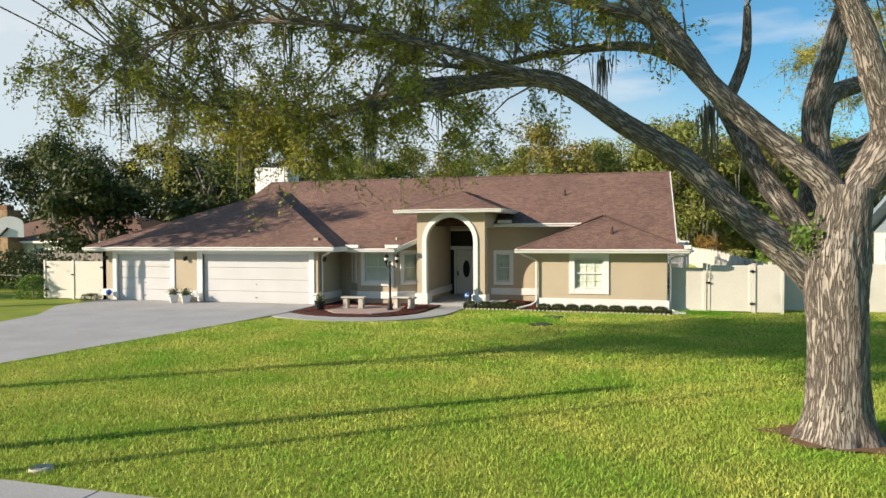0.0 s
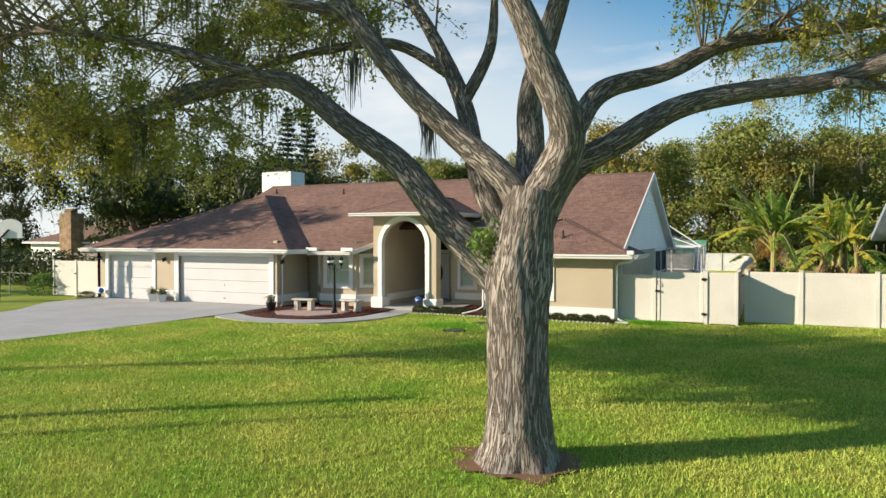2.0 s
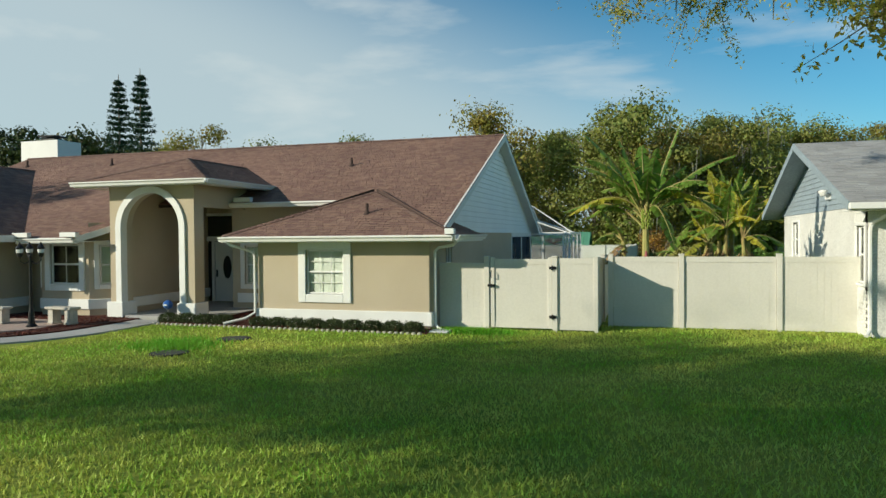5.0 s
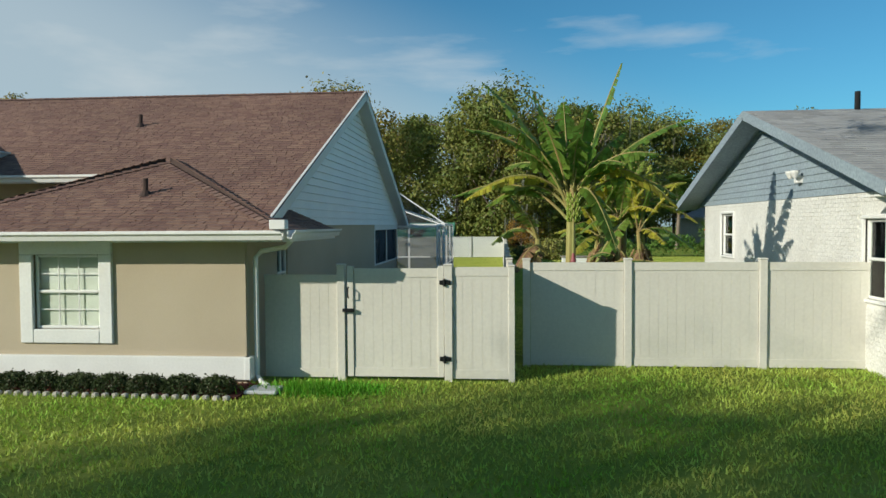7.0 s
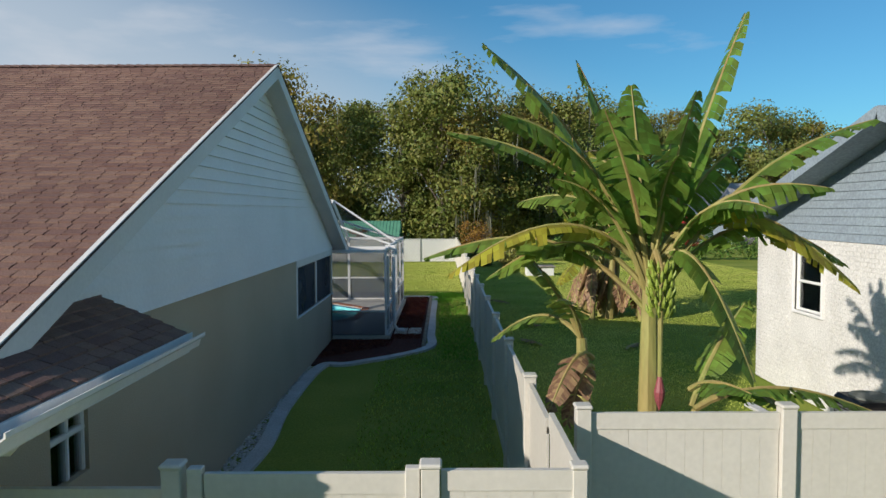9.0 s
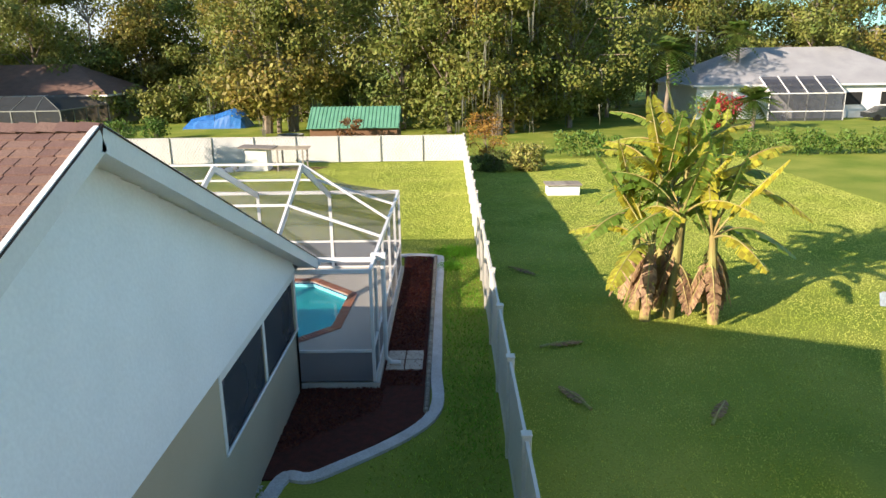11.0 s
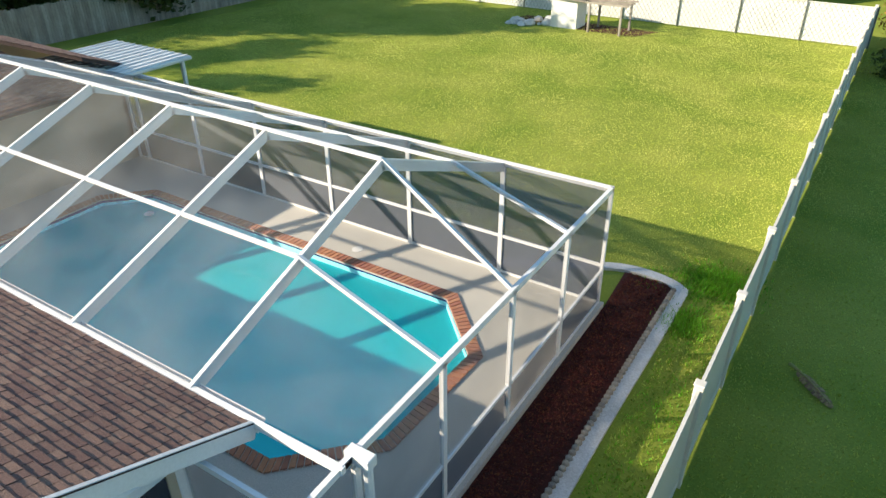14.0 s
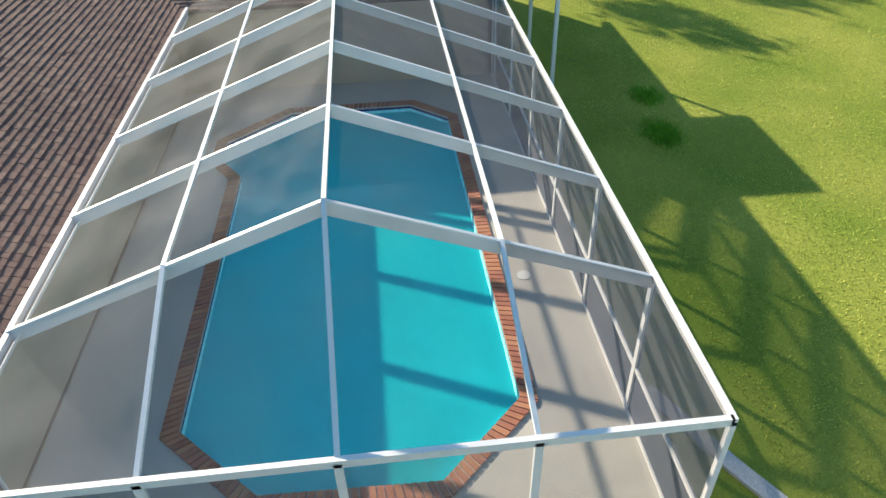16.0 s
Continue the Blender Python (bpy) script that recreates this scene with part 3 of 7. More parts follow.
def garage_door(s0, s1, panels):
    door = bar_on(GF0, GF1, s0, s1, 2.13, 2.2, -0.09, 0.05, "garage_door", GARAGE, house, "white sectional steel garage door, closed")
    for r in range(4):
        z0, z1 = 0.08 + r * 0.515, 0.08 + (r + 1) * 0.515 - 0.008
        bar_on(GF0, GF1, s0, s1, z0, z1, -0.1, 0.05, "panel", GARAGE, door, bevel=0.008)
    bar_on(GF0, GF1, (s0 + s1) / 2 - 0.06, (s0 + s1) / 2 + 0.06, 0.3, 0.33, -0.07, 0.05, "handle", BLACK, door, "dark lift handle")
    bar_on(GF0, GF1, (s0 + s1) / 2 - 0.02, (s0 + s1) / 2 + 0.02, 0.86, 0.93, -0.085, 0.03, "lock", BLACK, door)
    return door


garage_door(0.8, 3.72, 4)
garage_door(5.4, 10.62, 8)
for s0, s1 in ((0.6, 0.82), (3.73, 3.95), (5.12, 5.4), (10.6, 10.85)):
    bar_on(GF0, GF1, s0, s1, 0.1, 2.4, 0.05, 0.12, "door_trim", TRIM, house)
for s0, s1 in ((0.82, 3.73), (5.4, 10.6)):
    bar_on(GF0, GF1, s0, s1, 2.2, 2.4, 0.045, 0.12, "door_head_trim", TRIM, house)
for s0, s1 in ((-0.06, 0.6), (3.95, 5.12), (10.85, 11.06)):
    bar_on(GF0, GF1, s0, s1, 0.28, 0.58, 0.06, 0.1, "base_band", TRIM, house)


def wall_lamp(x, y, z, side=-1):
    lamp = empty("wall_lamp", label="small black lantern on the stucco wall", category="wall lamp", group="wall lamps")
    Geo().bevel_box(x - 0.05, x + 0.05, y - 0.03, y, z - 0.09, z + 0.09).make("back_plate", BLACK, lamp)
    Geo().tube([(x, y - 0.02, z + 0.04), (x, y - 0.09, z + 0.08), (x, y - 0.14, z + 0.05)], [0.012] * 3, 6).make("arm", BLACK, lamp)
    Geo().lathe([(0.02, z + 0.06), (0.075, z + 0.02), (0.07, z), (0.05, z - 0.1), (0.02, z - 0.12)], x, y - 0.14, 8).make("lantern", BLACK, lamp)


for x in (-23.7, -19.4, -12.6):
    wall_lamp(x, 28.95, 2.02)
# garage sides and the rear outline
wall((-12.96, 28.97), (-12.96, 31.2), 0.2, 0, 2.9)
bar_on((-12.95, 28.95), (-12.95, 31.2), -0.05, 2.25, 0.26, 0.56, 0.06, 0.1, "base_band", TRIM, house)
wall((-23.95, 43.0), (-23.95, 28.95), 0.2, 0, 2.5)
wall((-20.0, 45.0), (-23.95, 43.0), 0.2, 0, 2.5)
# bay window, three faces
B = [(-12.95, 31.35), (-12.45, 31.3), (-11.85, 30.62), (-10.02, 30.62), (-9.05, 31.35)]
wall((-14.6, 31.35), B[0], 0.2, 0, 2.9)
wall(B[0], B[1], 0.2, 0, 2.5)
wall(B[1], B[2], 0.2, 0, 2.5, [(0.25, 0.66, 1.0, 2.24)])
wall(B[2], B[3], 0.2, 0, 2.5, [(0.36, 1.48, 1.0, 2.24)])
wall(B[3], B[4], 0.2, 0, 2.9, [(0.3, 0.95, 1.0, 2.2)])
window(B[1], B[2], 0.25, 0.66, 1.0, 2.24, 0.12, cols=0, rows=1)
window(B[2], B[3], 0.36, 1.48, 1.0, 2.24, 0.2, cols=1, rows=1)
window(B[3], B[4], 0.3, 0.95, 1.0, 2.2, 0.15, cols=0, rows=1)
for a, b in zip(B[1:], B[2:]):
    ln = (Vector(b) - Vector(a)).length
    bar_on(a, b, -0.03, ln + 0.03, 0.24, 0.55, 0.06, 0.1, "base_band", TRIM, house)

# arched entry wall
AX0, AX1, AY, ATOP = -9.05, -6.1, 30.45, 4.02
ACX, AR, ASP = -7.6, 1.04, 2.72


def arch_wall():
    """The front wall of the porch with a round-headed opening, 0.45 m thick."""
    n = 24
    arc = [(ACX + AR * math.cos(math.pi * (1 - i / n)), ASP + AR * math.sin(math.pi * (1 - i / n))) for i in range(n + 1)]
    g = Geo()
    for y0, y1 in ((AY, AY + 0.45),):
        g.box(AX0, ACX - AR, y0, y1, 0.1, ASP)
        g.box(ACX + AR, AX1, y0, y1, 0.1, ASP)
        g.box(AX0, ACX - AR, y0, y1, ASP, ATOP)
        g.box(ACX + AR, AX1, y0, y1, ASP, ATOP)
        for (xa, za), (xb, zb) in zip(arc, arc[1:]):
            g.add([(xa, y0, za), (xb, y0, zb), (xb, y0, ATOP), (xa, y0, ATOP), (xa, y1, za), (xb, y1, zb), (xb, y1, ATOP), (xa, y1, ATOP)],
                  [(0, 1, 2, 3), (7, 6, 5, 4), (0, 4, 5, 1)])
    g.weld().make("arch_wall", STUCCO, house, "tan stucco wall with a tall round arch")
    b = Geo()
    for k in range(n):
        a0, a1 = math.pi * (1 - k / n), math.pi * (1 - (k + 1) / n)
        q = []
        for r in (AR - 0.02, AR + 0.17):
            for a in (a0, a1):
                q.append((ACX + r * math.cos(a), ASP + r * math.sin(a)))
        y0, y1 = AY - 0.06, AY + 0.2
        b.add([(q[0][0], y0, q[0][1]), (q[1][0], y0, q[1][1]), (q[3][0], y0, q[3][1]), (q[2][0], y0, q[2][1]),
               (q[0][0], y1, q[0][1]), (q[1][0], y1, q[1][1]), (q[3][0], y1, q[3][1]), (q[2][0], y1, q[2][1])],
              [(0, 1, 2, 3), (0, 4, 5, 1), (3, 2, 6, 7)])
    for x0, x1 in ((ACX - AR - 0.17, ACX - AR + 0.02), (ACX + AR - 0.02, ACX + AR + 0.17)):
        b.box(x0, x1, AY - 0.06, AY + 0.2, 0.5, ASP)
    b.make("arch_band", TRIM, house, "white band round the arch")
    for x0, x1 in ((AX0 - 0.08, ACX - AR + 0.09), (ACX + AR - 0.09, AX1 + 0.08)):
        Geo().bevel_box(x0, x1, AY - 0.1, AY + 0.53, 0.05, 0.52, 0.02).make("column_base", TRIM, house, "white plinth of the entry column")


arch_wall()
# porch sides, back and entry
wall((-8.95, 34.9), (-8.95, 30.9), 0.15, 0.1, 4.02, name="porch_side_wall")
bar_on((-8.95, 34.9), (-8.95, 30.9), 0, 4, 0.3, 0.6, -0.16, 0.06, "base_band", TRIM, house)
bar_on((-8.8, 30.9), (-8.8, 34.9), 0, 4, 0.3, 0.6, 0.05, 0.1, "base_band", TRIM, house)
EN0, EN1 = (-9.27, 34.85), (-6.2, 34.85)
wall(EN0, EN1, 0.2, 0.1, 4.4, [(0.35, 1.75, 0.12, 3.2)])
wall((-6.4, 33.1), (-6.4, 34.85), 0.2, 0.1, 4.2)
Geo().box(-9.0, -5.9, 30.9, 34.85, 4.02, 4.1).make("porch_ceiling", STUCCO, house)


def front_door():
    d = bar_on(EN0, EN1, 0.75, 1.7, 0.13, 2.26, -0.06, 0.045, "front_door", TRIM, house, "white entry door with oval glass, closed")
    n = 24
    ring, pane = Geo(), Geo()
    cx, cz, y = -9.27 + 1.26, 1.35, 34.9
    for k in range(n):
        a, b = 2 * math.pi * k / n, 2 * math.pi * (k + 1) / n
        for r0, r1, geo, yy in ((0.85, 1.08, ring, y), (0, 0.86, pane, y + 0.004)):
            geo.add([(cx + 0.2 * r0 * math.cos(a), yy - 0.005, cz + 0.48 * r0 * math.sin(a)), (cx + 0.2 * r0 * math.cos(b), yy - 0.005, cz + 0.48 * r0 * math.sin(b)),
                     (cx + 0.2 * r1 * math.cos(b), yy - 0.012, cz + 0.48 * r1 * math.sin(b)), (cx + 0.2 * r1 * math.cos(a), yy - 0.012, cz + 0.48 * r1 * math.sin(a))], [(0, 1, 2, 3)])
    ring.make("oval_frame", TRIM, d)
    # oval and sidelight are opaque near-black, the unlit hall painted in
    pane.make("oval_glass", DARK, d, "dark leaded oval glass")
    bar_on(EN0, EN1, 0.8, 0.86, 1.0, 1.25, -0.02, 0.05, "door_handle", BLACK, d, "black handle set")
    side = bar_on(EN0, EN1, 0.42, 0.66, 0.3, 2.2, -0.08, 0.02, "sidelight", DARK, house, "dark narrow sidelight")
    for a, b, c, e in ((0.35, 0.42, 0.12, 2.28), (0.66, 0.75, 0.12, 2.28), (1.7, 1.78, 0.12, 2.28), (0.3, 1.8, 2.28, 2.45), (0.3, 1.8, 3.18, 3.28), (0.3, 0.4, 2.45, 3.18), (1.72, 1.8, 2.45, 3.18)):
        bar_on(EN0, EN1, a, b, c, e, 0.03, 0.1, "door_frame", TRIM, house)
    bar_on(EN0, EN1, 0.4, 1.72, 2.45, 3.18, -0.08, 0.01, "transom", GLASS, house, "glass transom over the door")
    # near-black sheet paints the unlit hall behind door and transom
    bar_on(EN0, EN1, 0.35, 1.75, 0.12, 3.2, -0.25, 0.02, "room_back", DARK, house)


front_door()
# wall with the small window, between porch and right wing
W20, W21 = (-6.4, 33.1), (-2.6, 33.1)
wall(W20, W21, 0.2, 0, 3.7, [(0.27, 0.87, 0.9, 2.14)])
window(W20, W21, 0.27, 0.87, 0.9, 2.14, 0.16, cols=1, rows=2)
bar_on(W20, W21, 0.0, 3.6, 0.3, 0.6, 0.06, 0.1, "base_band", TRIM, house)
# right wing
R0, R1 = (-3.85, 30.17), (1.08, 30.17)
wall(R0, R1, 0.2, 0, 2.5, [(1.46, 2.56, 0.87, 2.06)])
window(R0, R1, 1.46, 2.56, 0.87, 2.06, 0.22, cols=2, rows=2)
bar_on(R0, R1, -0.06, 4.99, 0.1, 0.46, 0.07, 0.11, "base_band", TRIM, house)
wall((-3.84, 33.2), (-3.84, 30.19), 0.2, 0, 2.6)
# east wall: stucco, then a white part with screened windows
E0, E1 = (1.1, 30.19), (1.1, 45.66)
wall(E0, E1, 0.2, -0.15, 2.5, [(1.45, 2.05, 1.25, 2.1), (10.85, 13.0, 1.27, 2.33), (13.12, 15.38, 1.27, 2.33)])
bar_on(E0, E1, -0.1, 0.1, 0.1, 0.46, 0.07, 0.11, "base_band", TRIM, house)
bar_on(E0, E1, 10.8, 15.47, 2.33, 2.52, 0.02, 0.06, "window_head", TRIM, house)
bar_on(E0, E1, 10.8, 15.47, 1.22, 1.27, 0.03, 0.08, "sill", TRIM, house)
for s in (10.8, 13.01, 15.37):
    bar_on(E0, E1, s, s + 0.1, 1.27, 2.33, 0.015, 0.05, "mullion", TRIM, house)
for s0, s1 in ((10.9, 13.01), (13.11, 15.37)):
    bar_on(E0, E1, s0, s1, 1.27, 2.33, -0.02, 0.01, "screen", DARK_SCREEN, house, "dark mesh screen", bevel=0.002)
    # darkness behind the mesh, painted as a near-black sheet
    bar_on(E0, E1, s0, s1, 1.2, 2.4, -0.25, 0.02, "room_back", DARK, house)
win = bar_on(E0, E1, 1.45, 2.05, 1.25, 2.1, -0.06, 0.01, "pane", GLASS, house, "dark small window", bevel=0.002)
# near-black sheet in place of an unlit room
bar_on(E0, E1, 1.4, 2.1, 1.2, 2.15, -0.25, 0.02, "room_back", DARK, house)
for s in (1.45, 1.74, 2.0):
    bar_on(E0, E1, s, s + 0.05, 1.25, 2.1, -0.03, 0.05, "frame", TRIM, house)
bar_on(E0, E1, 1.45, 2.05, 1.62, 1.67, -0.025, 0.05, "frame", TRIM, house)
# back wall and the rear wing beyond the pool
wall((1.1, 45.66), (-11.23, 45.66), 0.2, -0.1, 2.6)
wall((-11.23, 45.66), (-11.23, 53.9), 0.2, -0.1, 2.6)
wall((-11.23, 53.9), (-20.0, 53.9), 0.2, -0.1, 2.6)
wall((-20.0, 53.9), (-20.0, 45.66), 0.2, -0.1, 2.6)

# ---- roofs ----
RY, RZ = 38.08, 6.03
BACK = 0.428
main_front = lambda x, y: RZ - SLOPE * (RY - y)
main_back = lambda x, y: RZ - BACK * (y - RY)
gar_z = 2.53
gar_front = lambda x, y: gar_z + SLOPE * (y - 28.4)
gar_left = lambda x, y: gar_z + SLOPE * (x + 24.43)
gar_right = lambda x, y: gar_z + SLOPE * (-11.98 - x)
wing_z = 2.43
wing_front = lambda x, y: wing_z + 0.43 * (y - 29.7)
wing_left = lambda x, y: wing_z + 0.43 * (x + 4.66)
wing_right = lambda x, y: wing_z + 0.43 * (1.9 - x)
por_z = 4.06
por_front = lambda x, y: por_z + 0.38 * (y - 29.95)
por_left = lambda x, y: por_z + 0.38 * (x + 9.85)
por_right = lambda x, y: por_z + 0.38 * (-5.35 - x)
rear_east = lambda x, y: 2.5 + 0.42 * (-10.4 - x)
rear_north = lambda x, y: 2.5 + 0.42 * (54.3 - y)
ROOFS = [
    # plane, plan outline, way of the eave, way up the slope (plan)
    (main_front, [(-20.4, 32.3), (1.47, 32.3), (1.47, RY), (-20.4, RY)], (1, 0), (0, 1)),
    (main_front, [(-14.2, 29.95), (-9.85, 29.95), (-9.0, 31.0), (-9.0, 32.3), (-14.2, 32.3)], (1, 0), (0, 1)),
    (main_front, [(1.47, 30.1), (1.47, 32.3), (-0.9, 32.3)], (1, 0), (0, 1)),
    (main_back, [(-20.4, RY), (1.47, RY), (1.47, 46.3), (-20.4, 46.3)], (-1, 0), (0, -1)),
    (gar_front, [(-24.43, 28.4), (-11.98, 28.4), (-18.2, 34.62)], (1, 0), (0, 1)),
    (gar_left, [(-24.43, 28.4), (-18.2, 34.62), (-18.2, 37.4), (-20.4, 43.4), (-24.43, 43.4)], (0, -1), (1, 0)),
    (gar_right, [(-11.98, 28.4), (-11.98, 30.6), (-18.2, 37.0), (-18.2, 34.62)], (0, 1), (-1, 0)),
    (wing_front, [(-4.66, 29.7), (1.8, 29.7), (-1.43, 32.7)], (1, 0), (0, 1)),
    (wing_left, [(-4.66, 29.7), (-1.43, 32.7), (-3.4, 32.7), (-4.66, 32.6)], (0, -1), (1, 0)),
    (wing_right, [(1.9, 29.72), (1.9, 32.5), (1.1, 32.5), (-1.4, 32.8)], (0, 1), (-1, 0)),
    (por_front, [(-9.85, 29.95), (-5.35, 29.95), (-7.6, 32.2)], (1, 0), (0, 1)),
    (por_left, [(-9.85, 29.95), (-7.6, 32.2), (-7.6, 35.6), (-9.85, 33.7)], (0, -1), (1, 0)),
    (por_right, [(-5.35, 29.95), (-5.35, 33.7), (-7.6, 35.6), (-7.6, 32.2)], (0, 1), (-1, 0)),
    (rear_east, [(-10.4, 46.0), (-10.4, 52.4), (-14.1, 50.9), (-16.0, 49.2), (-16.0, 44.0), (-12.5, 44.0)], (0, 1), (-1, 0)),
    (rear_north, [(-14.1, 50.9), (-10.4, 52.4), (-11.5, 54.3), (-20.4, 54.3), (-20.4, 46.0), (-16.0, 46.0)], (-1, 0), (0, -1)),
]


def cut(poly, axis, d):
    """Where the line axis = d meets a convex plan polygon: a low and a high value along the other way."""
    (ux, uy), (vx, vy) = axis
    hits = []
    for (xa, ya), (xb, yb) in zip(poly, poly[1:] + poly[:1]):
        da, db = xa * vx + ya * vy - d, xb * vx + yb * vy - d
        if (da < 0) != (db < 0):
            t = da / (da - db)
            x, y = xa + (xb - xa) * t, ya + (yb - ya) * t
            hits.append(x * ux + y * uy)
    return (min(hits), max(hits)) if len(hits) > 1 else None


def lay_shingles(plane, poly, u, v, rng, row=0.122, tab=0.185):
    """Every shingle on one roof plane, as (corners, near), lowest course first."""
    out = []
    slope = math.hypot(1, plane(0, 0) - plane(v[0], v[1]))
    step = row / slope
    ds = [x * v[0] + y * v[1] for x, y in poly]
    d, k = min(ds), 0
    while d < max(ds) - 0.01:
        span = cut(poly, (u, v), d + step * 0.5)
        if span:
            a = span[0] - rng.uniform(0, tab)
            while a < span[1]:
                w = tab * rng.uniform(0.6, 1.4)
                s0, s1 = max(a, span[0]), min(a + w - 0.011, span[1])
                if s1 - s0 > 0.02:
                    lift = rng.uniform(0.017, 0.025)
                    c = []
                    for s, e, h in ((s0, d - 0.01, lift), (s1, d - 0.01, lift), (s1, d + step * 1.15, 0.004), (s0, d + step * 1.15, 0.004)):
                        x, y = u[0] * s + v[0] * e, u[1] * s + v[1] * e
                        c.append((x, y, plane(x, y) + h))
                    out.append(c)
                a += w
        d += step
        k += 1
    return out


def shingle_faces(c):
    low = [(x, y, z - 0.03) for x, y, z in c[:2]]
    return c + low, [(0, 1, 2, 3), (4, 5, 1, 0), (4, 0, 3), (5, 2, 1)]


srng = random.Random(5)
near_tabs, rows_geo = [], Geo()
for plane, poly, u, v in ROOFS:
    g = Geo().prism(poly, lambda x, y: plane(x, y) - 0.10, lambda x, y: plane(x, y))
    g.make("roof", ROOF_FELT, house)
    for c in lay_shingles(plane, poly, u, v, srng):
        mx, my = sum(p[0] for p in c) / 4, sum(p[1] for p in c) / 4
        if plane is main_back and mx > 0.2 and my > 43.2 and len(near_tabs) < 300:
            near_tabs.append(c)
        else:
            rows_geo.add(*shingle_faces(c))
# ridge and hip caps
for p, q in (((-20.4, RY, RZ), (1.47, RY, RZ)), ((-24.43, 28.4, gar_z), (-18.2, 34.62, gar_left(-18.2, 0))), ((-11.98, 28.4, gar_z), (-18.2, 34.62, gar_left(-18.2, 0))),
             ((-18.2, 34.62, gar_left(-18.2, 0)), (-18.2, 36.4, gar_left(-18.2, 0))), ((-4.66, 29.7, wing_z), (-1.43, 32.7, wing_front(0, 32.7))),
             ((1.8, 29.7, wing_z), (-1.43, 32.7, wing_front(0, 32.7))), ((-9.85, 29.95, por_z), (-7.6, 32.2, por_front(0, 32.2))),
             ((-5.35, 29.95, por_z), (-7.6, 32.2, por_front(0, 32.2))), ((-7.6, 32.2, por_front(0, 32.2)), (-7.6, 35.4, por_front(0, 32.2)))):
    p, q = Vector(p), Vector(q)
    n = int((q - p).length / 0.16)
    for i in range(n):
        a, b = p.lerp(q, i / n), p.lerp(q, min(1, (i + 1.2) / n))
        d = (q - p).normalized()
        s = Vector((-d.y, d.x, 0)).normalized() * 0.13
        dz = Vector((0, 0, -0.052 if abs(d.z) < 0.02 else -0.035))
        up = Vector((0, 0, 0.035))
        rows_geo.add([a + s + dz + up, a + up * 1.2, a - s + dz + up, b + s + dz + up * 0.6, b + up * 0.8, b - s + dz + up * 0.6],
                     [(0, 3, 4, 1), (1, 4, 5, 2), (0, 1, 2)])
shingles = rows_geo.make("shingle_field", SHINGLE_ROWS, house, kind="stuff")
for i, c in enumerate(near_tabs):
    g = Geo().add(*shingle_faces(c))
    g.make("shingle", SHINGLE, house)

# soffits, fascias and gutters
def fascia(p, q, h=0.17, out=0.1, name="fascia"):
    Geo().beam(p, q, out, h).make(name, TRIM, house)


def gutter(p, q, out, name="gutter"):
    """A white K-shaped trough along an eave; out points away from the roof."""
    p, q, o = Vector(p), Vector(q), Vector(out)
    g = Geo()
    prof = [(0.0, 0.0), (0.0, -0.12), (0.07, -0.125), (0.09, -0.06), (0.13, -0.03), (0.13, 0.0), (0.12, 0.0), (0.118, -0.025), (0.08, -0.055), (0.062, -0.112), (0.012, -0.108), (0.012, 0.0)]
    n = len(prof)
    for e in (p, q):
        for a, b in prof:
            g.v.append(tuple(e + o * a + Vector((0, 0, b))))
    for i in range(n):
        j = (i + 1) % n
        g.f.append((i, j, n + j, n + i))
    g.f += [tuple(range(n))[::-1], tuple(range(n, 2 * n))]
    return g.make(name, TRIM, house, "white gutter")


fascia((-24.43, 28.42, gar_z - 0.1), (-11.98, 28.42, gar_z - 0.1), 0.2)
gutter((-24.45, 28.36, gar_z - 0.02), (-11.96, 28.36, gar_z - 0.02), (0, -1, 0))
fascia((-24.41, 28.4, gar_z - 0.1), (-24.41, 43.4, gar_z - 0.1), 0.2)
fascia((-12.0, 28.4, gar_z - 0.1), (-12.0, 30.2, gar_z - 0.1), 0.2)
fascia((-12.1, 29.97, main_front(0, 29.95) - 0.1), (-9.85, 29.97, main_front(0, 29.95) - 0.1), 0.18)
gutter((-12.0, 29.92, main_front(0, 29.95) - 0.03), (-9.85, 29.92, main_front(0, 29.95) - 0.03), (0, -1, 0))
fascia((-9.85, 29.95, main_front(0, 29.95) - 0.08), (-9.0, 31.0, main_front(0, 31.0) - 0.08), 0.18)
fascia((-6.6, 32.32, main_front(0, 32.3) - 0.08), (-1.5, 32.32, main_front(0, 32.3) - 0.08), 0.16)
gutter((-6.6, 32.28, main_front(0, 32.3) - 0.02), (-1.9, 32.28, main_front(0, 32.3) - 0.02), (0, -1, 0))
fascia((-4.66, 29.72, wing_z - 0.09), (1.8, 29.72, wing_z - 0.09), 0.17)
gutter((-4.7, 29.66, wing_z - 0.02), (1.86, 29.66, wing_z - 0.02), (0, -1, 0))
fascia((1.88, 29.72, wing_z - 0.09), (1.88, 32.5, wing_z - 0.09), 0.17)
gutter((1.93, 29.6, wing_z - 0.0), (1.93, 32.55, wing_z - 0.0), (1, 0, 0))
fascia((-4.64, 29.7, wing_z - 0.09), (-4.64, 32.4, wing_z - 0.09), 0.17)
fascia((-9.85, 29.97, por_z - 0.07), (-5.35, 29.97, por_z - 0.07), 0.16)
fascia((-5.37, 29.95, por_z - 0.07), (-5.37, 33.6, por_z - 0.07), 0.16)
fascia((-9.83, 29.95, por_z - 0.07), (-9.83, 33.6, por_z - 0.07), 0.16)
gutter((-9.9, 29.91, por_z), (-5.3, 29.91, por_z), (0, -1, 0))
gutter((-5.32, 29.9, por_z), (-5.32, 33.5, por_z), (1, 0, 0))
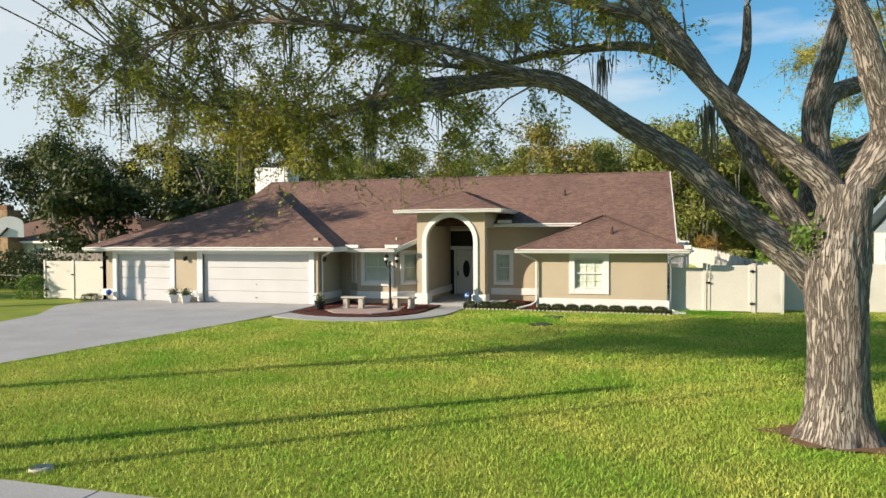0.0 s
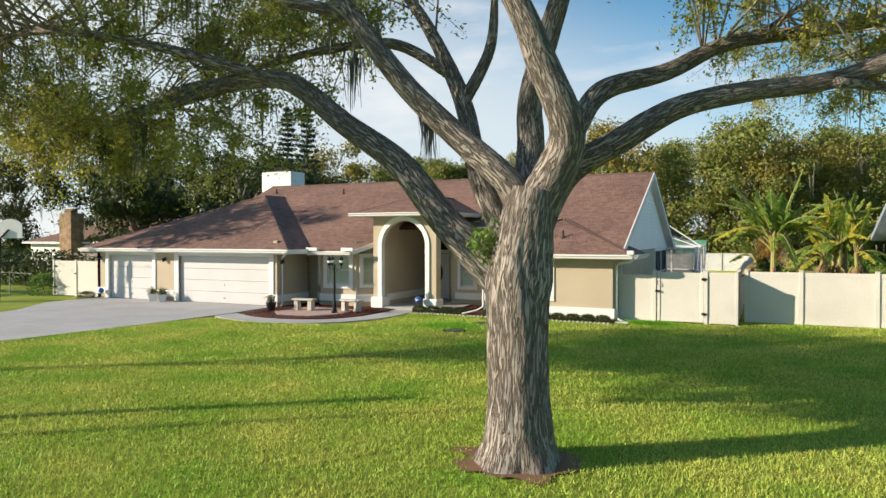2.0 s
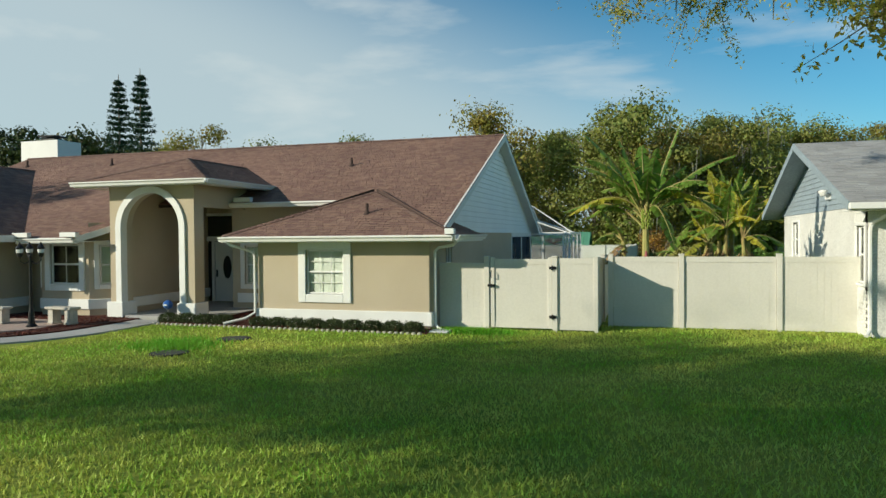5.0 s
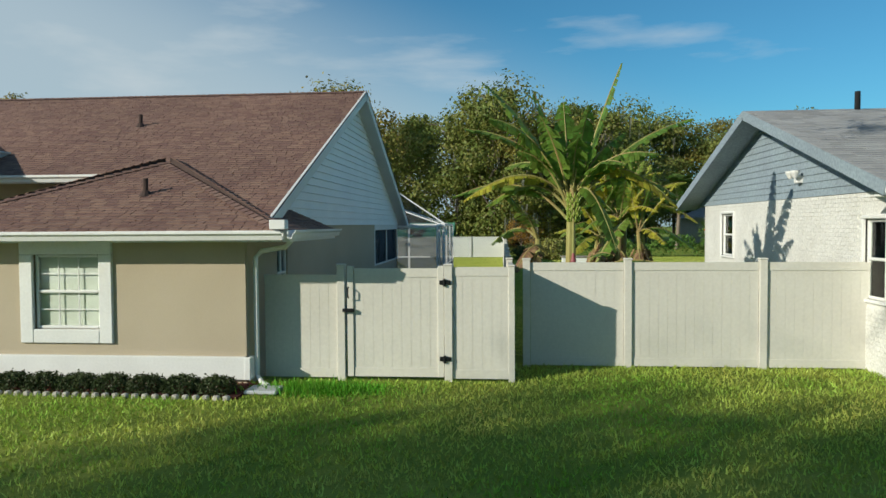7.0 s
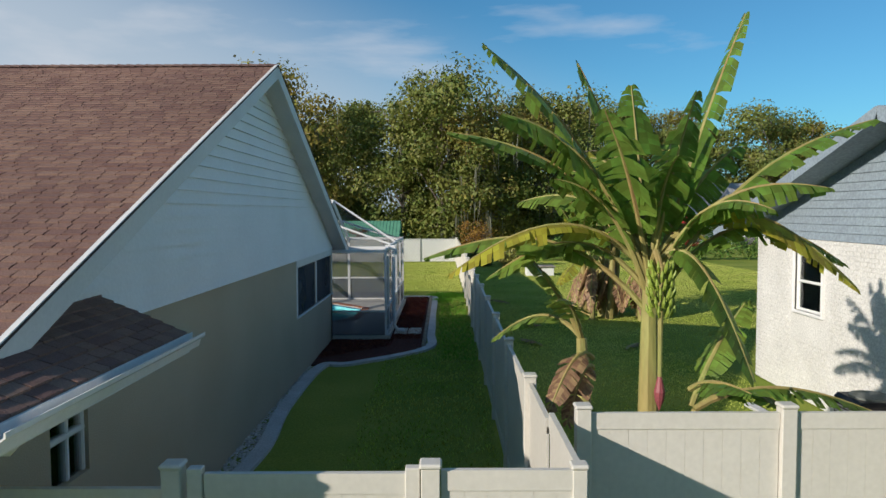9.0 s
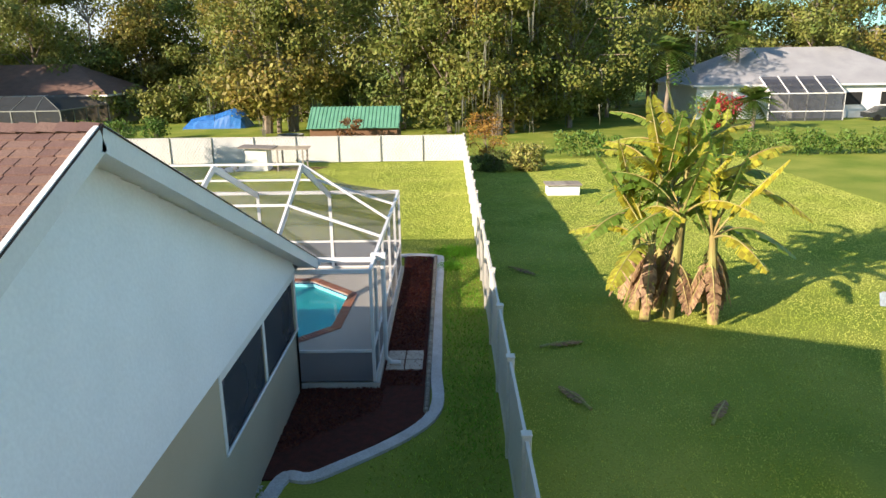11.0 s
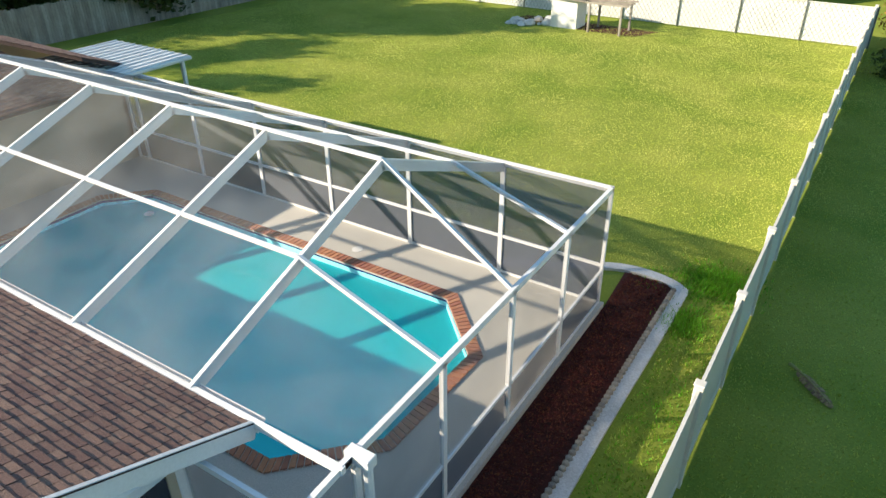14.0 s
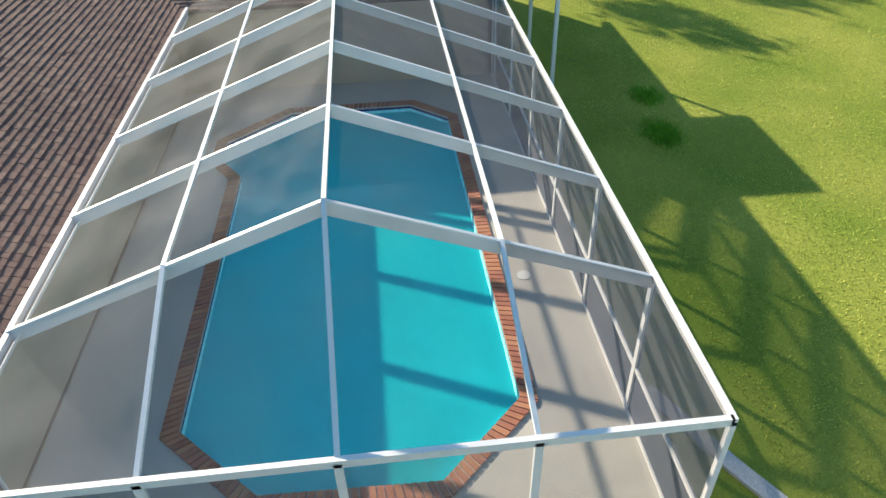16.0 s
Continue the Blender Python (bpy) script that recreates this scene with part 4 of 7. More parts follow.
fascia((-20.4, 46.28, main_back(0, 46.3) - 0.08), (1.47, 46.28, main_back(0, 46.3) - 0.08), 0.17)
gutter((-10.0, 46.34, main_back(0, 46.3) - 0.02), (1.5, 46.34, main_back(0, 46.3) - 0.02), (0, 1, 0))
# rakes and raking soffits on the east gable
for y0, y1, f in ((30.05, RY, main_front), (46.35, RY, main_back)):
    Geo().beam((1.45, y0, f(0, y0) - 0.09), (1.45, y1, f(0, y1) - 0.09), 0.045, 0.22).make("rake_board", TRIM, house)
    Geo().beam((1.27, y0, f(0, y0) - 0.15), (1.27, y1, f(0, y1) - 0.15), 0.36, 0.03).make("raking_soffit", TRIM, house)
    Geo().beam((1.47, y0, f(0, y0) + 0.012), (1.47, y1, f(0, y1) + 0.012), 0.03, 0.012).make("drip_edge", ROOF_FELT, house)
# eave soffits
for x0, x1, y0, y1, z in ((-24.3, -12.0, 28.46, 28.95, 2.36), (-12.2, -9.7, 30.0, 31.0, 2.32), (-4.6, 1.08, 29.76, 30.17, 2.27), (1.1, 1.84, 29.76, 32.48, 2.27), (-9.8, -5.4, 30.0, 30.45, 3.94), (-6.0, -5.4, 30.4, 33.3, 3.94), (-9.8, -9.05, 30.4, 33.3, 3.94), (-6.6, -2.0, 32.36, 33.2, 3.38), (-10, 1.1, 45.66, 46.22, 2.4)):
    Geo().box(x0, x1, y0, y1, z, z + 0.02).make("soffit", TRIM, house)
Geo().box(-6.0, -5.5, 30.5, 33.2, 0.1, 0.12).make("porch_step", CONCRETE, house)
wall((-6.1, 30.9), (-6.1, 33.2), 0.12, 3.3, 4.05, name="porch_side_wall")
Geo().add([(1.9, 32.5, 2.27), (1.1, 32.5, 2.27), (1.1, 32.5, wing_right(1.1, 0) - 0.02), (1.9, 32.5, wing_right(1.9, 0) - 0.02)], [(0, 1, 2, 3)]).make("eave_end", TRIM, house)


def gable_boards():
    """White lap siding on the east gable, board by board, each leaning out at its foot."""
    z, course = 2.5, 0.165
    while z < RZ - 0.25:
        def ends(zz):
            return RY - (RZ - 0.17 - zz) / SLOPE, RY + (RZ - 0.17 - zz) / BACK
        (a0, b0), (a1, b1) = ends(z), ends(min(z + course + 0.015, RZ - 0.18))
        a0, b0, a1, b1 = max(a0, 30.3), min(b0, 45.66), max(a1, 30.3), min(b1, 45.66)
        if b1 - a1 < 0.05:
            break
        Geo().add([(1.146, a0, z), (1.146, b0, z), (1.105, b1, z + course + 0.01), (1.105, a1, z + course + 0.01), (1.09, a0, z), (1.09, b0, z), (1.09, b1, z + course + 0.01), (1.09, a1, z + course + 0.01)],
                  [(0, 1, 2, 3), (0, 4, 5, 1), (2, 6, 7, 3), (7, 6, 5, 4), (0, 3, 7, 4), (1, 5, 6, 2)]).make("siding_board", SIDING, house)
        z += course


gable_boards()


def downspout(points, r=0.04):
    Geo().tube(points, [r] * len(points), 6).make("downspout", TRIM, house, "white downspout")


downspout([(-4.5, 29.6, 2.3), (-4.4, 29.7, 2.2), (-3.95, 30.05, 2.0), (-3.9, 30.07, 1.9), (-3.9, 30.07, 0.35), (-4.1, 29.9, 0.2), (-4.6, 29.6, 0.08)])
downspout([(1.9, 30.0, 2.3), (1.75, 30.1, 2.17), (1.3, 30.3, 2.1), (1.2, 30.3, 2.0), (1.2, 30.3, 0.15), (1.35, 30.1, 0.06), (1.5, 29.95, 0.05)])
downspout([(-12.1, 28.3, 2.4), (-12.2, 28.5, 2.3), (-12.8, 29.1, 2.15), (-12.87, 29.2, 2.0), (-12.87, 29.2, 0.2), (-12.8, 29.0, 0.1)])
# roof pipes
for x, y, f in ((-3.34, 35.34, main_front), (-1.0, 31.1, wing_front), (-19.2, 36.9, main_front), (-14.5, 36.6, main_front)):
    z = f(x, y)
    pipe = Geo().tube([(x, y, z - 0.05), (x, y, z + 0.28)], [0.045, 0.045], 10).make("vent_pipe", ROOF_FELT, house, "brown roof vent pipe")
    Geo().lathe([(0.12, z - 0.03), (0.06, z + 0.07)], x, y, 10).make("flashing", ROOF_FELT, pipe)
for x, y, z in ((-11.75, 29.85, 2.48), (-9.95, 29.85, 2.48), (1.8, 29.65, 2.46), (-5.6, 32.22, 3.52)):
    Geo().bevel_box(x - 0.3 if x < 0 else x - 0.12, x + 0.3 if x < 0 else x + 0.12, y - 0.1, y + 0.05, z - 0.02, z + 0.12).make("gutter_guard", TRIM, house, "white splash guard on the gutter")
# chimney
ch = Geo().bevel_box(-22.2, -20.0, 39.3, 40.7, 2.4, 7.05, 0.02).make("chimney", TRIM, house, "white boxed chimney")
Geo().bevel_box(-21.4, -20.6, 39.7, 40.3, 7.05, 7.2, 0.02).make("flue", BLACK, ch, "dark metal flue cap")
Geo().bevel_box(-21.5, -20.5, 39.6, 40.4, 7.28, 7.34, 0.02).make("cap", BLACK, ch)
for x in (-21.3, -20.7):
    Geo().box(x - 0.03, x + 0.03, 39.95, 40.05, 7.2, 7.28).make("cap_leg", BLACK, ch)
# west gable end of the main roof
Geo().add([(-20.3, 33.5, 2.4), (-20.3, 44.8, 2.4), (-20.3, 44.8, main_back(0, 44.8) - 0.1), (-20.3, RY, RZ - 0.12), (-20.3, 33.5, main_front(0, 33.5) - 0.1)], [(4, 3, 2, 1, 0)]).make("gable_wall", SIDING, house)

# ---- pool and cage ----
LAY[0] = yard
POOL = [(0.33, 51.77), (-8.5, 51.73), (-9.45, 50.74), (-9.45, 47.65), (-8.05, 46.13), (-7.0, 46.13), (-6.3, 46.6), (0.33, 46.58), (1.6, 47.88), (1.68, 50.4)]


def inset(poly, d):
    """A plan polygon moved in by d."""
    n, out = len(poly), []
    for i in range(n):
        p0, p1, p2 = (Vector(poly[k % n]) for k in (i - 1, i, i + 1))
        a, b = (p1 - p0).normalized(), (p2 - p1).normalized()
        na, nb = Vector((-a.y, a.x)), Vector((-b.y, b.x))
        m = (na + nb).normalized()
        out.append(tuple(p1 + m * (d / max(0.3, m.dot(na)))))
    return out


def deck():
    bm = bmesh.new()
    edges = []
    for ring in ([(-10.75, 45.0), (2.78, 45.0), (2.78, 53.0), (-10.75, 53.0)], inset(POOL, 0.02)):
        vs = [bm.verts.new(yard((x, y, 0.05))) for x, y in ring]
        edges += [bm.edges.new((vs[i], vs[(i + 1) % len(vs)])) for i in range(len(vs))]
    bmesh.ops.triangle_fill(bm, use_beauty=True, edges=edges)
    for f in bm.faces:
        if f.normal.z < 0:
            f.normal_flip()
    me = bpy.data.meshes.new("pool_deck")
    bm.to_mesh(me)
    bm.free()
    me.materials.append(DECK)
    ob = new("pool_deck", me)
    return tagged(ob, "pale beige coated concrete pool deck", "pool deck", kind="structure")


pool_deck = deck()
Geo().box(-10.2, 2.8, 44.98, 45.05, -0.2, 0.05).box(2.7, 2.8, 45.05, 53.02, -0.2, 0.048).box(-10.2, 2.7, 52.95, 53.02, -0.4, 0.048).make("deck_edge", DECK, pool_deck)
pool = empty("swimming_pool", label="long swimming pool with clear turquoise water and brick coping", category="swimming pool", kind="structure")
inner = inset(POOL, 0.25)


def pool_floor(x):
    return -0.95 - 0.5 * min(1, max(0, (-x - 1) / 6))


shell = Geo()
n = len(inner)
base = [(x, y, pool_floor(x)) for x, y in inset(POOL, 0.42)]
shell.add([(x, y, 0.02) for x, y in inner] + base, [(i, n + i, n + (i + 1) % n, (i + 1) % n) for i in range(n)] + [tuple(range(n, 2 * n))])
shell.f = [f[::-1] if len(f) == 4 else f for f in shell.f]
shell.make("shell", PLASTER, pool, "pale blue plaster basin")
Geo().add([(x, y, -0.1) for x, y in inset(POOL, 0.24)], [tuple(range(n))]).make("water", WATER, pool, "still turquoise water")
tile = Geo()
a, b = inset(POOL, 0.255), inset(POOL, 0.256)
tile.add([(x, y, 0.03) for x, y in a] + [(x, y, -0.14) for x, y in b], [(i, (i + 1) % n, n + (i + 1) % n, n + i) for i in range(n)])
tile.make("waterline_tile", TILE_BLUE, pool, "band of dark blue tiles at the waterline")
mort = Geo()
m0, m1 = inset(POOL, 0.0), inset(POOL, 0.25)
mort.add([(x, y, 0.062) for x, y in m0] + [(x, y, 0.062) for x, y in m1] + [(x, y, 0.0) for x, y in m1], [(i, (i + 1) % n, n + (i + 1) % n, n + i) for i in range(n)] + [(n + i, n + (i + 1) % n, 2 * n + (i + 1) % n, 2 * n + i) for i in range(n)])
mort.make("coping_mortar", MORTAR, pool)
CW = 0.25
rim, lip = inset(POOL, 0.006), inset(POOL, CW)
for i in range(n):
    p, q, pi, qi = Vector(rim[i]), Vector(rim[(i + 1) % n]), Vector(lip[i]), Vector(lip[(i + 1) % n])
    k = max(1, round((q - p).length / 0.115))
    g = 0.08
    for j in range(k):
        a, b = (j + g) / k, (j + 1 - g) / k
        c = [p.lerp(q, a), p.lerp(q, b), pi.lerp(qi, b), pi.lerp(qi, a)]
        m = (c[0] + c[1] + c[2] + c[3]) / 4
        Geo().add([(v.x, v.y, 0.05) for v in c] + [((v.x - m.x) * 0.95 + m.x, (v.y - m.y) * 0.97 + m.y, 0.083) for v in c],
                  [(4, 5, 6, 7), (0, 1, 5, 4), (1, 2, 6, 5), (2, 3, 7, 6), (3, 0, 4, 7)]).make("brick", BRICK, pool)
# steps at the east end, with dark blue marker tiles
for k, (x0, z) in enumerate(((-0.1, -0.55), (0.35, -0.36), (0.75, -0.17))):
    Geo().prism([(x0, 47.2), (x0 + 0.2, 47.15), (1.3, 48.2), (1.33, 50.2), (x0 + 0.2, 51.3), (x0, 51.2)], -1.05, z).make("step", PLASTER, pool)
brng = random.Random(3)
for x, y in ((0.82, 49.03), (1.01, 49.08), (1.19, 49.13), (0.82, 49.74), (1.0, 49.78), (1.18, 49.86), (1.35, 49.94), (0.3, 51.15), (0.89, 47.66), (0.77, 48.31), (1.16, 48.38), (1.31, 48.41)):
    z, s = -0.112, brng.choice((0.045, 0.06))
    Geo().add([(x - s, y, z), (x, y - s, z), (x + s, y, z), (x, y + s, z)], [(0, 1, 2, 3)]).make("marker_tile", TILE_BLUE, pool)
# skimmer lid and drain on the deck
for x, y in ((-2.4, 52.1), (-7.6, 50.8)):
    Geo().lathe([(0.12, 0.05), (0.12, 0.058), (0.0, 0.06)], x, y, 14).make("deck_lid", TRIM, pool_deck, "round white skimmer lid")

cage = empty("pool_cage", label="white aluminium screen enclosure with a ridged roof over the pool", category="screen enclosure")
CS, CN, CE, CR = 45.68, 52.93, 2.7, 49.27
ZS, ZE, ZR = 2.5, 2.45, 3.88
RX = [0.6 - 2.18 * k for k in range(6)] + [-10.7]


def roof_pt(x, y):
    """A point on the cage's roof: two slopes, and a sloped end towards the east wall."""
    z = ZS + (ZR - ZS) * (y - CS) / (CR - CS) if y < CR else ZR + (ZE - ZR) * (y - CR) / (CN - CR)
    if x > RX[0]:
        z = z + (ZE - z) * (x - RX[0]) / (CE - RX[0])
    return (x, y, z)


def bar(p, q, w, h, name, up=(0, 0, 1)):
    return Geo().beam(p, q, w, h, up).make(name, ALU, cage)


YS = [CS, 47.52, CR, 51.1, CN]
for x in RX:
    for a, b in zip((CS, CR), (CR, CN)):
        p, q = Vector(roof_pt(x, a)), Vector(roof_pt(x, b))
        bar(p - Vector((0, 0, 0.08)), q - Vector((0, 0, 0.08)), 0.05, 0.17, "rafter")
for y, w in ((47.52, 0.05), (CR, 0.06), (51.1, 0.05)):
    for xa, xb in zip(RX[1:], RX):
        bar(roof_pt(xa, y), roof_pt(xb, y), 0.05, 0.05, "ridge_bar" if y == CR else "purlin")
for y in (47.52, CR, 51.1):
    bar(roof_pt(RX[0], y), roof_pt(CE, y), 0.05, 0.06, "hip_bar")
bar((CE, CS, ZE), (CE, CN, ZE), 0.06, 0.1, "eave_beam")
bar((RX[-1], CN, ZE), (CE + 0.03, CN, ZE), 0.06, 0.1, "eave_beam")
bar((-10.7, CS, ZS - 0.03), (CE + 0.05, CS, ZS - 0.05), 0.06, 0.09, "gutter_beam")
post_x, post_y = RX + [CE], [45.05, 45.9, 47.52, CR, 51.1]
for x in post_x:
    bar((x, CN, 0.05), (x, CN, ZE), 0.09 if x != CE else 0.06, 0.06, "post", up=(0, 1, 0))
for y in post_y:
    bar((CE, y, 0.05), (CE, y, ZE), 0.06, 0.08, "post", up=(0, 1, 0))
for xa, xb in zip(RX[1:] + [RX[0]], RX[:-1] + [RX[0], CE][1:]):
    bar((xa, CN, 0.9), (xb, CN, 0.9), 0.05, 0.06, "chair_rail")
    bar((xa, CN, 0.08), (xb, CN, 0.08), 0.05, 0.05, "sole_plate")
YE = [45.05, 45.9, 47.52, CR, 51.1, CN]
for ya, yb in zip(YE, YE[1:]):
    bar((CE, ya, 0.78), (CE, yb, 0.78), 0.05, 0.05, "chair_rail")
    bar((CE, ya, 0.08), (CE, yb, 0.08), 0.05, 0.05, "sole_plate")
# small entry bay beside the house
bar((1.14, 45.05, -0.05), (1.14, 45.05, 2.42), 0.05, 0.05, "post", up=(0, 1, 0))
for z, h in ((2.4, 0.08), (0.72, 0.05), (-0.02, 0.06)):
    bar((1.16, 45.05, z), (2.68, 45.05, z), 0.05, h, "rail")
bar((CE, 45.05, 2.42), (CE, 45.9, 2.45), 0.06, 0.08, "eave_beam")
Geo().bevel_box(2.62, 2.93, 45.83, 45.97, 2.38, 2.52).make("gutter_box", ALU, cage)
Geo().tube([(2.86, 45.9, 2.36), (2.86, 45.9, 0.2), (2.95, 45.95, 0.06), (3.15, 46.0, 0.02)], [0.05] * 4, 8).make("downspout", ALU, cage, "white downspout of the enclosure")


def sheet(c, name, mat):
    return Geo().add(c, [tuple(range(len(c)))]).make(name, mat, cage)


for xa, xb in zip(RX[1:], RX):
    for ya, yb in zip(YS, YS[1:]):
        # mesh picked by slope and bay; its tone carries glare or shade
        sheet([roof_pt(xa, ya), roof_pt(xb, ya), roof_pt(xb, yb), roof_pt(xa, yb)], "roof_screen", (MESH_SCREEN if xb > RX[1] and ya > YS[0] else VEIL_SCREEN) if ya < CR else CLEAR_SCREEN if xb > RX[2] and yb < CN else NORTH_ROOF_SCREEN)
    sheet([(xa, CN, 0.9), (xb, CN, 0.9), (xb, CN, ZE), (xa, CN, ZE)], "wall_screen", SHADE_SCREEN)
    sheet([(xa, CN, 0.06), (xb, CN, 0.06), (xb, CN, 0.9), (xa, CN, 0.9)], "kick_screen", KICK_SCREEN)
for ya, yb in zip(YS, YS[1:]):
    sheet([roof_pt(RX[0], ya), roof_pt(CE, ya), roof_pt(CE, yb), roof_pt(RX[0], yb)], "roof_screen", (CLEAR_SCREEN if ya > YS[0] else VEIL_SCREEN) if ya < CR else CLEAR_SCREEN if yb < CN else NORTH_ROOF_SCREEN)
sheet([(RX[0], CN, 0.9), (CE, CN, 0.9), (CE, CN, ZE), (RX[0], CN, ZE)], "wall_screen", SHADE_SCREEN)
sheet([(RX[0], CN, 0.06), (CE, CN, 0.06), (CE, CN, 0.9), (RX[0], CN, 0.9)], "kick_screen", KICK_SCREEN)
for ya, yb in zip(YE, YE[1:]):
    # end wall darkened through its mesh, as if seen at a grazing angle
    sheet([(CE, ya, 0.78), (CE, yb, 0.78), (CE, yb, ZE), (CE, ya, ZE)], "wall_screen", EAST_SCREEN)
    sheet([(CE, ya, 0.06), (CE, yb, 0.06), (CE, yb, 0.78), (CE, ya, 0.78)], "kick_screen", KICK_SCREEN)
sheet([(1.14, 45.05, 0.72), (CE, 45.05, 0.72), (CE, 45.05, 2.4), (1.14, 45.05, 2.4)], "wall_screen", BAY_SCREEN)
sheet([(1.14, 45.05, 0.0), (CE, 45.05, 0.0), (CE, 45.05, 0.72), (1.14, 45.05, 0.72)], "kick_screen", KICK_SCREEN)
# flat white patio roof beyond the enclosure
patio = empty("patio_roof", label="flat white ribbed metal patio roof on posts", category="patio roof")
Geo().bevel_box(-13.2, -9.9, 51.6, 54.6, 2.5, 2.6, 0.02).make("roof_panel", TRIM, patio)
for k in range(12):
    Geo().bevel_box(-13.1 + k * 0.28, -13.06 + k * 0.28, 51.65, 54.55, 2.6, 2.64).make("rib", TRIM, patio)
for x, y in ((-10.1, 54.4), (-13.0, 54.4)):
    Geo().bevel_box(x - 0.05, x + 0.05, y - 0.05, y + 0.05, -0.3, 2.5).make("post", TRIM, patio)

# ---- side beds ----
bed = Geo().prism([(1.1, 41.85), (2.0, 41.95), (3.74, 43.75), (3.74, 54.42), (2.72, 54.45), (2.8, 53.0), (2.8, 45.0), (1.1, 45.0)], -0.35, -0.07).make(
    "side_mulch_bed", MULCH, label="red mulch bed beside the pool enclosure", category="mulch bed", kind="structure")
crng = np.random.default_rng(2)
chips = []
for (x0, x1, y0, y1, k) in ((2.82, 3.64, 45, 54.4, 9000), (1.15, 2.9, 42.6, 45, 4500), (-12.6, -8.3, 26.4, 30.4, 5000), (-3.8, 1.2, 29.45, 30.1, 1500), (-5.9, -3.95, 30.4, 33.0, 1500)):
    c = np.stack([crng.uniform(x0, x1, k), crng.uniform(y0, y1, k), np.zeros(k)], 1)
    c[:, 2] = -0.06 if y0 > 40 else 0.055
    c[:, 2] += crng.uniform(0, 0.02, k)
    if y0 == 26.4:
        c = c[(c[:, 1] > 26.2 + np.abs(c[:, 0] + 10.2) * 0.25) & ~((c[:, 0] > -11.6) & (c[:, 0] < -9) & (c[:, 1] > 26.6) & (c[:, 1] < 29.3))]
    if y0 == 42.6:
        c = c[c[:, 1] > 41.2 + c[:, 0]]
    q = leaves(c, 0.055, crng, slim=0.45)
    q[:, :, 2] = np.maximum(q[:, :, 2], c[:, None, 2] - 0.01)
    chips.append(q)
far = np.concatenate(chips[:2]).reshape(-1, 3)
far = np.stack([1.03 * far[:, 0] - 0.16, 45.65 + (far[:, 1] - 44.945) * 1.031, far[:, 2] * 1.02 - 0.02], 1).reshape(-1, 4, 3)
soup("mulch_chips", np.concatenate([far] + chips[2:]), 4, CHIP, label="loose red bark mulch chips", category="mulch", kind="stuff")
ribbon(smooth_line([(1.45, 34.2), (1.6, 36.2), (1.42, 38.5), (1.5, 41.7), (2.15, 42.0), (3.83, 43.72), (3.92, 46), (3.9, 50), (3.92, 53.7), (3.78, 54.45), (2.7, 54.6), (1.5, 54.0), (0.2, 53.35)]), 0.12, 0.08, "bed_edging", CURB,
       label="pale poured concrete edging of the side bed", category="edging", kind="structure")
log = empty("log_edging", label="short row of tan scalloped edging stones", category="edging", kind="structure")
for k in range(90):
    Geo().lathe([(0.055, -0.15), (0.055, 0.0), (0.035, 0.02)], 3.77, 44.0 + k * 0.115, 6).make("edging_stone", OLD_WOOD, log)
pav = empty("paving", label="four grey concrete pavers in the mulch", category="pavers", kind="structure")
for x0 in (2.85, 3.25):
    for y0 in (45.78, 46.28):
        Geo().bevel_box(x0, x0 + 0.38, y0, y0 + 0.47, -0.1, -0.035).make("paver", CAST, pav)
peb = crng.uniform((1.12, 34.6, -0.1), (1.45, 41.7, -0.06), (1600, 3))
pg = Geo()
for x, y, z in peb:
    r = crng.uniform(0.015, 0.04)
    pg.add([(x - r, y, z), (x, y - r, z), (x + r, y, z), (x, y + r, z), (x, y, z + r * 0.8), (x, y, z - r)], [(0, 1, 4), (1, 2, 4), (2, 3, 4), (3, 0, 4)])
pg.make("pebbles", PEBBLE, label="white pebbles along the house wall", category="pebbles", kind="stuff")

LAY[0] = as_built
# ---- vinyl fences ----
def fence_post(x, y, top, parent, w=0.127):
    z = ground_z(x, y)
    p = Geo().bevel_box(x - w / 2, x + w / 2, y - w / 2, y + w / 2, z - 0.1, top, 0.006).make("post", VINYL, parent)
    Geo().bevel_box(x - w / 2 - 0.012, x + w / 2 + 0.012, y - w / 2 - 0.012, y + w / 2 + 0.012, top, top + 0.035, 0.012).make("post_cap", VINYL, p)


def fence_panel(x0, y0, x1, y1, top, parent, single=True, gap=0.04):
    """Rails above and below and upright boards between two posts."""
    p, q = Vector((x0, y0)), Vector((x1, y1))
    d = (q - p).normalized()
    z0 = ground_z((x0 + x1) / 2, (y0 + y1) / 2) + gap
    for z in (z0 + 0.07, top - 0.09):
        Geo().beam((p.x, p.y, z), (q.x, q.y, z), 0.045, 0.14).make("rail", VINYL, parent)
    k = max(1, round((q - p).length / 0.155))
    joined = Geo()
    for i in range(k):
        a, b = p.lerp(q, i / k) + d * 0.0018, p.lerp(q, (i + 1) / k) - d * 0.0018
        g = Geo() if single else joined
        g.beam((a.x, a.y, (z0 + top) / 2), (b.x, b.y, (z0 + top) / 2), 0.024, top - z0 - 0.2)
        if single:
            g.make("board", VINYL, parent)
    back = Geo().beam((p.x, p.y, (z0 + top) / 2), (q.x, q.y, (z0 + top) / 2), 0.019, top - z0 - 0.2)
    back.make("tongue", VINYL, parent)
    if not single:
        joined.make("board_run", VINYL, parent, kind="stuff")


TOP = 1.84
ff = empty("front_fence", label="cream vinyl privacy fence closing the side yard", category="fence", kind="")
fence_panel(1.2, 30.7, 2.41, 30.7, 1.72, ff)
fence_post(2.47, 30.7, TOP, ff)
fence_post(4.2, 30.7, TOP, ff)
fence_panel(4.27, 30.7, 5.2, 30.7, TOP, ff)
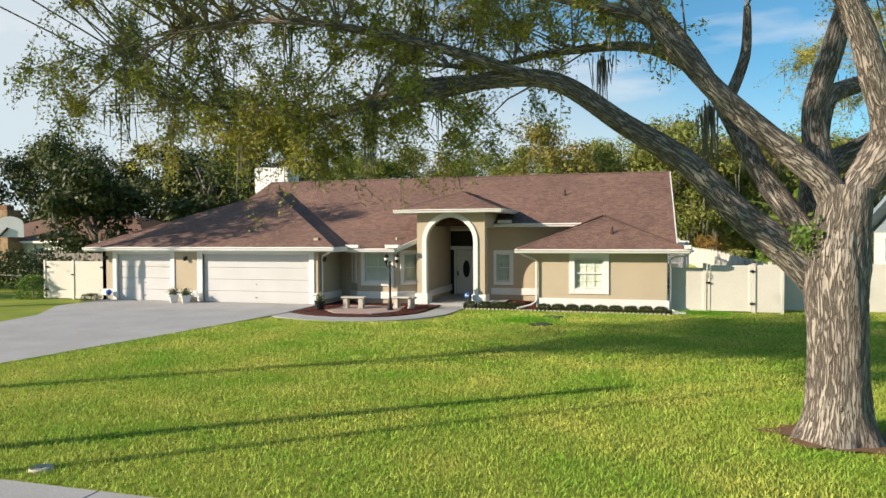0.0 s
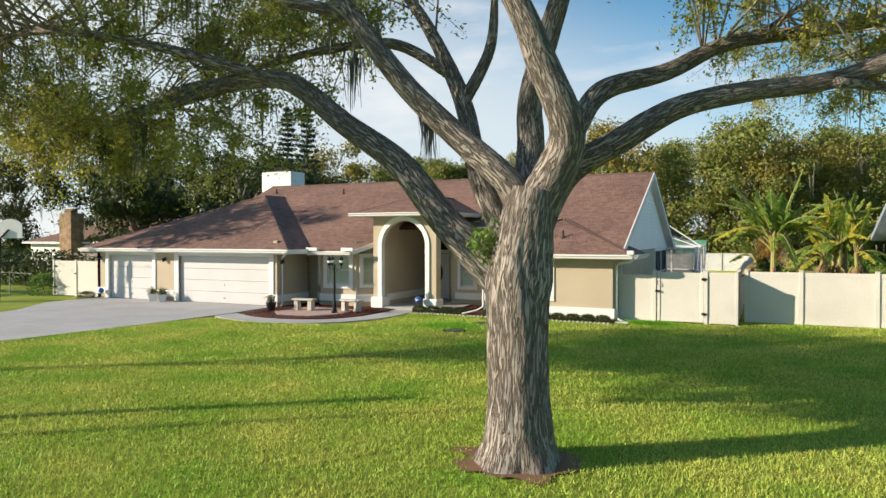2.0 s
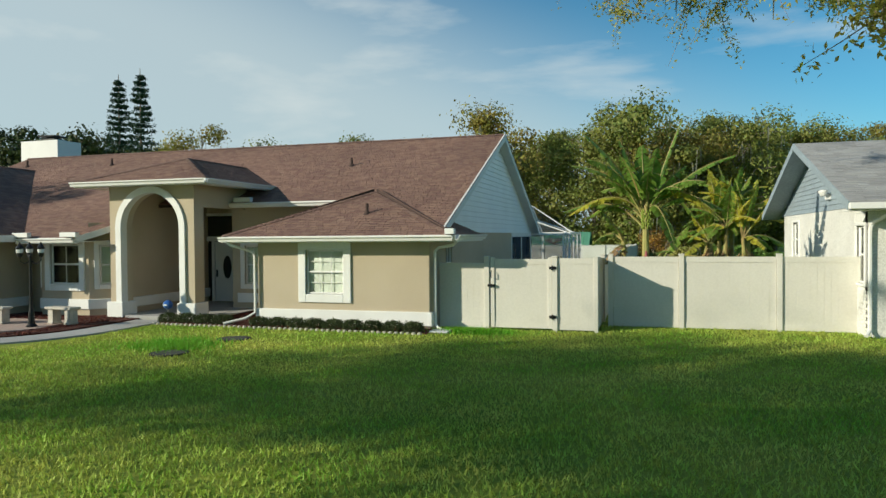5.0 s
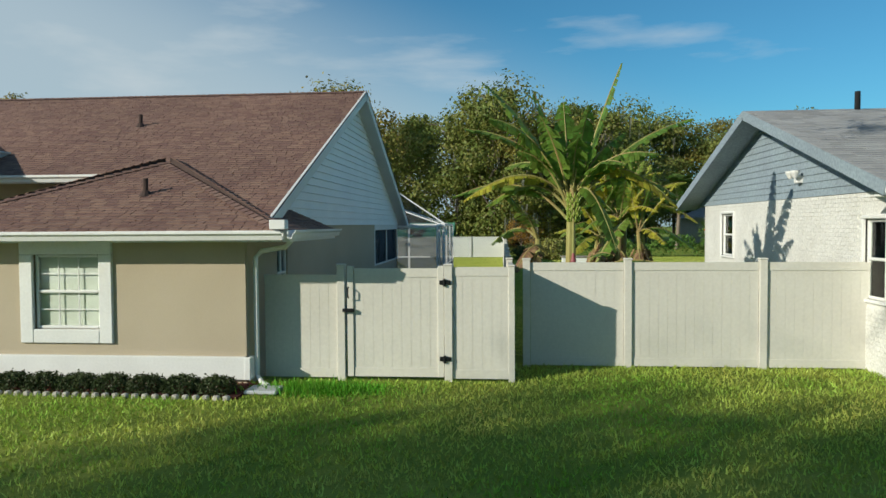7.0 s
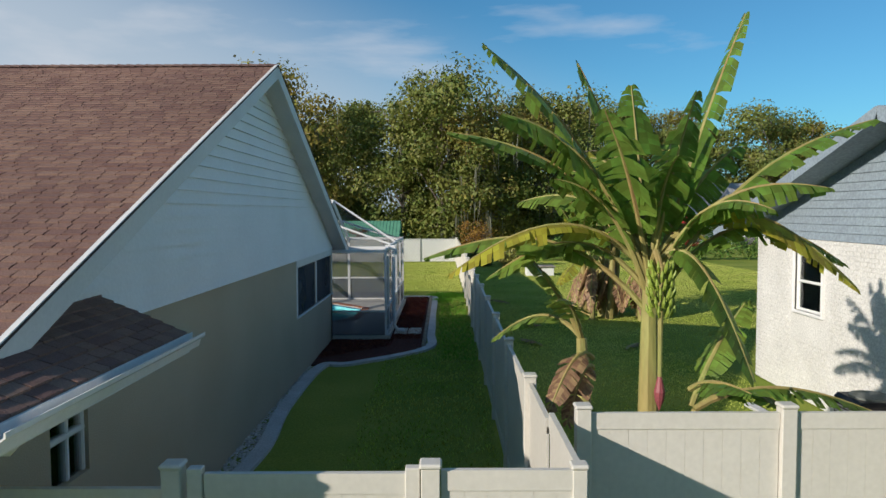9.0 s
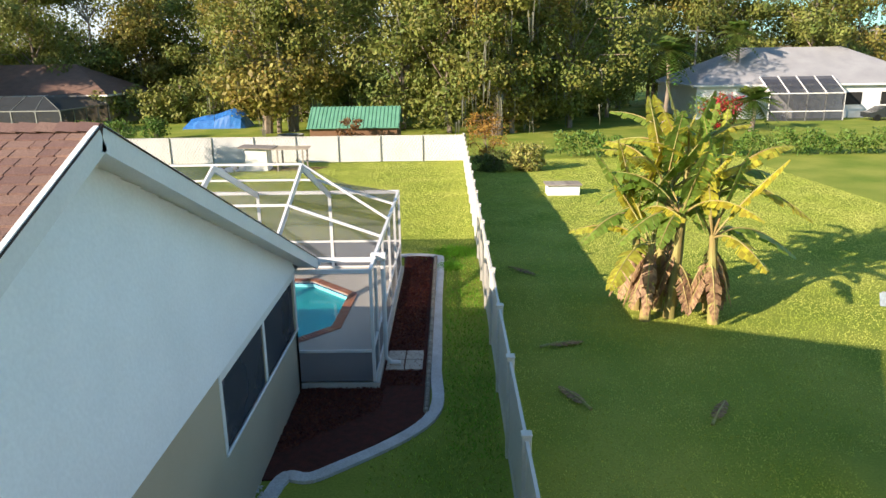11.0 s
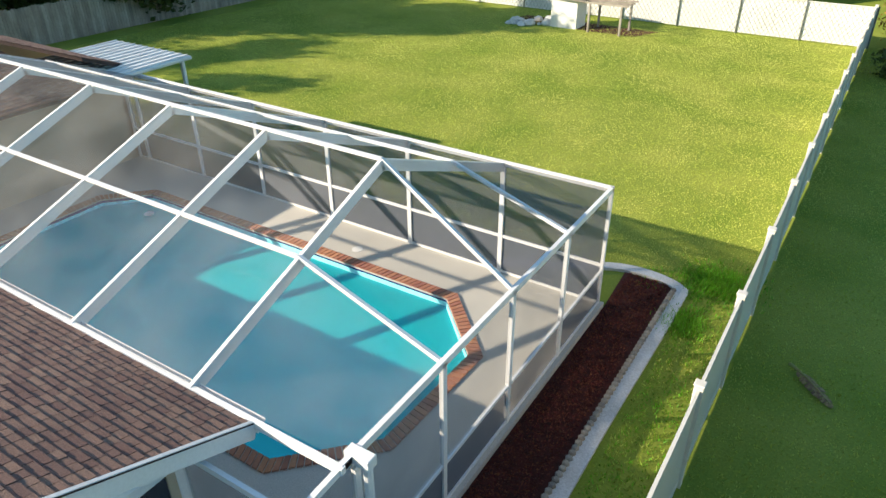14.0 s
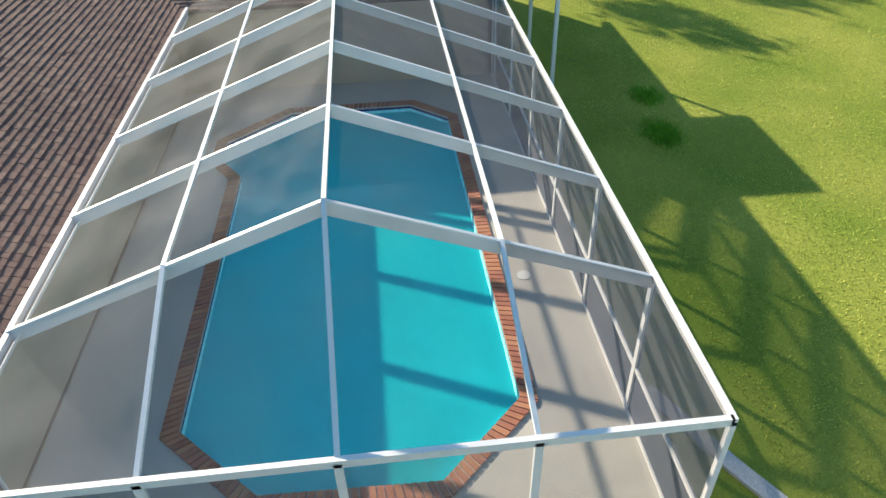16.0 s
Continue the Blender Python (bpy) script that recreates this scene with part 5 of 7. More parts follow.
fence_post(5.2, 30.72, TOP - 0.02, ff, 0.1)
fence_panel(5.21, 30.76, 5.21, 32.0, TOP, ff)
for x in (5.48, 7.23, 9.5):
    fence_post(x, 32.0, 1.86, ff)
for x0, x1 in ((5.55, 7.16), (7.3, 9.43), (9.57, 11.25)):
    fence_panel(x0, 32.0, x1, 32.0, 1.84, ff, gap=0.02)
gate = empty("fence_gate", label="closed cream vinyl gate with black hinges and latch", category="gate")
fence_panel(2.68, 30.7, 4.06, 30.7, TOP - 0.02, gate, gap=0.06)
for x in (2.62, 4.08):
    Geo().bevel_box(x - 0.05, x + 0.05, 30.66, 30.74, 0.06, TOP, 0.006).make("stile", VINYL, gate)
for z in (0.36, 1.58):
    h = Geo().bevel_box(4.06, 4.24, 30.61, 30.655, z - 0.035, z + 0.035, 0.01).make("hinge", BLACK, gate, "black strap hinge")
    Geo().tube([(4.14, 30.61, z - 0.06), (4.14, 30.61, z + 0.06)], [0.02, 0.02], 8).make("pin", BLACK, h)
Geo().bevel_box(2.5, 2.68, 30.6, 30.655, 1.1, 1.16, 0.008).make("latch", BLACK, gate, "black gate latch")
Geo().tube([(2.6, 30.62, 1.33), (2.6, 30.57, 1.36), (2.6, 30.57, 1.48), (2.6, 30.62, 1.51)], [0.012] * 4, 6).make("pull", BLACK, gate, "black gate pull")
sf = empty("side_fence", label="long cream vinyl privacy fence along the side yard", category="fence")
for k in range(20):
    y = 33.35 + k * 2.435
    top = 1.86 + ground_z(5.19, y)
    fence_post(5.19, y, top, sf)
    y0 = 32.06 if k == 0 else y - 2.435 + 0.065
    fence_panel(5.19, y0, 5.19, y - 0.065, top - 0.03, sf, single=k < 6)
# white rear fence of slatted chain link
bf = empty("rear_fence", label="white slatted chain-link fence across the back", category="fence")
posts = [5.3 - 2.87 * k for k in range(12)]
wires = Geo()
for xa, xb in zip(posts[1:], posts):
    zb = ground_z(xa, 79.7)
    Geo().bevel_box(xa + 0.03, xb - 0.03, 79.70, 79.73, zb + 0.03, zb + 1.75, 0.005).make("slat_panel", WHITE_FENCE, bf)
    Geo().tube([(xb, 79.66, zb - 0.1), (xb, 79.66, zb + 1.82)], [0.035, 0.035], 8).make("post", WIRE, bf)
    Geo().tube([(xa, 79.66, zb + 1.77), (xb, 79.66, zb + 1.77)], [0.02, 0.02], 6).make("top_rail", WHITE_FENCE, bf)
    for s in (-1, 1):
        for i in range(-8, 14):
            x0 = xa + i * 0.22
            pts = []
            for z in (0.05, 1.73):
                pts.append((x0 + (z if s > 0 else 1.73 - z) * 0.7, z))
            (u0, v0), (u1, v1) = pts
            lo, hi = max(0, (min(xa, xb) + 0.02 - min(u0, u1)) / abs(u1 - u0)), min(1, (xb - 0.02 - min(u0, u1)) / abs(u1 - u0))
            if hi > lo:
                f = lambda t: (min(u0, u1) + t * abs(u1 - u0), 79.69, zb + (v0 + (v1 - v0) * (t if u1 > u0 else 1 - t)))
                wires.beam(f(lo), f(hi), 0.012, 0.012)
wires.make("wire_mesh", WIRE, bf, kind="stuff")
wf = empty("board_fence", label="weathered grey board fence beside the back yard", category="fence")
wrng = random.Random(8)
for k in range(170):
    y = 79.6 - k * 0.15
    z = ground_z(-26.4, y)
    h = 1.75 + wrng.uniform(-0.05, 0.05)
    Geo().add([(-26.4, y, z), (-26.4, y - 0.14, z), (-26.4, y - 0.14, z + h - 0.04), (-26.4, y - 0.07, z + h), (-26.4, y, z + h - 0.04),
               (-26.425, y, z), (-26.425, y - 0.14, z), (-26.425, y - 0.14, z + h - 0.04), (-26.425, y - 0.07, z + h), (-26.425, y, z + h - 0.04)],
              [(0, 1, 2, 3, 4), (9, 8, 7, 6, 5), (1, 6, 7, 2), (2, 7, 8, 3), (3, 8, 9, 4), (4, 9, 5, 0)]).make("picket", OLD_WOOD, wf)
# left yard gate
lg = empty("side_gate", label="closed cream vinyl double gate beside the garage", category="gate")
fence_panel(-27.7, 29.4, -26.1, 29.4, 1.85, lg)
fence_panel(-26.0, 29.4, -24.3, 29.4, 1.85, lg)
for x in (-27.75, -26.05, -24.2):
    fence_post(x, 29.4, 1.86, lg, 0.11)
for x in (-27.6, -24.35):
    for z in (0.45, 1.55):
        Geo().bevel_box(x - 0.1, x + 0.1, 29.32, 29.37, z - 0.035, z + 0.035).make("hinge", BLACK, lg)
Geo().bevel_box(-26.15, -26.0, 29.32, 29.37, 1.15, 1.22).make("latch", BLACK, lg)

# ---- the big oak ----
def polyline(pts, n=6):
    return smooth_line(pts, n)


OAK = {
    "trunk": ([(2.95, 13.8, -0.1), (2.96, 13.8, 0.3), (2.96, 13.8, 1.0), (2.96, 13.82, 1.8), (2.95, 13.85, 2.5), (3.02, 13.9, 3.1), (3.12, 13.95, 3.7)], [0.58, 0.46, 0.41, 0.4, 0.45, 0.38, 0.33]),
    "limb": ([(2.75, 14.02, 2.3), (2.35, 14.0, 2.75), (1.66, 14.15, 3.35), (0.88, 14.28, 4.18), (-0.1, 14.28, 4.85), (-1.2, 14.33, 5.62), (-2.3, 14.33, 5.74), (-3.6, 14.3, 5.52), (-4.9, 14.2, 5.3)], [0.3, 0.29, 0.25, 0.23, 0.2, 0.18, 0.16, 0.13, 0.09]),
    "limb_b": ([(3.05, 14.0, 3.35), (2.76, 13.88, 3.85), (2.03, 13.85, 4.5), (1.3, 13.8, 5.2), (0.65, 13.8, 5.98), (-0.1, 13.8, 6.9), (-1.2, 13.7, 7.8)], [0.26, 0.22, 0.2, 0.18, 0.16, 0.13, 0.08]),
    "limb_c": ([(3.0, 14.15, 3.4), (2.87, 14.65, 4.3), (2.84, 14.72, 5.1), (3.1, 14.75, 6.0), (3.5, 14.9, 7.5), (3.6, 15.2, 9.0)], [0.24, 0.23, 0.2, 0.18, 0.14, 0.08]),
    "limb_d": ([(3.15, 14.0, 3.5), (3.55, 13.95, 4.2), (3.6, 13.8, 4.6), (3.35, 13.6, 5.3), (3.1, 13.45, 6.0), (2.6, 13.2, 7.0), (2.0, 13.0, 8.6)], [0.32, 0.29, 0.25, 0.22, 0.19, 0.15, 0.09]),
    "limb_e": ([(2.97, 14.0, 2.25), (2.87, 14.59, 2.88), (3.09, 15.58, 3.99), (3.99, 15.8, 4.58), (4.86, 16.12, 5.08), (5.8, 16.5, 5.29), (7.07, 16.76, 5.44), (8.72, 16.93, 5.99), (10.64, 17.13, 6.27)], [0.24, 0.28, 0.26, 0.22, 0.19, 0.17, 0.15, 0.12, 0.06]),
    "limb_f": ([(2.95, 15.2, 3.7), (3.15, 15.98, 4.69), (3.49, 16.7, 5.53), (4.39, 17.77, 5.99), (5.44, 18.43, 6.57), (7.05, 19.07, 6.76), (8.91, 19.58, 7.11), (10.86, 20.06, 7.52)], [0.2, 0.2, 0.19, 0.17, 0.15, 0.12, 0.1, 0.05]),
    "limb_g": ([(2.8, 14.15, 2.75), (2.45, 14.35, 3.3), (2.05, 14.65, 4.0), (1.6, 15.2, 5.1), (1.15, 15.4, 6.0), (0.6, 15.5, 6.9), (-0.2, 15.6, 7.9)], [0.22, 0.2, 0.19, 0.17, 0.14, 0.11, 0.06]),
    "branch": ([(1.55, 15.2, 5.2), (1.9, 15.5, 6.1), (1.95, 15.6, 7.0)], [0.12, 0.1, 0.06]),
    "branch_b": ([(1.25, 15.35, 5.75), (0.2, 15.3, 6.35), (-1.3, 15.2, 6.35), (-2.6, 15.0, 6.15), (-4.2, 15.3, 6.4)], [0.11, 0.1, 0.08, 0.06, 0.03]),
    "branch_c": ([(-2.3, 14.33, 5.74), (-4.0, 14.7, 5.8), (-6.0, 15.1, 5.4), (-8.0, 15.5, 5.7), (-10.2, 15.6, 6.2)], [0.13, 0.1, 0.07, 0.05, 0.02]),
    "branch_d": ([(-1.4, 14.33, 5.65), (-3.4, 13.7, 6.3), (-5.8, 13.4, 6.8), (-8.4, 13.8, 7.0)], [0.12, 0.09, 0.06, 0.03]),
    "branch_e": ([(0.3, 13.8, 6.4), (-1.8, 13.4, 7.0), (-4.2, 13.0, 7.8), (-6.5, 13.2, 8.4)], [0.11, 0.08, 0.06, 0.03]),
    "branch_f": ([(5.7, 18.9, 6.65), (6.6, 19.6, 7.4), (7.6, 20.8, 8.4)], [0.08, 0.06, 0.03]),
    "branch_h": ([(7.0, 16.75, 5.43), (8.4, 19.6, 6.6), (9.2, 23.5, 7.9), (8.6, 27.5, 8.3)], [0.11, 0.09, 0.07, 0.03]),
    "branch_g": ([(6.9, 16.2, 5.25), (8.2, 18.0, 5.4), (9.4, 20.0, 5.6), (10.4, 22.0, 5.7)], [0.09, 0.07, 0.05, 0.02]),
}
oak = empty("oak_tree", label="large spreading oak with furrowed grey bark and hanging moss", category="tree")


def bark_limb(name, pts, radii, n, rel):
    """A limb with uneven, furrowed skin."""
    k = 9
    line = polyline([tuple(p) for p in pts], k)
    rr = []
    for i in range(len(line)):
        t = i / k
        a = min(int(t), len(radii) - 2)
        rr.append((radii[a] + (radii[a + 1] - radii[a]) * (t - a)) * (1 if name == 'trunk' else 0.9))
    g = Geo().tube(line, rr, n)
    out = []
    for i, v in enumerate(g.v):
        c, r = Vector(line[i // n]), rr[i // n]
        d = (Vector(v) - c).normalized()
        j = i % n
        a = 2 * math.pi * j / n
        f = noise.noise(Vector((math.cos(a) * r * 9, math.sin(a) * r * 9, v[2] * 1.6 + v[0] * 1.2)))
        low = noise.noise(Vector((math.cos(a) * 1.2, math.sin(a) * 1.2, v[2] * 0.9 + v[0] * 0.7 + 7)))
        h = (abs(f) * -0.10 + 0.03) * rel + low * 0.10
        if name == "trunk" and v[2] < 0.7:
            h += (0.7 - v[2]) ** 2 * 0.45 * (0.5 + 0.5 * math.cos(5 * a + 1))
        out.append(tuple(c + d * r * (1 + h)))
    g.v = out
    ob = g.make("trunk" if name == "trunk" else name.split("_")[0], BARK if name == "trunk" else LIMB_BARK, oak, smooth=True)
    # coordinates round and along the wood, for its furrows
    run = [0.0]
    for p, q in zip(line, line[1:]):
        run.append(run[-1] + (Vector(q) - Vector(p)).length)
    grain = ob.data.attributes.new("grain", "FLOAT_VECTOR", "POINT")
    wide = sum(rr) / len(rr)
    grain.data.foreach_set("vector", [c for i in range(len(g.v)) for c in (wide * math.cos(2 * math.pi * (i % n) / n), wide * math.sin(2 * math.pi * (i % n) / n), run[i // n])])
    return ob


for key, (pts, radii) in OAK.items():
    thick = radii[0]
    bark_limb(key, pts, radii, 84 if key == "trunk" else 44 if thick > 0.18 else 16, 1.0 if thick > 0.18 else 0.4)
trng = np.random.default_rng(11)
spine = []
for key, (pts, radii) in OAK.items():
    if key != "trunk":
        spine += [p for p in polyline(pts, 5)][6:]
spine = np.array(spine)
# leaf clusters: boxes x0 x1 y0 y1 z0 z1 and how many
CLOUDS = [(-11.5, -3.0, 13.0, 17.5, 5.1, 8.2, 100), (-4.5, 0.5, 12.5, 17.0, 5.6, 8.2, 34), (-9.0, -6.0, 13.5, 16.0, 4.55, 5.3, 14), (-7.5, -2.5, 13.0, 16.5, 4.6, 5.6, 26), (-9, -2, 12.0, 18.0, 7.5, 10.5, 40),
          (7.2, 12.5, 17.0, 22.5, 5.4, 7.4, 44), (8.5, 11.0, 18.5, 22.0, 4.5, 5.6, 14), (4.0, 12, 13, 22, 7.8, 11, 60), (-2, 4.5, 12.0, 18.0, 8.0, 11, 50), (5.0, 8.5, 15.5, 20.0, 6.4, 7.6, 14),
          # first box here: unseen leaves overhead, added to shade the right lawn
          (-14, -4, 7.8, 12.0, 8.8, 11.2, 80), (5.0, 11.5, 25.5, 30.0, 6.5, 9.5, 46)]
leaf_bits, twigs, moss_bits = [], Geo(), []
for x0, x1, y0, y1, z0, z1, count in CLOUDS:
    for _ in range(count):
        c = trng.uniform((x0, y0, z0), (x1, y1, z1))
        near = spine[np.argsort(np.linalg.norm((spine - c) * (1, 1, 1.4), axis=1))[int(trng.integers(0, 14))]]
        mid = (near + c) / 2 + trng.normal(0, 0.12, 3) + (0, 0, 0.15)
        twigs.tube([near, mid, c], [0.022, 0.014, 0.007], 5, cap=False)
        for _ in range(7):
            e = c + trng.normal(0, 0.46, 3) - (0, 0, 0.12)
            twigs.tube([c, (c + e) / 2 + trng.normal(0, 0.05, 3), e], [0.009, 0.006, 0.003], 4, cap=False)
            k = int(trng.integers(45, 85))
            t = trng.uniform(0, 1, (k, 1))
            pts = c + (e - c) * t + trng.normal(0, 0.085, (k, 3)) - np.array([0, 0, 0.03])
            leaf_bits.append(leaves(pts, 0.083, trng, slim=0.45))
        if trng.uniform() < 0.15:
            for _ in range(10):
                p = c + trng.normal(0, 0.15, 3)
                ln = trng.uniform(0.3, 0.9)
                s = trng.normal(0, 1, 3)
                s[2] = 0
                s = s / np.linalg.norm(s) * 0.02
                q = p + trng.normal(0, 0.05, 3) - (0, 0, ln)
                moss_bits.append(np.stack([p - s, p + s, q + s * 0.3, q - s * 0.3])[None])
soup("crown", np.concatenate(leaf_bits), 4, LEAF, oak, label="small green and yellowing oak leaves", kind="stuff")
twigs.make("twig_mass", BARK_PLAIN, oak, kind="stuff")
# hanging moss below some limbs
for x, y, z, k in ((1.25, 14.6, 5.1, 60), (-4.6, 14.3, 5.2, 90), (-6.5, 15.0, 5.2, 60), (-0.5, 15.2, 6.2, 40), (8.0, 18.0, 5.3, 12)):
    for _ in range(k):
        p = np.array((x, y, z)) + trng.normal(0, 0.07, 3)
        ln = trng.uniform(0.3, 1.0)
        s = trng.normal(0, 1, 3)
        s[2] = 0
        s = s / np.linalg.norm(s) * 0.014
        q = p + trng.normal(0, 0.04, 3) - (0, 0, ln)
        moss_bits.append(np.stack([p - s, p + s, q + s * 0.3, q - s * 0.3])[None])
soup("moss", np.concatenate(moss_bits), 4, MOSS, oak, label="grey hanging moss", kind="stuff")
# fern in the fork and the bare ring of soil at the foot
soup("fern", leaves(np.array((2.55, 13.72, 2.95)) + trng.normal(0, 0.13, (260, 3)), 0.1, trng, slim=0.4), 4, HEDGE, oak, label="bright green ferns in the fork", kind="stuff")
ring = Geo()
ring.add([(2.95 + (0.86 + 0.5 * noise.noise(Vector((math.cos(a) * 2, math.sin(a) * 2, 1)))) * math.cos(a), 13.8 + (0.74 + 0.5 * noise.noise(Vector((math.cos(a) * 2, math.sin(a) * 2, 4)))) * math.sin(a), 0.03) for a in [2 * math.pi * k / 40 for k in range(40)]], [tuple(range(40))])
ring.make("tree_ring", BROWN_WOOD, label="bare brown soil round the oak", category="soil", kind="structure")


# ---- background trees ----
def make_tree(x, y, h, spread, leaf, seed, count=6500, size=0.34, moss=0, trunk=0.25, low=0.1, name="tree", label="tall broadleaf tree with a dense uneven crown"):
    rng = np.random.default_rng(seed)
    t = empty(name, label=label, category="tree", group="background trees")
    z0 = ground_z(x, y)
    g = Geo()
    lean = rng.normal(0, 0.3, 2)
    g.tube([(x, y, z0 - 0.1), (x + lean[0] * 0.4, y + lean[1] * 0.4, z0 + h * 0.3), (x + lean[0], y + lean[1], z0 + h * 0.72)], [trunk, trunk * 0.75, trunk * 0.3], 8)
    cl = []
    k = int(rng.integers(26, 36))
    for i in range(k):
        a = rng.uniform(0, 6.283)
        r = spread * rng.uniform(0.15, 0.95)
        zz = h * rng.uniform(low, 0.92)
        r *= math.sqrt(max(0.15, 1 - ((zz / h - 0.55) / 0.5) ** 2))
        c = np.array((x + r * math.cos(a), y + r * math.sin(a), z0 + zz))
        g.tube([(x + lean[0] * 0.5, y + lean[1] * 0.5, z0 + max(h * 0.2, zz - r * 0.7)), tuple((c + (x, y, z0 + zz)) / 2), tuple(c)], [trunk * 0.4, trunk * 0.25, 0.03], 6, cap=False)
        cl.append((c, spread * rng.uniform(0.22, 0.46)))
    g.make("trunk", BARK_PLAIN, t)
    pts, ways = [], []
    for c, s in cl:
        m = count // k
        d = rng.normal(size=(m, 3))
        d /= np.linalg.norm(d, axis=1)[:, None]
        pts.append(c + d * s * rng.uniform(0.35, 1.0, (m, 1)) ** 0.6 * (1, 1, 0.75) * (1 + 0.18 * rng.normal(size=(m, 1))))
        ways.append(d)
    soup("crown", leaves(np.concatenate(pts), size, rng, slim=0.6, facing=np.concatenate(ways)), 4, leaf, t, kind="stuff")
    if moss:
        bits = []
        for _ in range(moss):
            c, s = cl[int(rng.integers(k))]
            p = c + rng.normal(0, s * 0.5, 3) - (0, 0, s * 0.4)
            for _ in range(5):
                a = p + rng.normal(0, 0.18, 3)
                ln = rng.uniform(0.7, 2.4)
                w = rng.normal(0, 1, 3)
                w[2] = 0
                w = w / np.linalg.norm(w) * 0.06
                q = a + rng.normal(0, 0.1, 3) - (0, 0, ln)
                bits.append(np.stack([a - w, a + w, q + w * 0.2, q - w * 0.2])[None])
        soup("moss", np.concatenate(bits), 4, MOSS, t, kind="stuff")
    return t


brng2 = random.Random(21)
FAR = []
for k in range(22):
    FAR.append((-62 + k * 5.6 + brng2.uniform(-1.5, 1.5), 100 + brng2.uniform(-3, 12), brng2.uniform(15, 20)))
for k in range(14):
    FAR.append((-70 + k * 10 + brng2.uniform(-3, 3), 128 + brng2.uniform(0, 14), brng2.uniform(18, 23)))
for i, (x, y, h) in enumerate(FAR):
    if y < 114 and (18 < x < 60 or -46 < x < -14):
        y += 22
    make_tree(x, y, h, h * 0.38, WOODS_GOLD if i % 4 == 1 else WOODS, 100 + i, moss=24 if i % 3 == 0 else 6, size=0.42, count=13000)
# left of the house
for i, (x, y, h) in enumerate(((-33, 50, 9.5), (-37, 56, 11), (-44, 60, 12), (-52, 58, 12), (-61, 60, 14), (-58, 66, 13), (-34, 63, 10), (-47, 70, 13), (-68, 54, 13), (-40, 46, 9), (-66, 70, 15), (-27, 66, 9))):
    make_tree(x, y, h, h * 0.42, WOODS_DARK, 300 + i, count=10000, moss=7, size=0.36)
for i, (x, y, h) in enumerate(((10, 97, 15), (16, 101, 17), (12, 107, 17), (22, 112, 15))):
    make_tree(x, y, h, h * 0.4, WOODS_GOLD if i % 2 == 0 else WOODS, 400 + i, moss=30, size=0.34, count=13000)
for i, (x, y) in enumerate(((-13.2, 99.5), (-11.0, 101.0), (8.5, 95.5))):
    make_tree(x, y, 13, 4.5, WOODS, 430 + i, moss=40, size=0.34, count=9000, trunk=0.55, low=0.3, label="broad old oak hung with grey moss")


def conifer(x, y, h, seed):
    rng = np.random.default_rng(seed)
    t = empty("conifer", label="tall dark green tiered conifer", category="tree", group="conifers")
    Geo().tube([(x, y, -0.2), (x, y, h)], [0.25, 0.03], 8).make("trunk", BARK_PLAIN, t)
    pts = []
    for k in range(26):
        z = h * (0.18 + 0.8 * k / 26)
        r = (1 - k / 27) * 2.6 + 0.25
        for j in range(14):
            a = rng.uniform(0, 6.283)
            s = rng.uniform(0.15, 1, (26, 1)) * r
            pts.append(np.array((x, y, z)) + s * (math.cos(a), math.sin(a), 0.12) + rng.normal(0, 0.09, (26, 3)))
    soup("crown", leaves(np.concatenate(pts), 0.3, rng, slim=0.35), 4, CONIFER, t, kind="stuff")


conifer(-42.5, 68.6, 18.2, 1)
conifer(-39.5, 68.0, 18.4, 2)

# unseen trees, added so that their shade falls on the garage roof and lawn
make_tree(-31.5, 22.5, 13.0, 3.6, WOODS, 601, count=2200, low=0.65, size=0.32)
make_tree(-12.0, 6.2, 12.0, 3.0, WOODS, 603, count=3600, low=0.74, size=0.3, trunk=0.1)
make_tree(-28.0, 1.5, 19.0, 5.2, WOODS, 604, count=2600, low=0.7, size=0.34)
make_tree(-37.0, 26.5, 10.5, 4.5, WOODS, 602, count=1500, size=0.32)

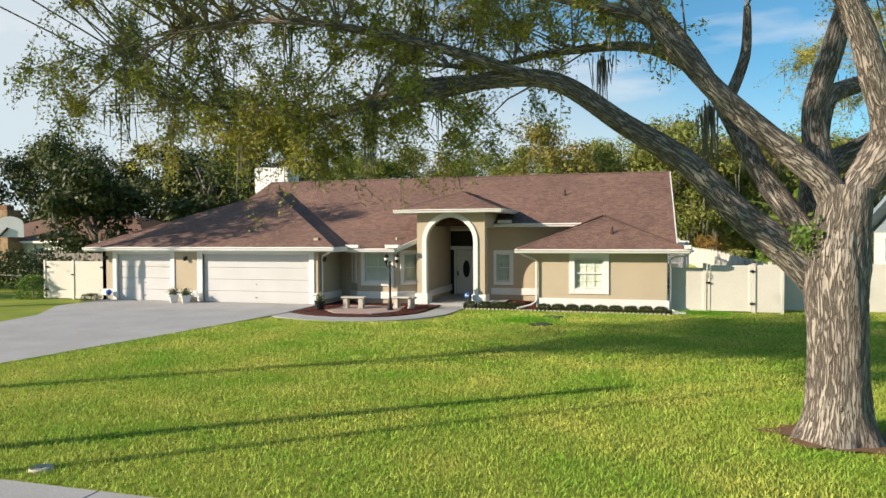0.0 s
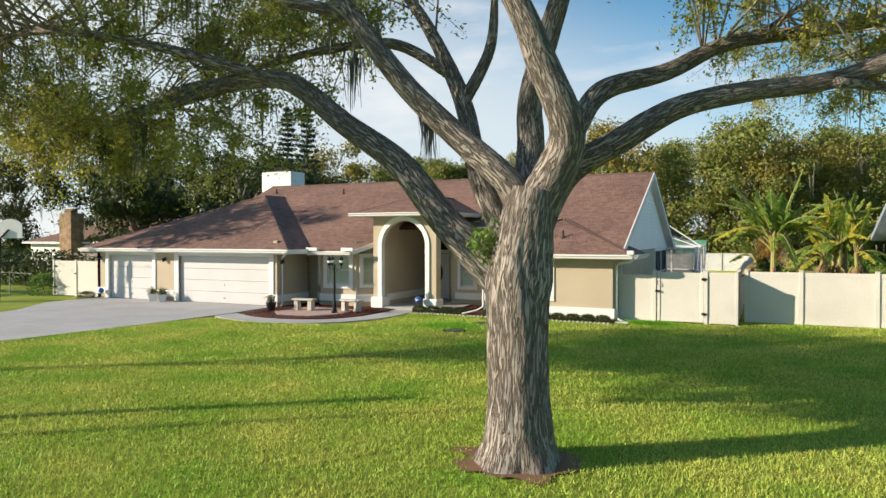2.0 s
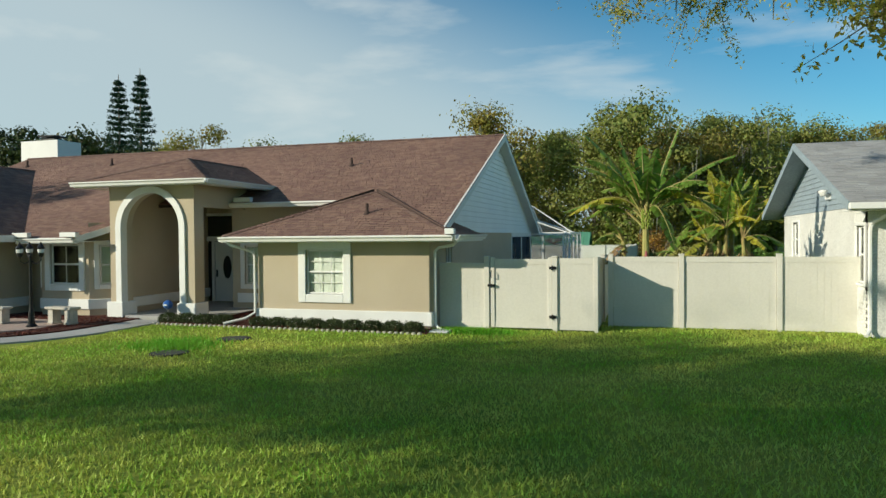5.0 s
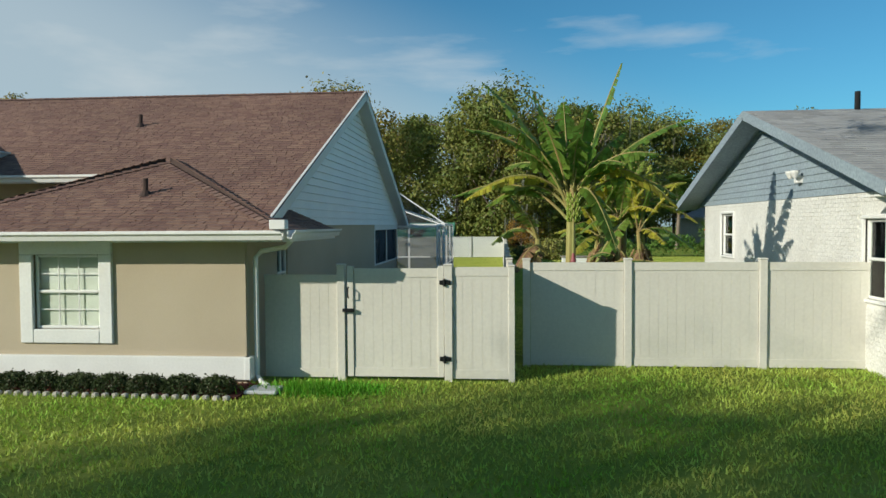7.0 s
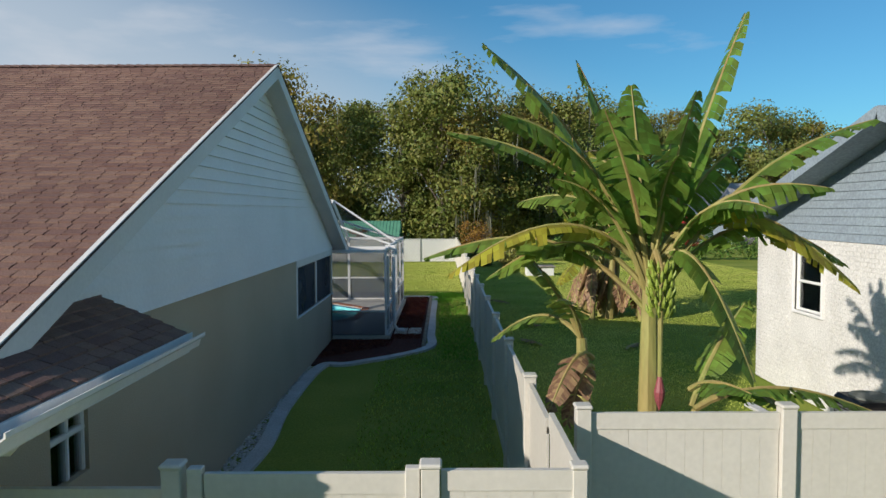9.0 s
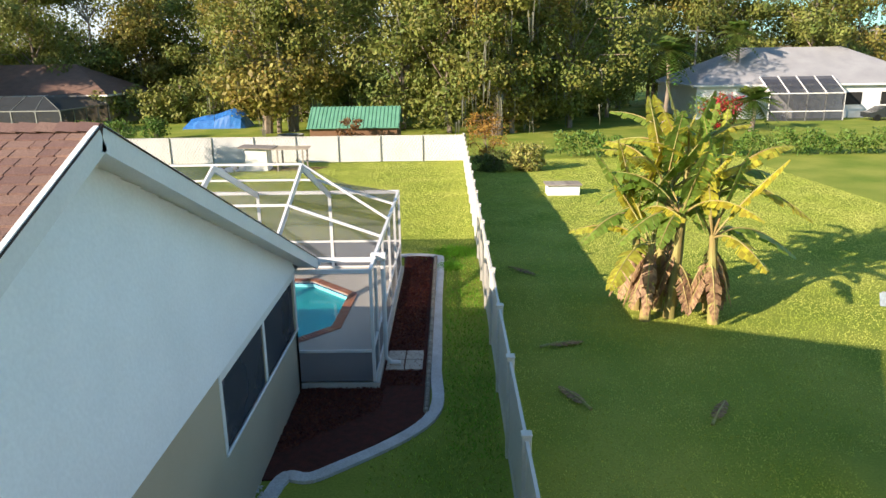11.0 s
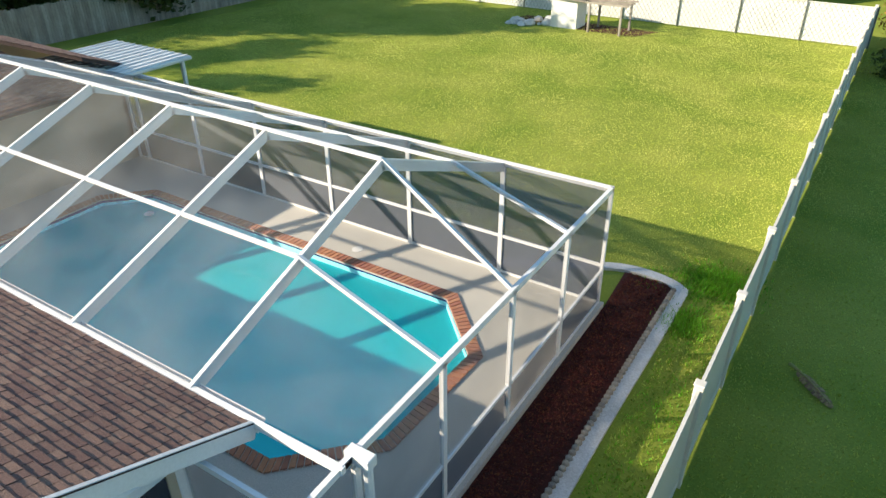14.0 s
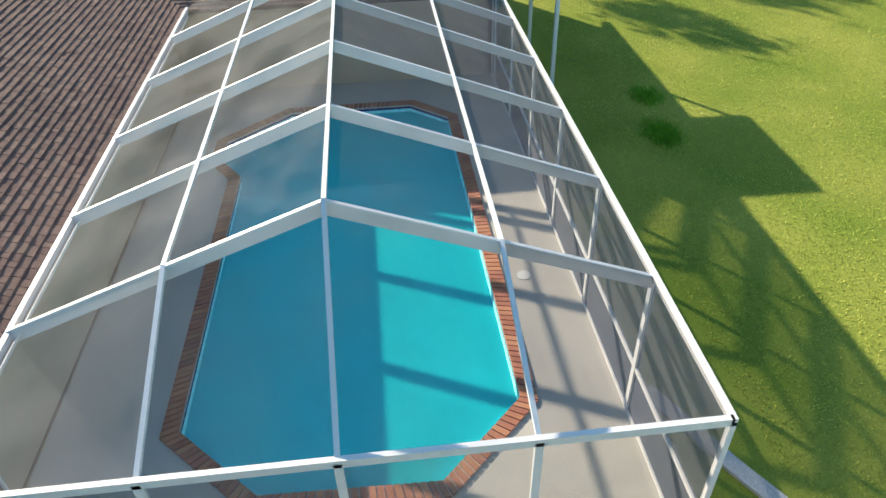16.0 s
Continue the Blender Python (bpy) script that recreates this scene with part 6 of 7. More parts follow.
# ---- banana plants ----
def banana_leaf(parent, base, tip, width, rng, sag=0.3, mat=BANANA, torn=0.5):
    """One long leaf: a stout midrib and a blade torn into strips on either side."""
    p, q = Vector(base), Vector(tip)
    span = (q - p).length
    width *= 1.15
    n = 34
    side = (q - p).cross(Vector((0, 0, 1)))
    side = side.normalized() if side.length > 0.05 else Vector((1, 0, 0))
    pts = []
    for i in range(n + 1):
        t = i / n
        pts.append(p.lerp(q, t) + Vector((0, 0, sag * span * 4 * t * (1 - t) * (0.6 + 0.4 * (1 - t)))))
    blade = Geo()
    for s in (-1, 1):
        drop, cutoff = 0.0, 0
        for i in range(7, n):
            t = i / n
            if cutoff <= 0:
                drop, cutoff = rng.uniform(0.1, 0.75) * torn + 0.12, rng.randint(1, 4)
                inset_here = 0.35
            else:
                inset_here = 0.0
            cutoff -= 1
            w0 = width * max(0.05, math.sin(math.pi * min(1, ((t - 0.17) / 0.85)) ** 0.8)) ** 0.55
            w1 = width * max(0.05, math.sin(math.pi * min(1, ((t + 1 / n - 0.17) / 0.85)) ** 0.8)) ** 0.55
            a, b = pts[i], pts[i + 1]
            tang = (b - a)
            fwd = tang.normalized() * 0.12 * width
            down = Vector((0, 0, -1))
            oa = a + tang * inset_here + side * (s * w0 * (1 - 0.35 * drop)) + down * w0 * drop + fwd
            ob = b - tang * 0.04 + side * (s * w1 * (1 - 0.35 * drop)) + down * w1 * drop + fwd
            ma, mb = (a + oa) / 2 + Vector((0, 0, 0.05 * width)), (b + ob) / 2 + Vector((0, 0, 0.05 * width))
            blade.add([a, b, mb, ma], [(0, 1, 2, 3)])
            blade.add([ma, mb, ob, oa], [(0, 1, 2, 3)])
    leaf = blade.make("leaf", mat, parent, "long torn banana leaf")
    Geo().tube(pts[::3] + [pts[-1]], [0.032 * (1 - 0.85 * i / (n // 3 + 1)) for i in range(len(pts[::3]) + 1)], 6).make("midrib", STEM, leaf)
    return leaf


def banana_stem(parent, foot, head, r):
    f, h = Vector(foot), Vector(head)
    pts = [f.lerp(h, t) for t in (0, 0.25, 0.5, 0.75, 1)]
    Geo().tube(pts, [r * 1.25, r * 1.05, r * 0.95, r * 0.8, r * 0.6], 14, flute=0.03).make("stem", STEM, parent, "yellow-green banana stem")


bn = random.Random(14)
plant = empty("banana_plant", label="tall banana plant with torn leaves and a green fruit bunch", category="banana plant", group="banana plants")
PX, PY = 6.35, 33.05
C = Vector((PX, PY, 2.95))
banana_stem(plant, (PX, PY, -0.1), C, 0.11)
banana_stem(plant, (PX - 0.5, PY + 0.35, -0.1), (PX - 0.6, PY + 0.4, 2.2), 0.09)
banana_stem(plant, (PX + 0.25, PY - 0.15, -0.1), (PX + 0.4, PY - 0.2, 1.6), 0.05)
LEAVES = [((0.95, 0.1, 2.75), 0.27, 0.04, BANANA, 0.5), ((-1.65, 0.1, 2.45), 0.27, 0.1, BANANA, 0.6), ((-2.0, 0.2, 1.6), 0.25, 0.12, BANANA, 0.3), ((-0.1, 0.4, 2.1), 0.28, 0.05, BANANA, 0.6),
          ((0.3, -0.4, 1.9), 0.27, 0.08, BANANA, 0.5), ((1.05, 0.4, 1.5), 0.27, 0.1, BANANA, 0.6), ((2.25, 0.1, 1.7), 0.28, 0.12, BANANA, 0.25), ((2.0, 0.1, 0.25), 0.25, 0.28, BANANA, 0.6),
          ((1.9, -0.3, 0.05), 0.22, 0.28, BANANA_YELLOW, 0.7), ((-2.0, -0.3, 0.2), 0.23, 0.22, BANANA_YELLOW, 0.7), ((-2.25, 0.5, 0.3), 0.22, 0.18, BANANA, 0.5), ((-1.6, 0.3, 0.1), 0.22, 0.25, BANANA, 0.5),
          ((-1.0, -0.3, 1.1), 0.25, 0.2, BANANA, 0.6), ((0.9, -0.7, 0.8), 0.23, 0.3, BANANA, 0.6), ((-0.4, 1.0, 1.4), 0.25, 0.2, BANANA, 0.5), ((-0.6, -0.6, 1.7), 0.26, 0.1, BANANA, 0.6),
          ((0.5, 0.9, 1.6), 0.26, 0.12, BANANA, 0.5), ((-1.2, 0.8, 0.9), 0.24, 0.2, BANANA, 0.6), ((0.1, -0.5, 1.3), 0.25, 0.2, BANANA, 0.6), ((0.75, -0.7, -0.75), 0.25, 0.4, BANANA, 0.3), ((1.5, -0.5, 1.0), 0.28, 0.2, BANANA, 0.7), ((-1.5, -0.4, 1.7), 0.27, 0.18, BANANA, 0.9), ((-0.7, 0.2, 2.3), 0.25, 0.1, BANANA, 0.9)]
for off, w, sag, mat, torn in LEAVES:
    tip = C + Vector(off) - Vector((0, 0, 0.2))
    banana_leaf(plant, C + Vector((0, 0, bn.uniform(-0.45, 0.1))), tip, w, bn, sag * 1.25 + 0.03, mat, torn + 0.25)
for base, tip, w, sag, mat in (((PX + 0.4, PY - 0.2, 1.6), (PX + 2.2, PY - 0.2, 1.55), 0.2, 0.16, BANANA), ((PX + 0.4, PY - 0.2, 1.6), (PX + 1.7, PY + 0.1, 1.35), 0.19, 0.22, BANANA),
                               ((PX + 0.35, PY - 0.2, 1.8), (PX + 0.6, PY - 1.0, 1.96), 0.2, 0.12, BANANA), ((PX + 0.4, PY - 0.1, 1.6), (PX + 1.1, PY + 0.3, 2.6), 0.22, 0.1, BANANA),
                               ((PX - 0.6, PY + 0.4, 2.2), (PX - 1.3, PY + 0.2, 3.2), 0.2, 0.1, BANANA), ((PX - 0.6, PY + 0.4, 2.2), (PX - 1.5, PY + 0.9, 2.1), 0.2, 0.3, BANANA),
                               ((PX - 0.6, PY + 0.4, 2.2), (PX - 1.0, PY - 0.4, 2.7), 0.2, 0.2, BANANA), ((PX - 0.5, PY + 0.3, 2.0), (PX - 1.05, PY - 0.3, 1.6), 0.15, 0.3, BANANA_DRY), ((PX - 0.5, PY + 0.3, 1.9), (PX - 0.85, PY - 0.2, 1.45), 0.15, 0.3, BANANA_DRY)):
    banana_leaf(plant, base, tip, w, bn, sag, mat, 0.6)
FX, FY = PX + 0.02, PY - 0.3
bunch = Geo().tube([(PX, PY, 2.95), (PX, PY - 0.2, 3.15), (FX, FY, 3.0), (FX, FY, 1.95)], [0.035, 0.035, 0.03, 0.022], 8).make("fruit_stalk", STEM, plant)
for tier in range(6):
    z = 3.0 - tier * 0.085
    for k in range(9):
        a = 2 * math.pi * k / 9 + tier * 0.3
        r = 0.075 + 0.015 * (tier % 2)
        x, y = FX + r * math.cos(a), FY + r * math.sin(a)
        Geo().tube([(x, y, z - 0.04), (x + 0.035 * math.cos(a), y + 0.035 * math.sin(a), z + 0.015), (x + 0.045 * math.cos(a), y + 0.045 * math.sin(a), z + 0.075)], [0.014, 0.019, 0.006], 6).make("banana", FRUIT, bunch)
Geo().lathe([(0.005, 1.62), (0.045, 1.72), (0.055, 1.8), (0.02, 1.95)], FX, FY, 10).make("flower_bud", BUD, bunch, "purple banana flower bud")

plant2 = empty("banana_plant", label="broad clump of banana plants with yellowing leaves and dry skirts", category="banana plant", group="banana plants")
heads = [((9.7, 50.0), 3.3), ((10.4, 50.5), 3.8), ((10.0, 49.5), 2.7), ((9.1, 50.3), 2.5), ((11.0, 49.9), 3.2), ((10.7, 49.2), 2.2), ((9.3, 49.5), 1.9), ((10.2, 51.2), 3.0)]
for (x, y), h in heads:
    banana_stem(plant2, (x + bn.uniform(-0.2, 0.2), y + bn.uniform(-0.2, 0.2), -0.2), (x, y, h), 0.12)
    for k in range(10):
        a = bn.uniform(0, 6.283)
        el = bn.choice((-0.3, 0.1, 0.5, 0.9, 1.25))
        ln = bn.uniform(1.7, 2.6)
        tip = (x + ln * math.cos(el) * math.cos(a), y + ln * math.cos(el) * math.sin(a), max(0.3, h + ln * math.sin(el)))
        banana_leaf(plant2, (x, y, h - 0.1), tip, bn.uniform(0.2, 0.3), bn, 0.22 if el < 0.7 else 0.06, BANANA_YELLOW if bn.random() < 0.4 else BANANA, 0.8)
    for k in range(7):
        a = bn.uniform(0, 6.283)
        banana_leaf(plant2, (x, y, bn.uniform(1.0, 1.8)), (x + 0.6 * math.cos(a), y + 0.6 * math.sin(a), bn.uniform(0.1, 0.6)), 0.2, bn, 0.25, BANANA_DRY, 0.8)
# fallen leaves
for x, y, a in ((6.3, 47.6, 0.3), (6.9, 44.6, 2.0), (6.1, 54.0, -0.8), (9.0, 44.0, 1.0)):
    ob = empty("fallen_leaf", label="dry fallen banana leaf on the grass", category="leaf", group="fallen leaves")
    z = ground_z(x, y) + 0.06
    banana_leaf(ob, (x, y, z), (x + 1.1 * math.cos(a), y + 1.1 * math.sin(a), z), 0.12, bn, 0.05, BANANA_DRY, 0.4)

# ---- neighbour on the east side ----
nb = empty("neighbour_house", label="white brick house with blue-grey gable siding and grey shingles", category="house")
NX, NY0, NY1, NR, NZ = 11.2, 31.2, 41.36, 36.28, 5.06
RX0, FE, RE, ns = 10.58, 30.28, 42.28, 0.33
nb_f, nb_b = (lambda x, y: NZ - ns * (NR - y)), (lambda x, y: NZ - ns * (y - NR))
wall((NX, NY0), (NX + 14, NY0), 0.2, -0.1, 3.0, [(1.0, 2.2, 0.9, 2.2)], mat=WHITE_BRICK, parent=nb)
wall((NX, NY1), (NX, NY0 + 0.02), 0.2, -0.1, 3.0, [(1.62, 2.62, 1.6, 2.74), (9.3, 10.0, 1.2, 2.55)], mat=WHITE_BRICK, parent=nb)
Geo().box(NX + 0.085, NX + 0.1, NY1 - 2.62, NY1 - 1.62, 1.6, 2.74).make("blind", BLIND, nb)
window((NX, NY1), (NX, NY0), 1.62, 2.62, 1.6, 2.74, 0.06, cols=0, rows=1, parent=nb)
window((NX, NY1), (NX, NY0), 9.3, 10.0, 1.2, 2.55, 0.06, cols=0, rows=1, parent=nb)
wall((NX + 14, NY1), (NX, NY1), 0.2, -0.1, 3.0, mat=WHITE_BRICK, parent=nb)
courses = Geo()
for r in range(40):
    z = -0.08 + r * 0.077
    o = 0.1 if r % 2 else 0.0
    for k in range(51):
        y = NY0 + 0.01 + k * 0.2 - o + 0.1
        y0, y1 = max(NY0 + 0.0, y), min(NY1, y + 0.19)
        s0, s1 = NY1 - y1, NY1 - y0
        blocked = any(a - 0.08 < s1 and s0 < b + 0.08 and 1.12 < z + 0.07 and z < 2.83 for a, b in ((1.62, 2.62), (9.3, 10.0)))
        if y1 - y0 > 0.03 and not blocked:
            courses.box(NX - 0.012, NX + 0.01, y0, y1, z, z + 0.067)
    for k in range(5):
        x = NX - 0.01 + k * 0.2 - o
        if k > 0 or not o:
            courses.box(max(x, NX - 0.012), x + 0.19, NY0 - 0.012, NY0 + 0.01, z, z + 0.067)
courses.make("brickwork", WHITE_BRICK, nb, kind="stuff")
z = 3.0
while z < NZ - 0.3:
    half = (NZ - 0.12 - z) / ns
    half2 = max(0.02, (NZ - 0.12 - z - 0.15) / ns)
    Geo().add([(NX - 0.03, NR - half, z), (NX - 0.03, NR + half, z), (NX - 0.01, NR + half2, z + 0.15), (NX - 0.01, NR - half2, z + 0.15), (NX + 0.05, NR - half, z), (NX + 0.05, NR + half, z)],
              [(1, 0, 3, 2), (0, 1, 5, 4)]).make("siding_board", BLUE_SIDING, nb)
    z += 0.145
Geo().add([(NX + 0.06, NY0, 3.0), (NX + 0.06, NY1, 3.0), (NX + 0.06, NR, NZ - 0.1)], [(0, 2, 1)]).make("gable_sheathing", BLUE_SIDING, nb)
grey = Geo()
nrng = random.Random(2)
for f, poly, u, v in ((nb_f, [(RX0, FE), (26, FE), (26, NR), (RX0, NR)], (1, 0), (0, 1)), (nb_b, [(RX0, NR), (26, NR), (26, RE), (RX0, RE)], (-1, 0), (0, -1))):
    Geo().prism(poly, lambda x, y: f(x, y) - 0.1, f).make("roof", GREY_SHINGLE, nb)
    for c in lay_shingles(f, poly, u, v, nrng, row=0.16, tab=0.33):
        grey.add(*shingle_faces(c))
grey.make("shingle_field", GREY_SHINGLE, nb, kind="stuff")
for y0, f in ((FE, nb_f), (RE, nb_b)):
    Geo().beam((RX0, y0, f(0, y0) - 0.1), (RX0, NR, NZ - 0.1), 0.04, 0.2).make("rake_board", BLUE_SIDING, nb)
    Geo().beam((10.88, y0, f(0, y0) - 0.17), (10.88, NR, NZ - 0.17), 0.6, 0.03).make("raking_soffit", BLUE_SIDING, nb)
Geo().bevel_box(RX0, 26, FE - 0.12, FE + 0.02, nb_f(0, FE) - 0.18, nb_f(0, FE) - 0.04).make("gutter", TRIM, nb)
Geo().box(RX0 + 0.1, 26, FE + 0.03, NY0, nb_f(0, FE) - 0.2, nb_f(0, FE) - 0.17).make("soffit", TRIM, nb)
Geo().tube([(11.4, 30.25, 2.95), (11.4, 30.35, 2.8), (11.25, 31.1, 2.6), (11.22, 31.12, 2.4), (11.22, 31.12, 0.2), (11.1, 30.9, 0.08)], [0.045] * 6, 6).make("downspout", TRIM, nb)
Geo().tube([(13.0, 36.1, 4.9), (13.0, 36.1, 5.42)], [0.06, 0.06], 10).make("vent_pipe", BLACK, nb)
fl = Geo().bevel_box(11.06, 11.2, 34.5, 34.65, 3.3, 3.45).make("flood_lamp", TRIM, nb, "white twin flood lamp on the gable")
for dy in (-0.12, 0.12):
    Geo().lathe([(0.03, 3.4), (0.09, 3.51), (0.09, 3.55)], 11.0, 34.57 + dy, 10).make("lamp_head", TRIM, fl)
ac = empty("air_conditioner", label="dark louvred outdoor air-conditioning unit on the ground", category="air conditioner")
Geo().bevel_box(10.3, 11.05, 36.0, 36.75, -0.1, 0.75, 0.05).make("cabinet", BLACK, ac)
for k in range(14):
    Geo().bevel_box(10.285, 10.31, 36.06, 36.69, 0.0 + k * 0.048, 0.02 + k * 0.048, 0.004).make("louvre", WIRE, ac)
Geo().lathe([(0.3, 0.75), (0.3, 0.78), (0.05, 0.8)], 10.67, 36.37, 16).make("fan_grille", WIRE, ac)
ribbon([(10.0, 39.0), (10.1, 37.0), (10.5, 34.5), (10.7, 33.0)], 0.08, 0.06, "stone_edging", CURB, label="pale edging by the neighbour's wall", category="edging", kind="structure")

# ---- front garden things ----
lamp = empty("lamp_post", label="black iron post lamp with three lantern heads", category="lamp post")
LX, LY = -9.33, 27.9
Geo().lathe([(0.14, 0.04), (0.14, 0.1), (0.09, 0.16), (0.07, 0.45), (0.045, 0.6), (0.035, 1.9), (0.05, 1.95), (0.03, 2.0)], LX, LY, 12).make("post", BLACK, lamp)
for k in range(3):
    a = 2 * math.pi * k / 3 + 0.35
    dx, dy = math.cos(a), math.sin(a)
    Geo().tube([(LX, LY, 1.85), (LX + 0.14 * dx, LY + 0.14 * dy, 1.75), (LX + 0.27 * dx, LY + 0.27 * dy, 1.83), (LX + 0.28 * dx, LY + 0.28 * dy, 1.95)], [0.015] * 4, 6).make("arm", BLACK, lamp)
    head = Geo().lathe([(0.04, 1.93), (0.06, 1.97), (0.085, 2.15), (0.1, 2.18), (0.03, 2.27), (0.015, 2.33)], LX + 0.28 * dx, LY + 0.28 * dy, 8).make("lantern", BLACK, lamp)
    Geo().lathe([(0.062, 2.0), (0.088, 2.14)], LX + 0.28 * dx, LY + 0.28 * dy, 8).make("lantern_glass", TRIM, head, "frosted lantern glass")


def bench(x, y, ang):
    b = empty("stone_bench", label="small cast-stone bench on two carved legs", category="bench", group="stone benches")
    Geo().bevel_box(-0.5, 0.5, -0.18, 0.18, 0.4, 0.47, 0.02).make("seat", CAST, b)
    for s in (-0.32, 0.32):
        Geo().prism([(s - 0.09, -0.13), (s + 0.09, -0.13), (s + 0.06, 0), (s + 0.09, 0.13), (s - 0.09, 0.13), (s - 0.06, 0)], 0, 0.4).make("leg", CAST, b)
        Geo().bevel_box(s - 0.11, s + 0.11, -0.15, 0.15, 0, 0.06, 0.015).make("leg_foot", CAST, b)
    b.matrix_world = pose(x, y, 0.075, 0, 0, ang)


bench(-11.0, 28.2, 4)
bench(-9.0, 28.6, -6)


def pot(x, y, z, mat, leafm, r=0.2, h=0.3, square=False, label="white square planter with pale flowers"):
    p = empty("flower_pot", label=label, category="flower pot", group="flower pots")
    g = Geo().lathe([(r * 0.7, z), (r, z + h), (r * 1.08, z + h), (r * 1.08, z + h + 0.04), (r * 0.9, z + h + 0.04), (r * 0.85, z + h - 0.03)], x, y, 4 if square else 14)
    g.make("pot", mat, p)
    rng = np.random.default_rng(int(abs(x * 100)))
    c = np.array((x, y, z + h + 0.15)) + rng.normal(0, 0.5, (420, 3)) * (r * 0.75, r * 0.75, 0.17)
    soup("foliage", leaves(c, 0.07, rng, slim=0.5), 4, BOX_LEAF, p, kind="stuff")
    c = np.array((x, y, z + h + 0.24)) + rng.normal(0, 0.5, (150, 3)) * (r * 0.8, r * 0.8, 0.12)
    soup("blossom", leaves(c, 0.05, rng, slim=0.8), 4, leafm, p, kind="stuff")


pot(-19.75, 28.5, 0.08, TRIM, FLOWER, 0.27, 0.3, True)
pot(-19.05, 28.4, 0.08, TRIM, FLOWER, 0.27, 0.3, True)
pot(-12.2, 27.6, 0.05, BLACK, FLOWER, 0.2, 0.3, False, "dark round pot with yellow and white flowers")
hrng = np.random.default_rng(6)


def shrub(x, y, z, w, d, h, seed, mat=BOX_LEAF, label="low clipped boxwood shrub along the wall", group="clipped shrubs", n=2200, size=0.04, name="shrub"):
    rng = np.random.default_rng(seed)
    s = empty(name, label=label, category="shrub", group=group)
    u = rng.uniform(-1, 1, (n, 3))
    k = np.argmax(np.abs(u), axis=1)
    u[np.arange(n), k] = np.sign(u[np.arange(n), k]) * rng.uniform(0.75, 1.02, n)
    u[:, 2] = np.abs(u[:, 2])
    u *= 1 - 0.12 * np.linalg.norm(u[:, :2], axis=1, keepdims=True) * u[:, 2:3]
    c = np.array((x, y, z)) + u * (w / 2, d / 2, h) + rng.normal(0, 0.02, (n, 3))
    soup("foliage", leaves(c, size, rng, slim=0.6), 4, mat, s, kind="stuff")
    Geo().tube([(x, y, z - 0.05), (x, y, z + h * 0.7)], [0.03, 0.015], 6).make("stem", BARK_PLAIN, s)


for k in range(9):
    shrub(-3.55 + k * 0.55, 29.72 - k * 0.02, 0.03, 0.5, 0.42, 0.24, 50 + k)
for k in range(4):
    shrub(-6.6 + k * 0.6, 29.95 - 0.02 * k, 0.03, 0.55, 0.4, 0.25, 70 + k)
edge = empty("scalloped_edging", label="row of small pale scalloped edging stones", category="edging", kind="structure")
for k in range(52):
    Geo().lathe([(0.06, 0.0), (0.055, 0.045), (0.03, 0.06)], -6.8 + k * 0.155, 29.55 - 0.005 * k, 6).make("edging_stone", CAST, edge)
sign = empty("yard_sign", label="small blue round security sign on a stake", category="sign")
Geo().tube([(-6.75, 30.1, 0.1), (-6.75, 30.1, 0.5)], [0.012, 0.012], 6).make("stake", CHROME, sign)
Geo().lathe([(0.02, 0.36), (0.12, 0.42), (0.14, 0.5), (0.12, 0.58), (0.02, 0.64)], -6.75, 30.1, 8).make("plate", SIGN_BLUE, sign)
Geo().box(-6.82, -6.68, 29.955, 29.965, 0.48, 0.52).make("mark", TRIM, sign)
sign2 = empty("yard_sign", label="small blue round security sign by the garage", category="sign")
Geo().tube([(-23.4, 28.7, 0.05), (-23.4, 28.7, 0.4)], [0.012, 0.012], 6).make("stake", CHROME, sign2)
Geo().lathe([(0.02, 0.3), (0.11, 0.36), (0.13, 0.44), (0.11, 0.52), (0.02, 0.58)], -23.4, 28.7, 8).make("plate", SIGN_BLUE, sign2)
shrub(-24.3, 28.6, 0.03, 0.9, 0.6, 0.35, 90, label="small dark bush at the garage corner", group="")
shrub(-28.3, 29.2, 0.0, 1.4, 1.2, 1.2, 91, HEDGE, "leafy green bush beside the side gate", "", 1500, 0.1)
splash = empty("splash_block", label="pale concrete splash block under the downspout", category="splash block")
Geo().bevel_box(1.25, 1.75, 29.55, 29.95, 0.01, 0.07, 0.02).make("block", CURB, splash)
for x, y, r in ((-3.1, 25.5, 0.34), (-2.95, 27.6, 0.34)):
    lid = empty("septic_lid", label="dark stained concrete lid sunk in the lawn", category="lid", group="lawn lids")
    Geo().lathe([(r + 0.06, 0.005), (r + 0.05, 0.03), (r, 0.03)], x, y, 22).make("rim", DARK, lid)
    Geo().lathe([(r, 0.02), (r, 0.035), (0.02, 0.04)], x, y, 22).make("cover", material("lid_concrete", (0.07, 0.075, 0.06), (0.035, 0.04, 0.03), rough=0.9, scale=5), lid)
vb = empty("valve_box", label="round concrete valve box by the sidewalk", category="valve box")
Geo().lathe([(0.15, 0.0), (0.15, 0.03), (0.13, 0.045), (0.12, 0.03)], -7.35, 9.6, 16).make("rim", CAST, vb)
Geo().lathe([(0.12, 0.025), (0.02, 0.03)], -7.35, 9.6, 16).make("cover", DARK, vb)
pole = empty("utility_pole", label="tall round wooden utility pole by the street", category="utility pole")
Geo().tube([(-13.2, 6.9, 0), (-13.2, 6.9, 6.4)], [0.15, 0.12], 12).make("shaft", OLD_WOOD, pole)
# basketball hoop at the driveway's far side
hoop = empty("basketball_hoop", label="basketball hoop with a white backboard on a dark pole", category="basketball hoop")
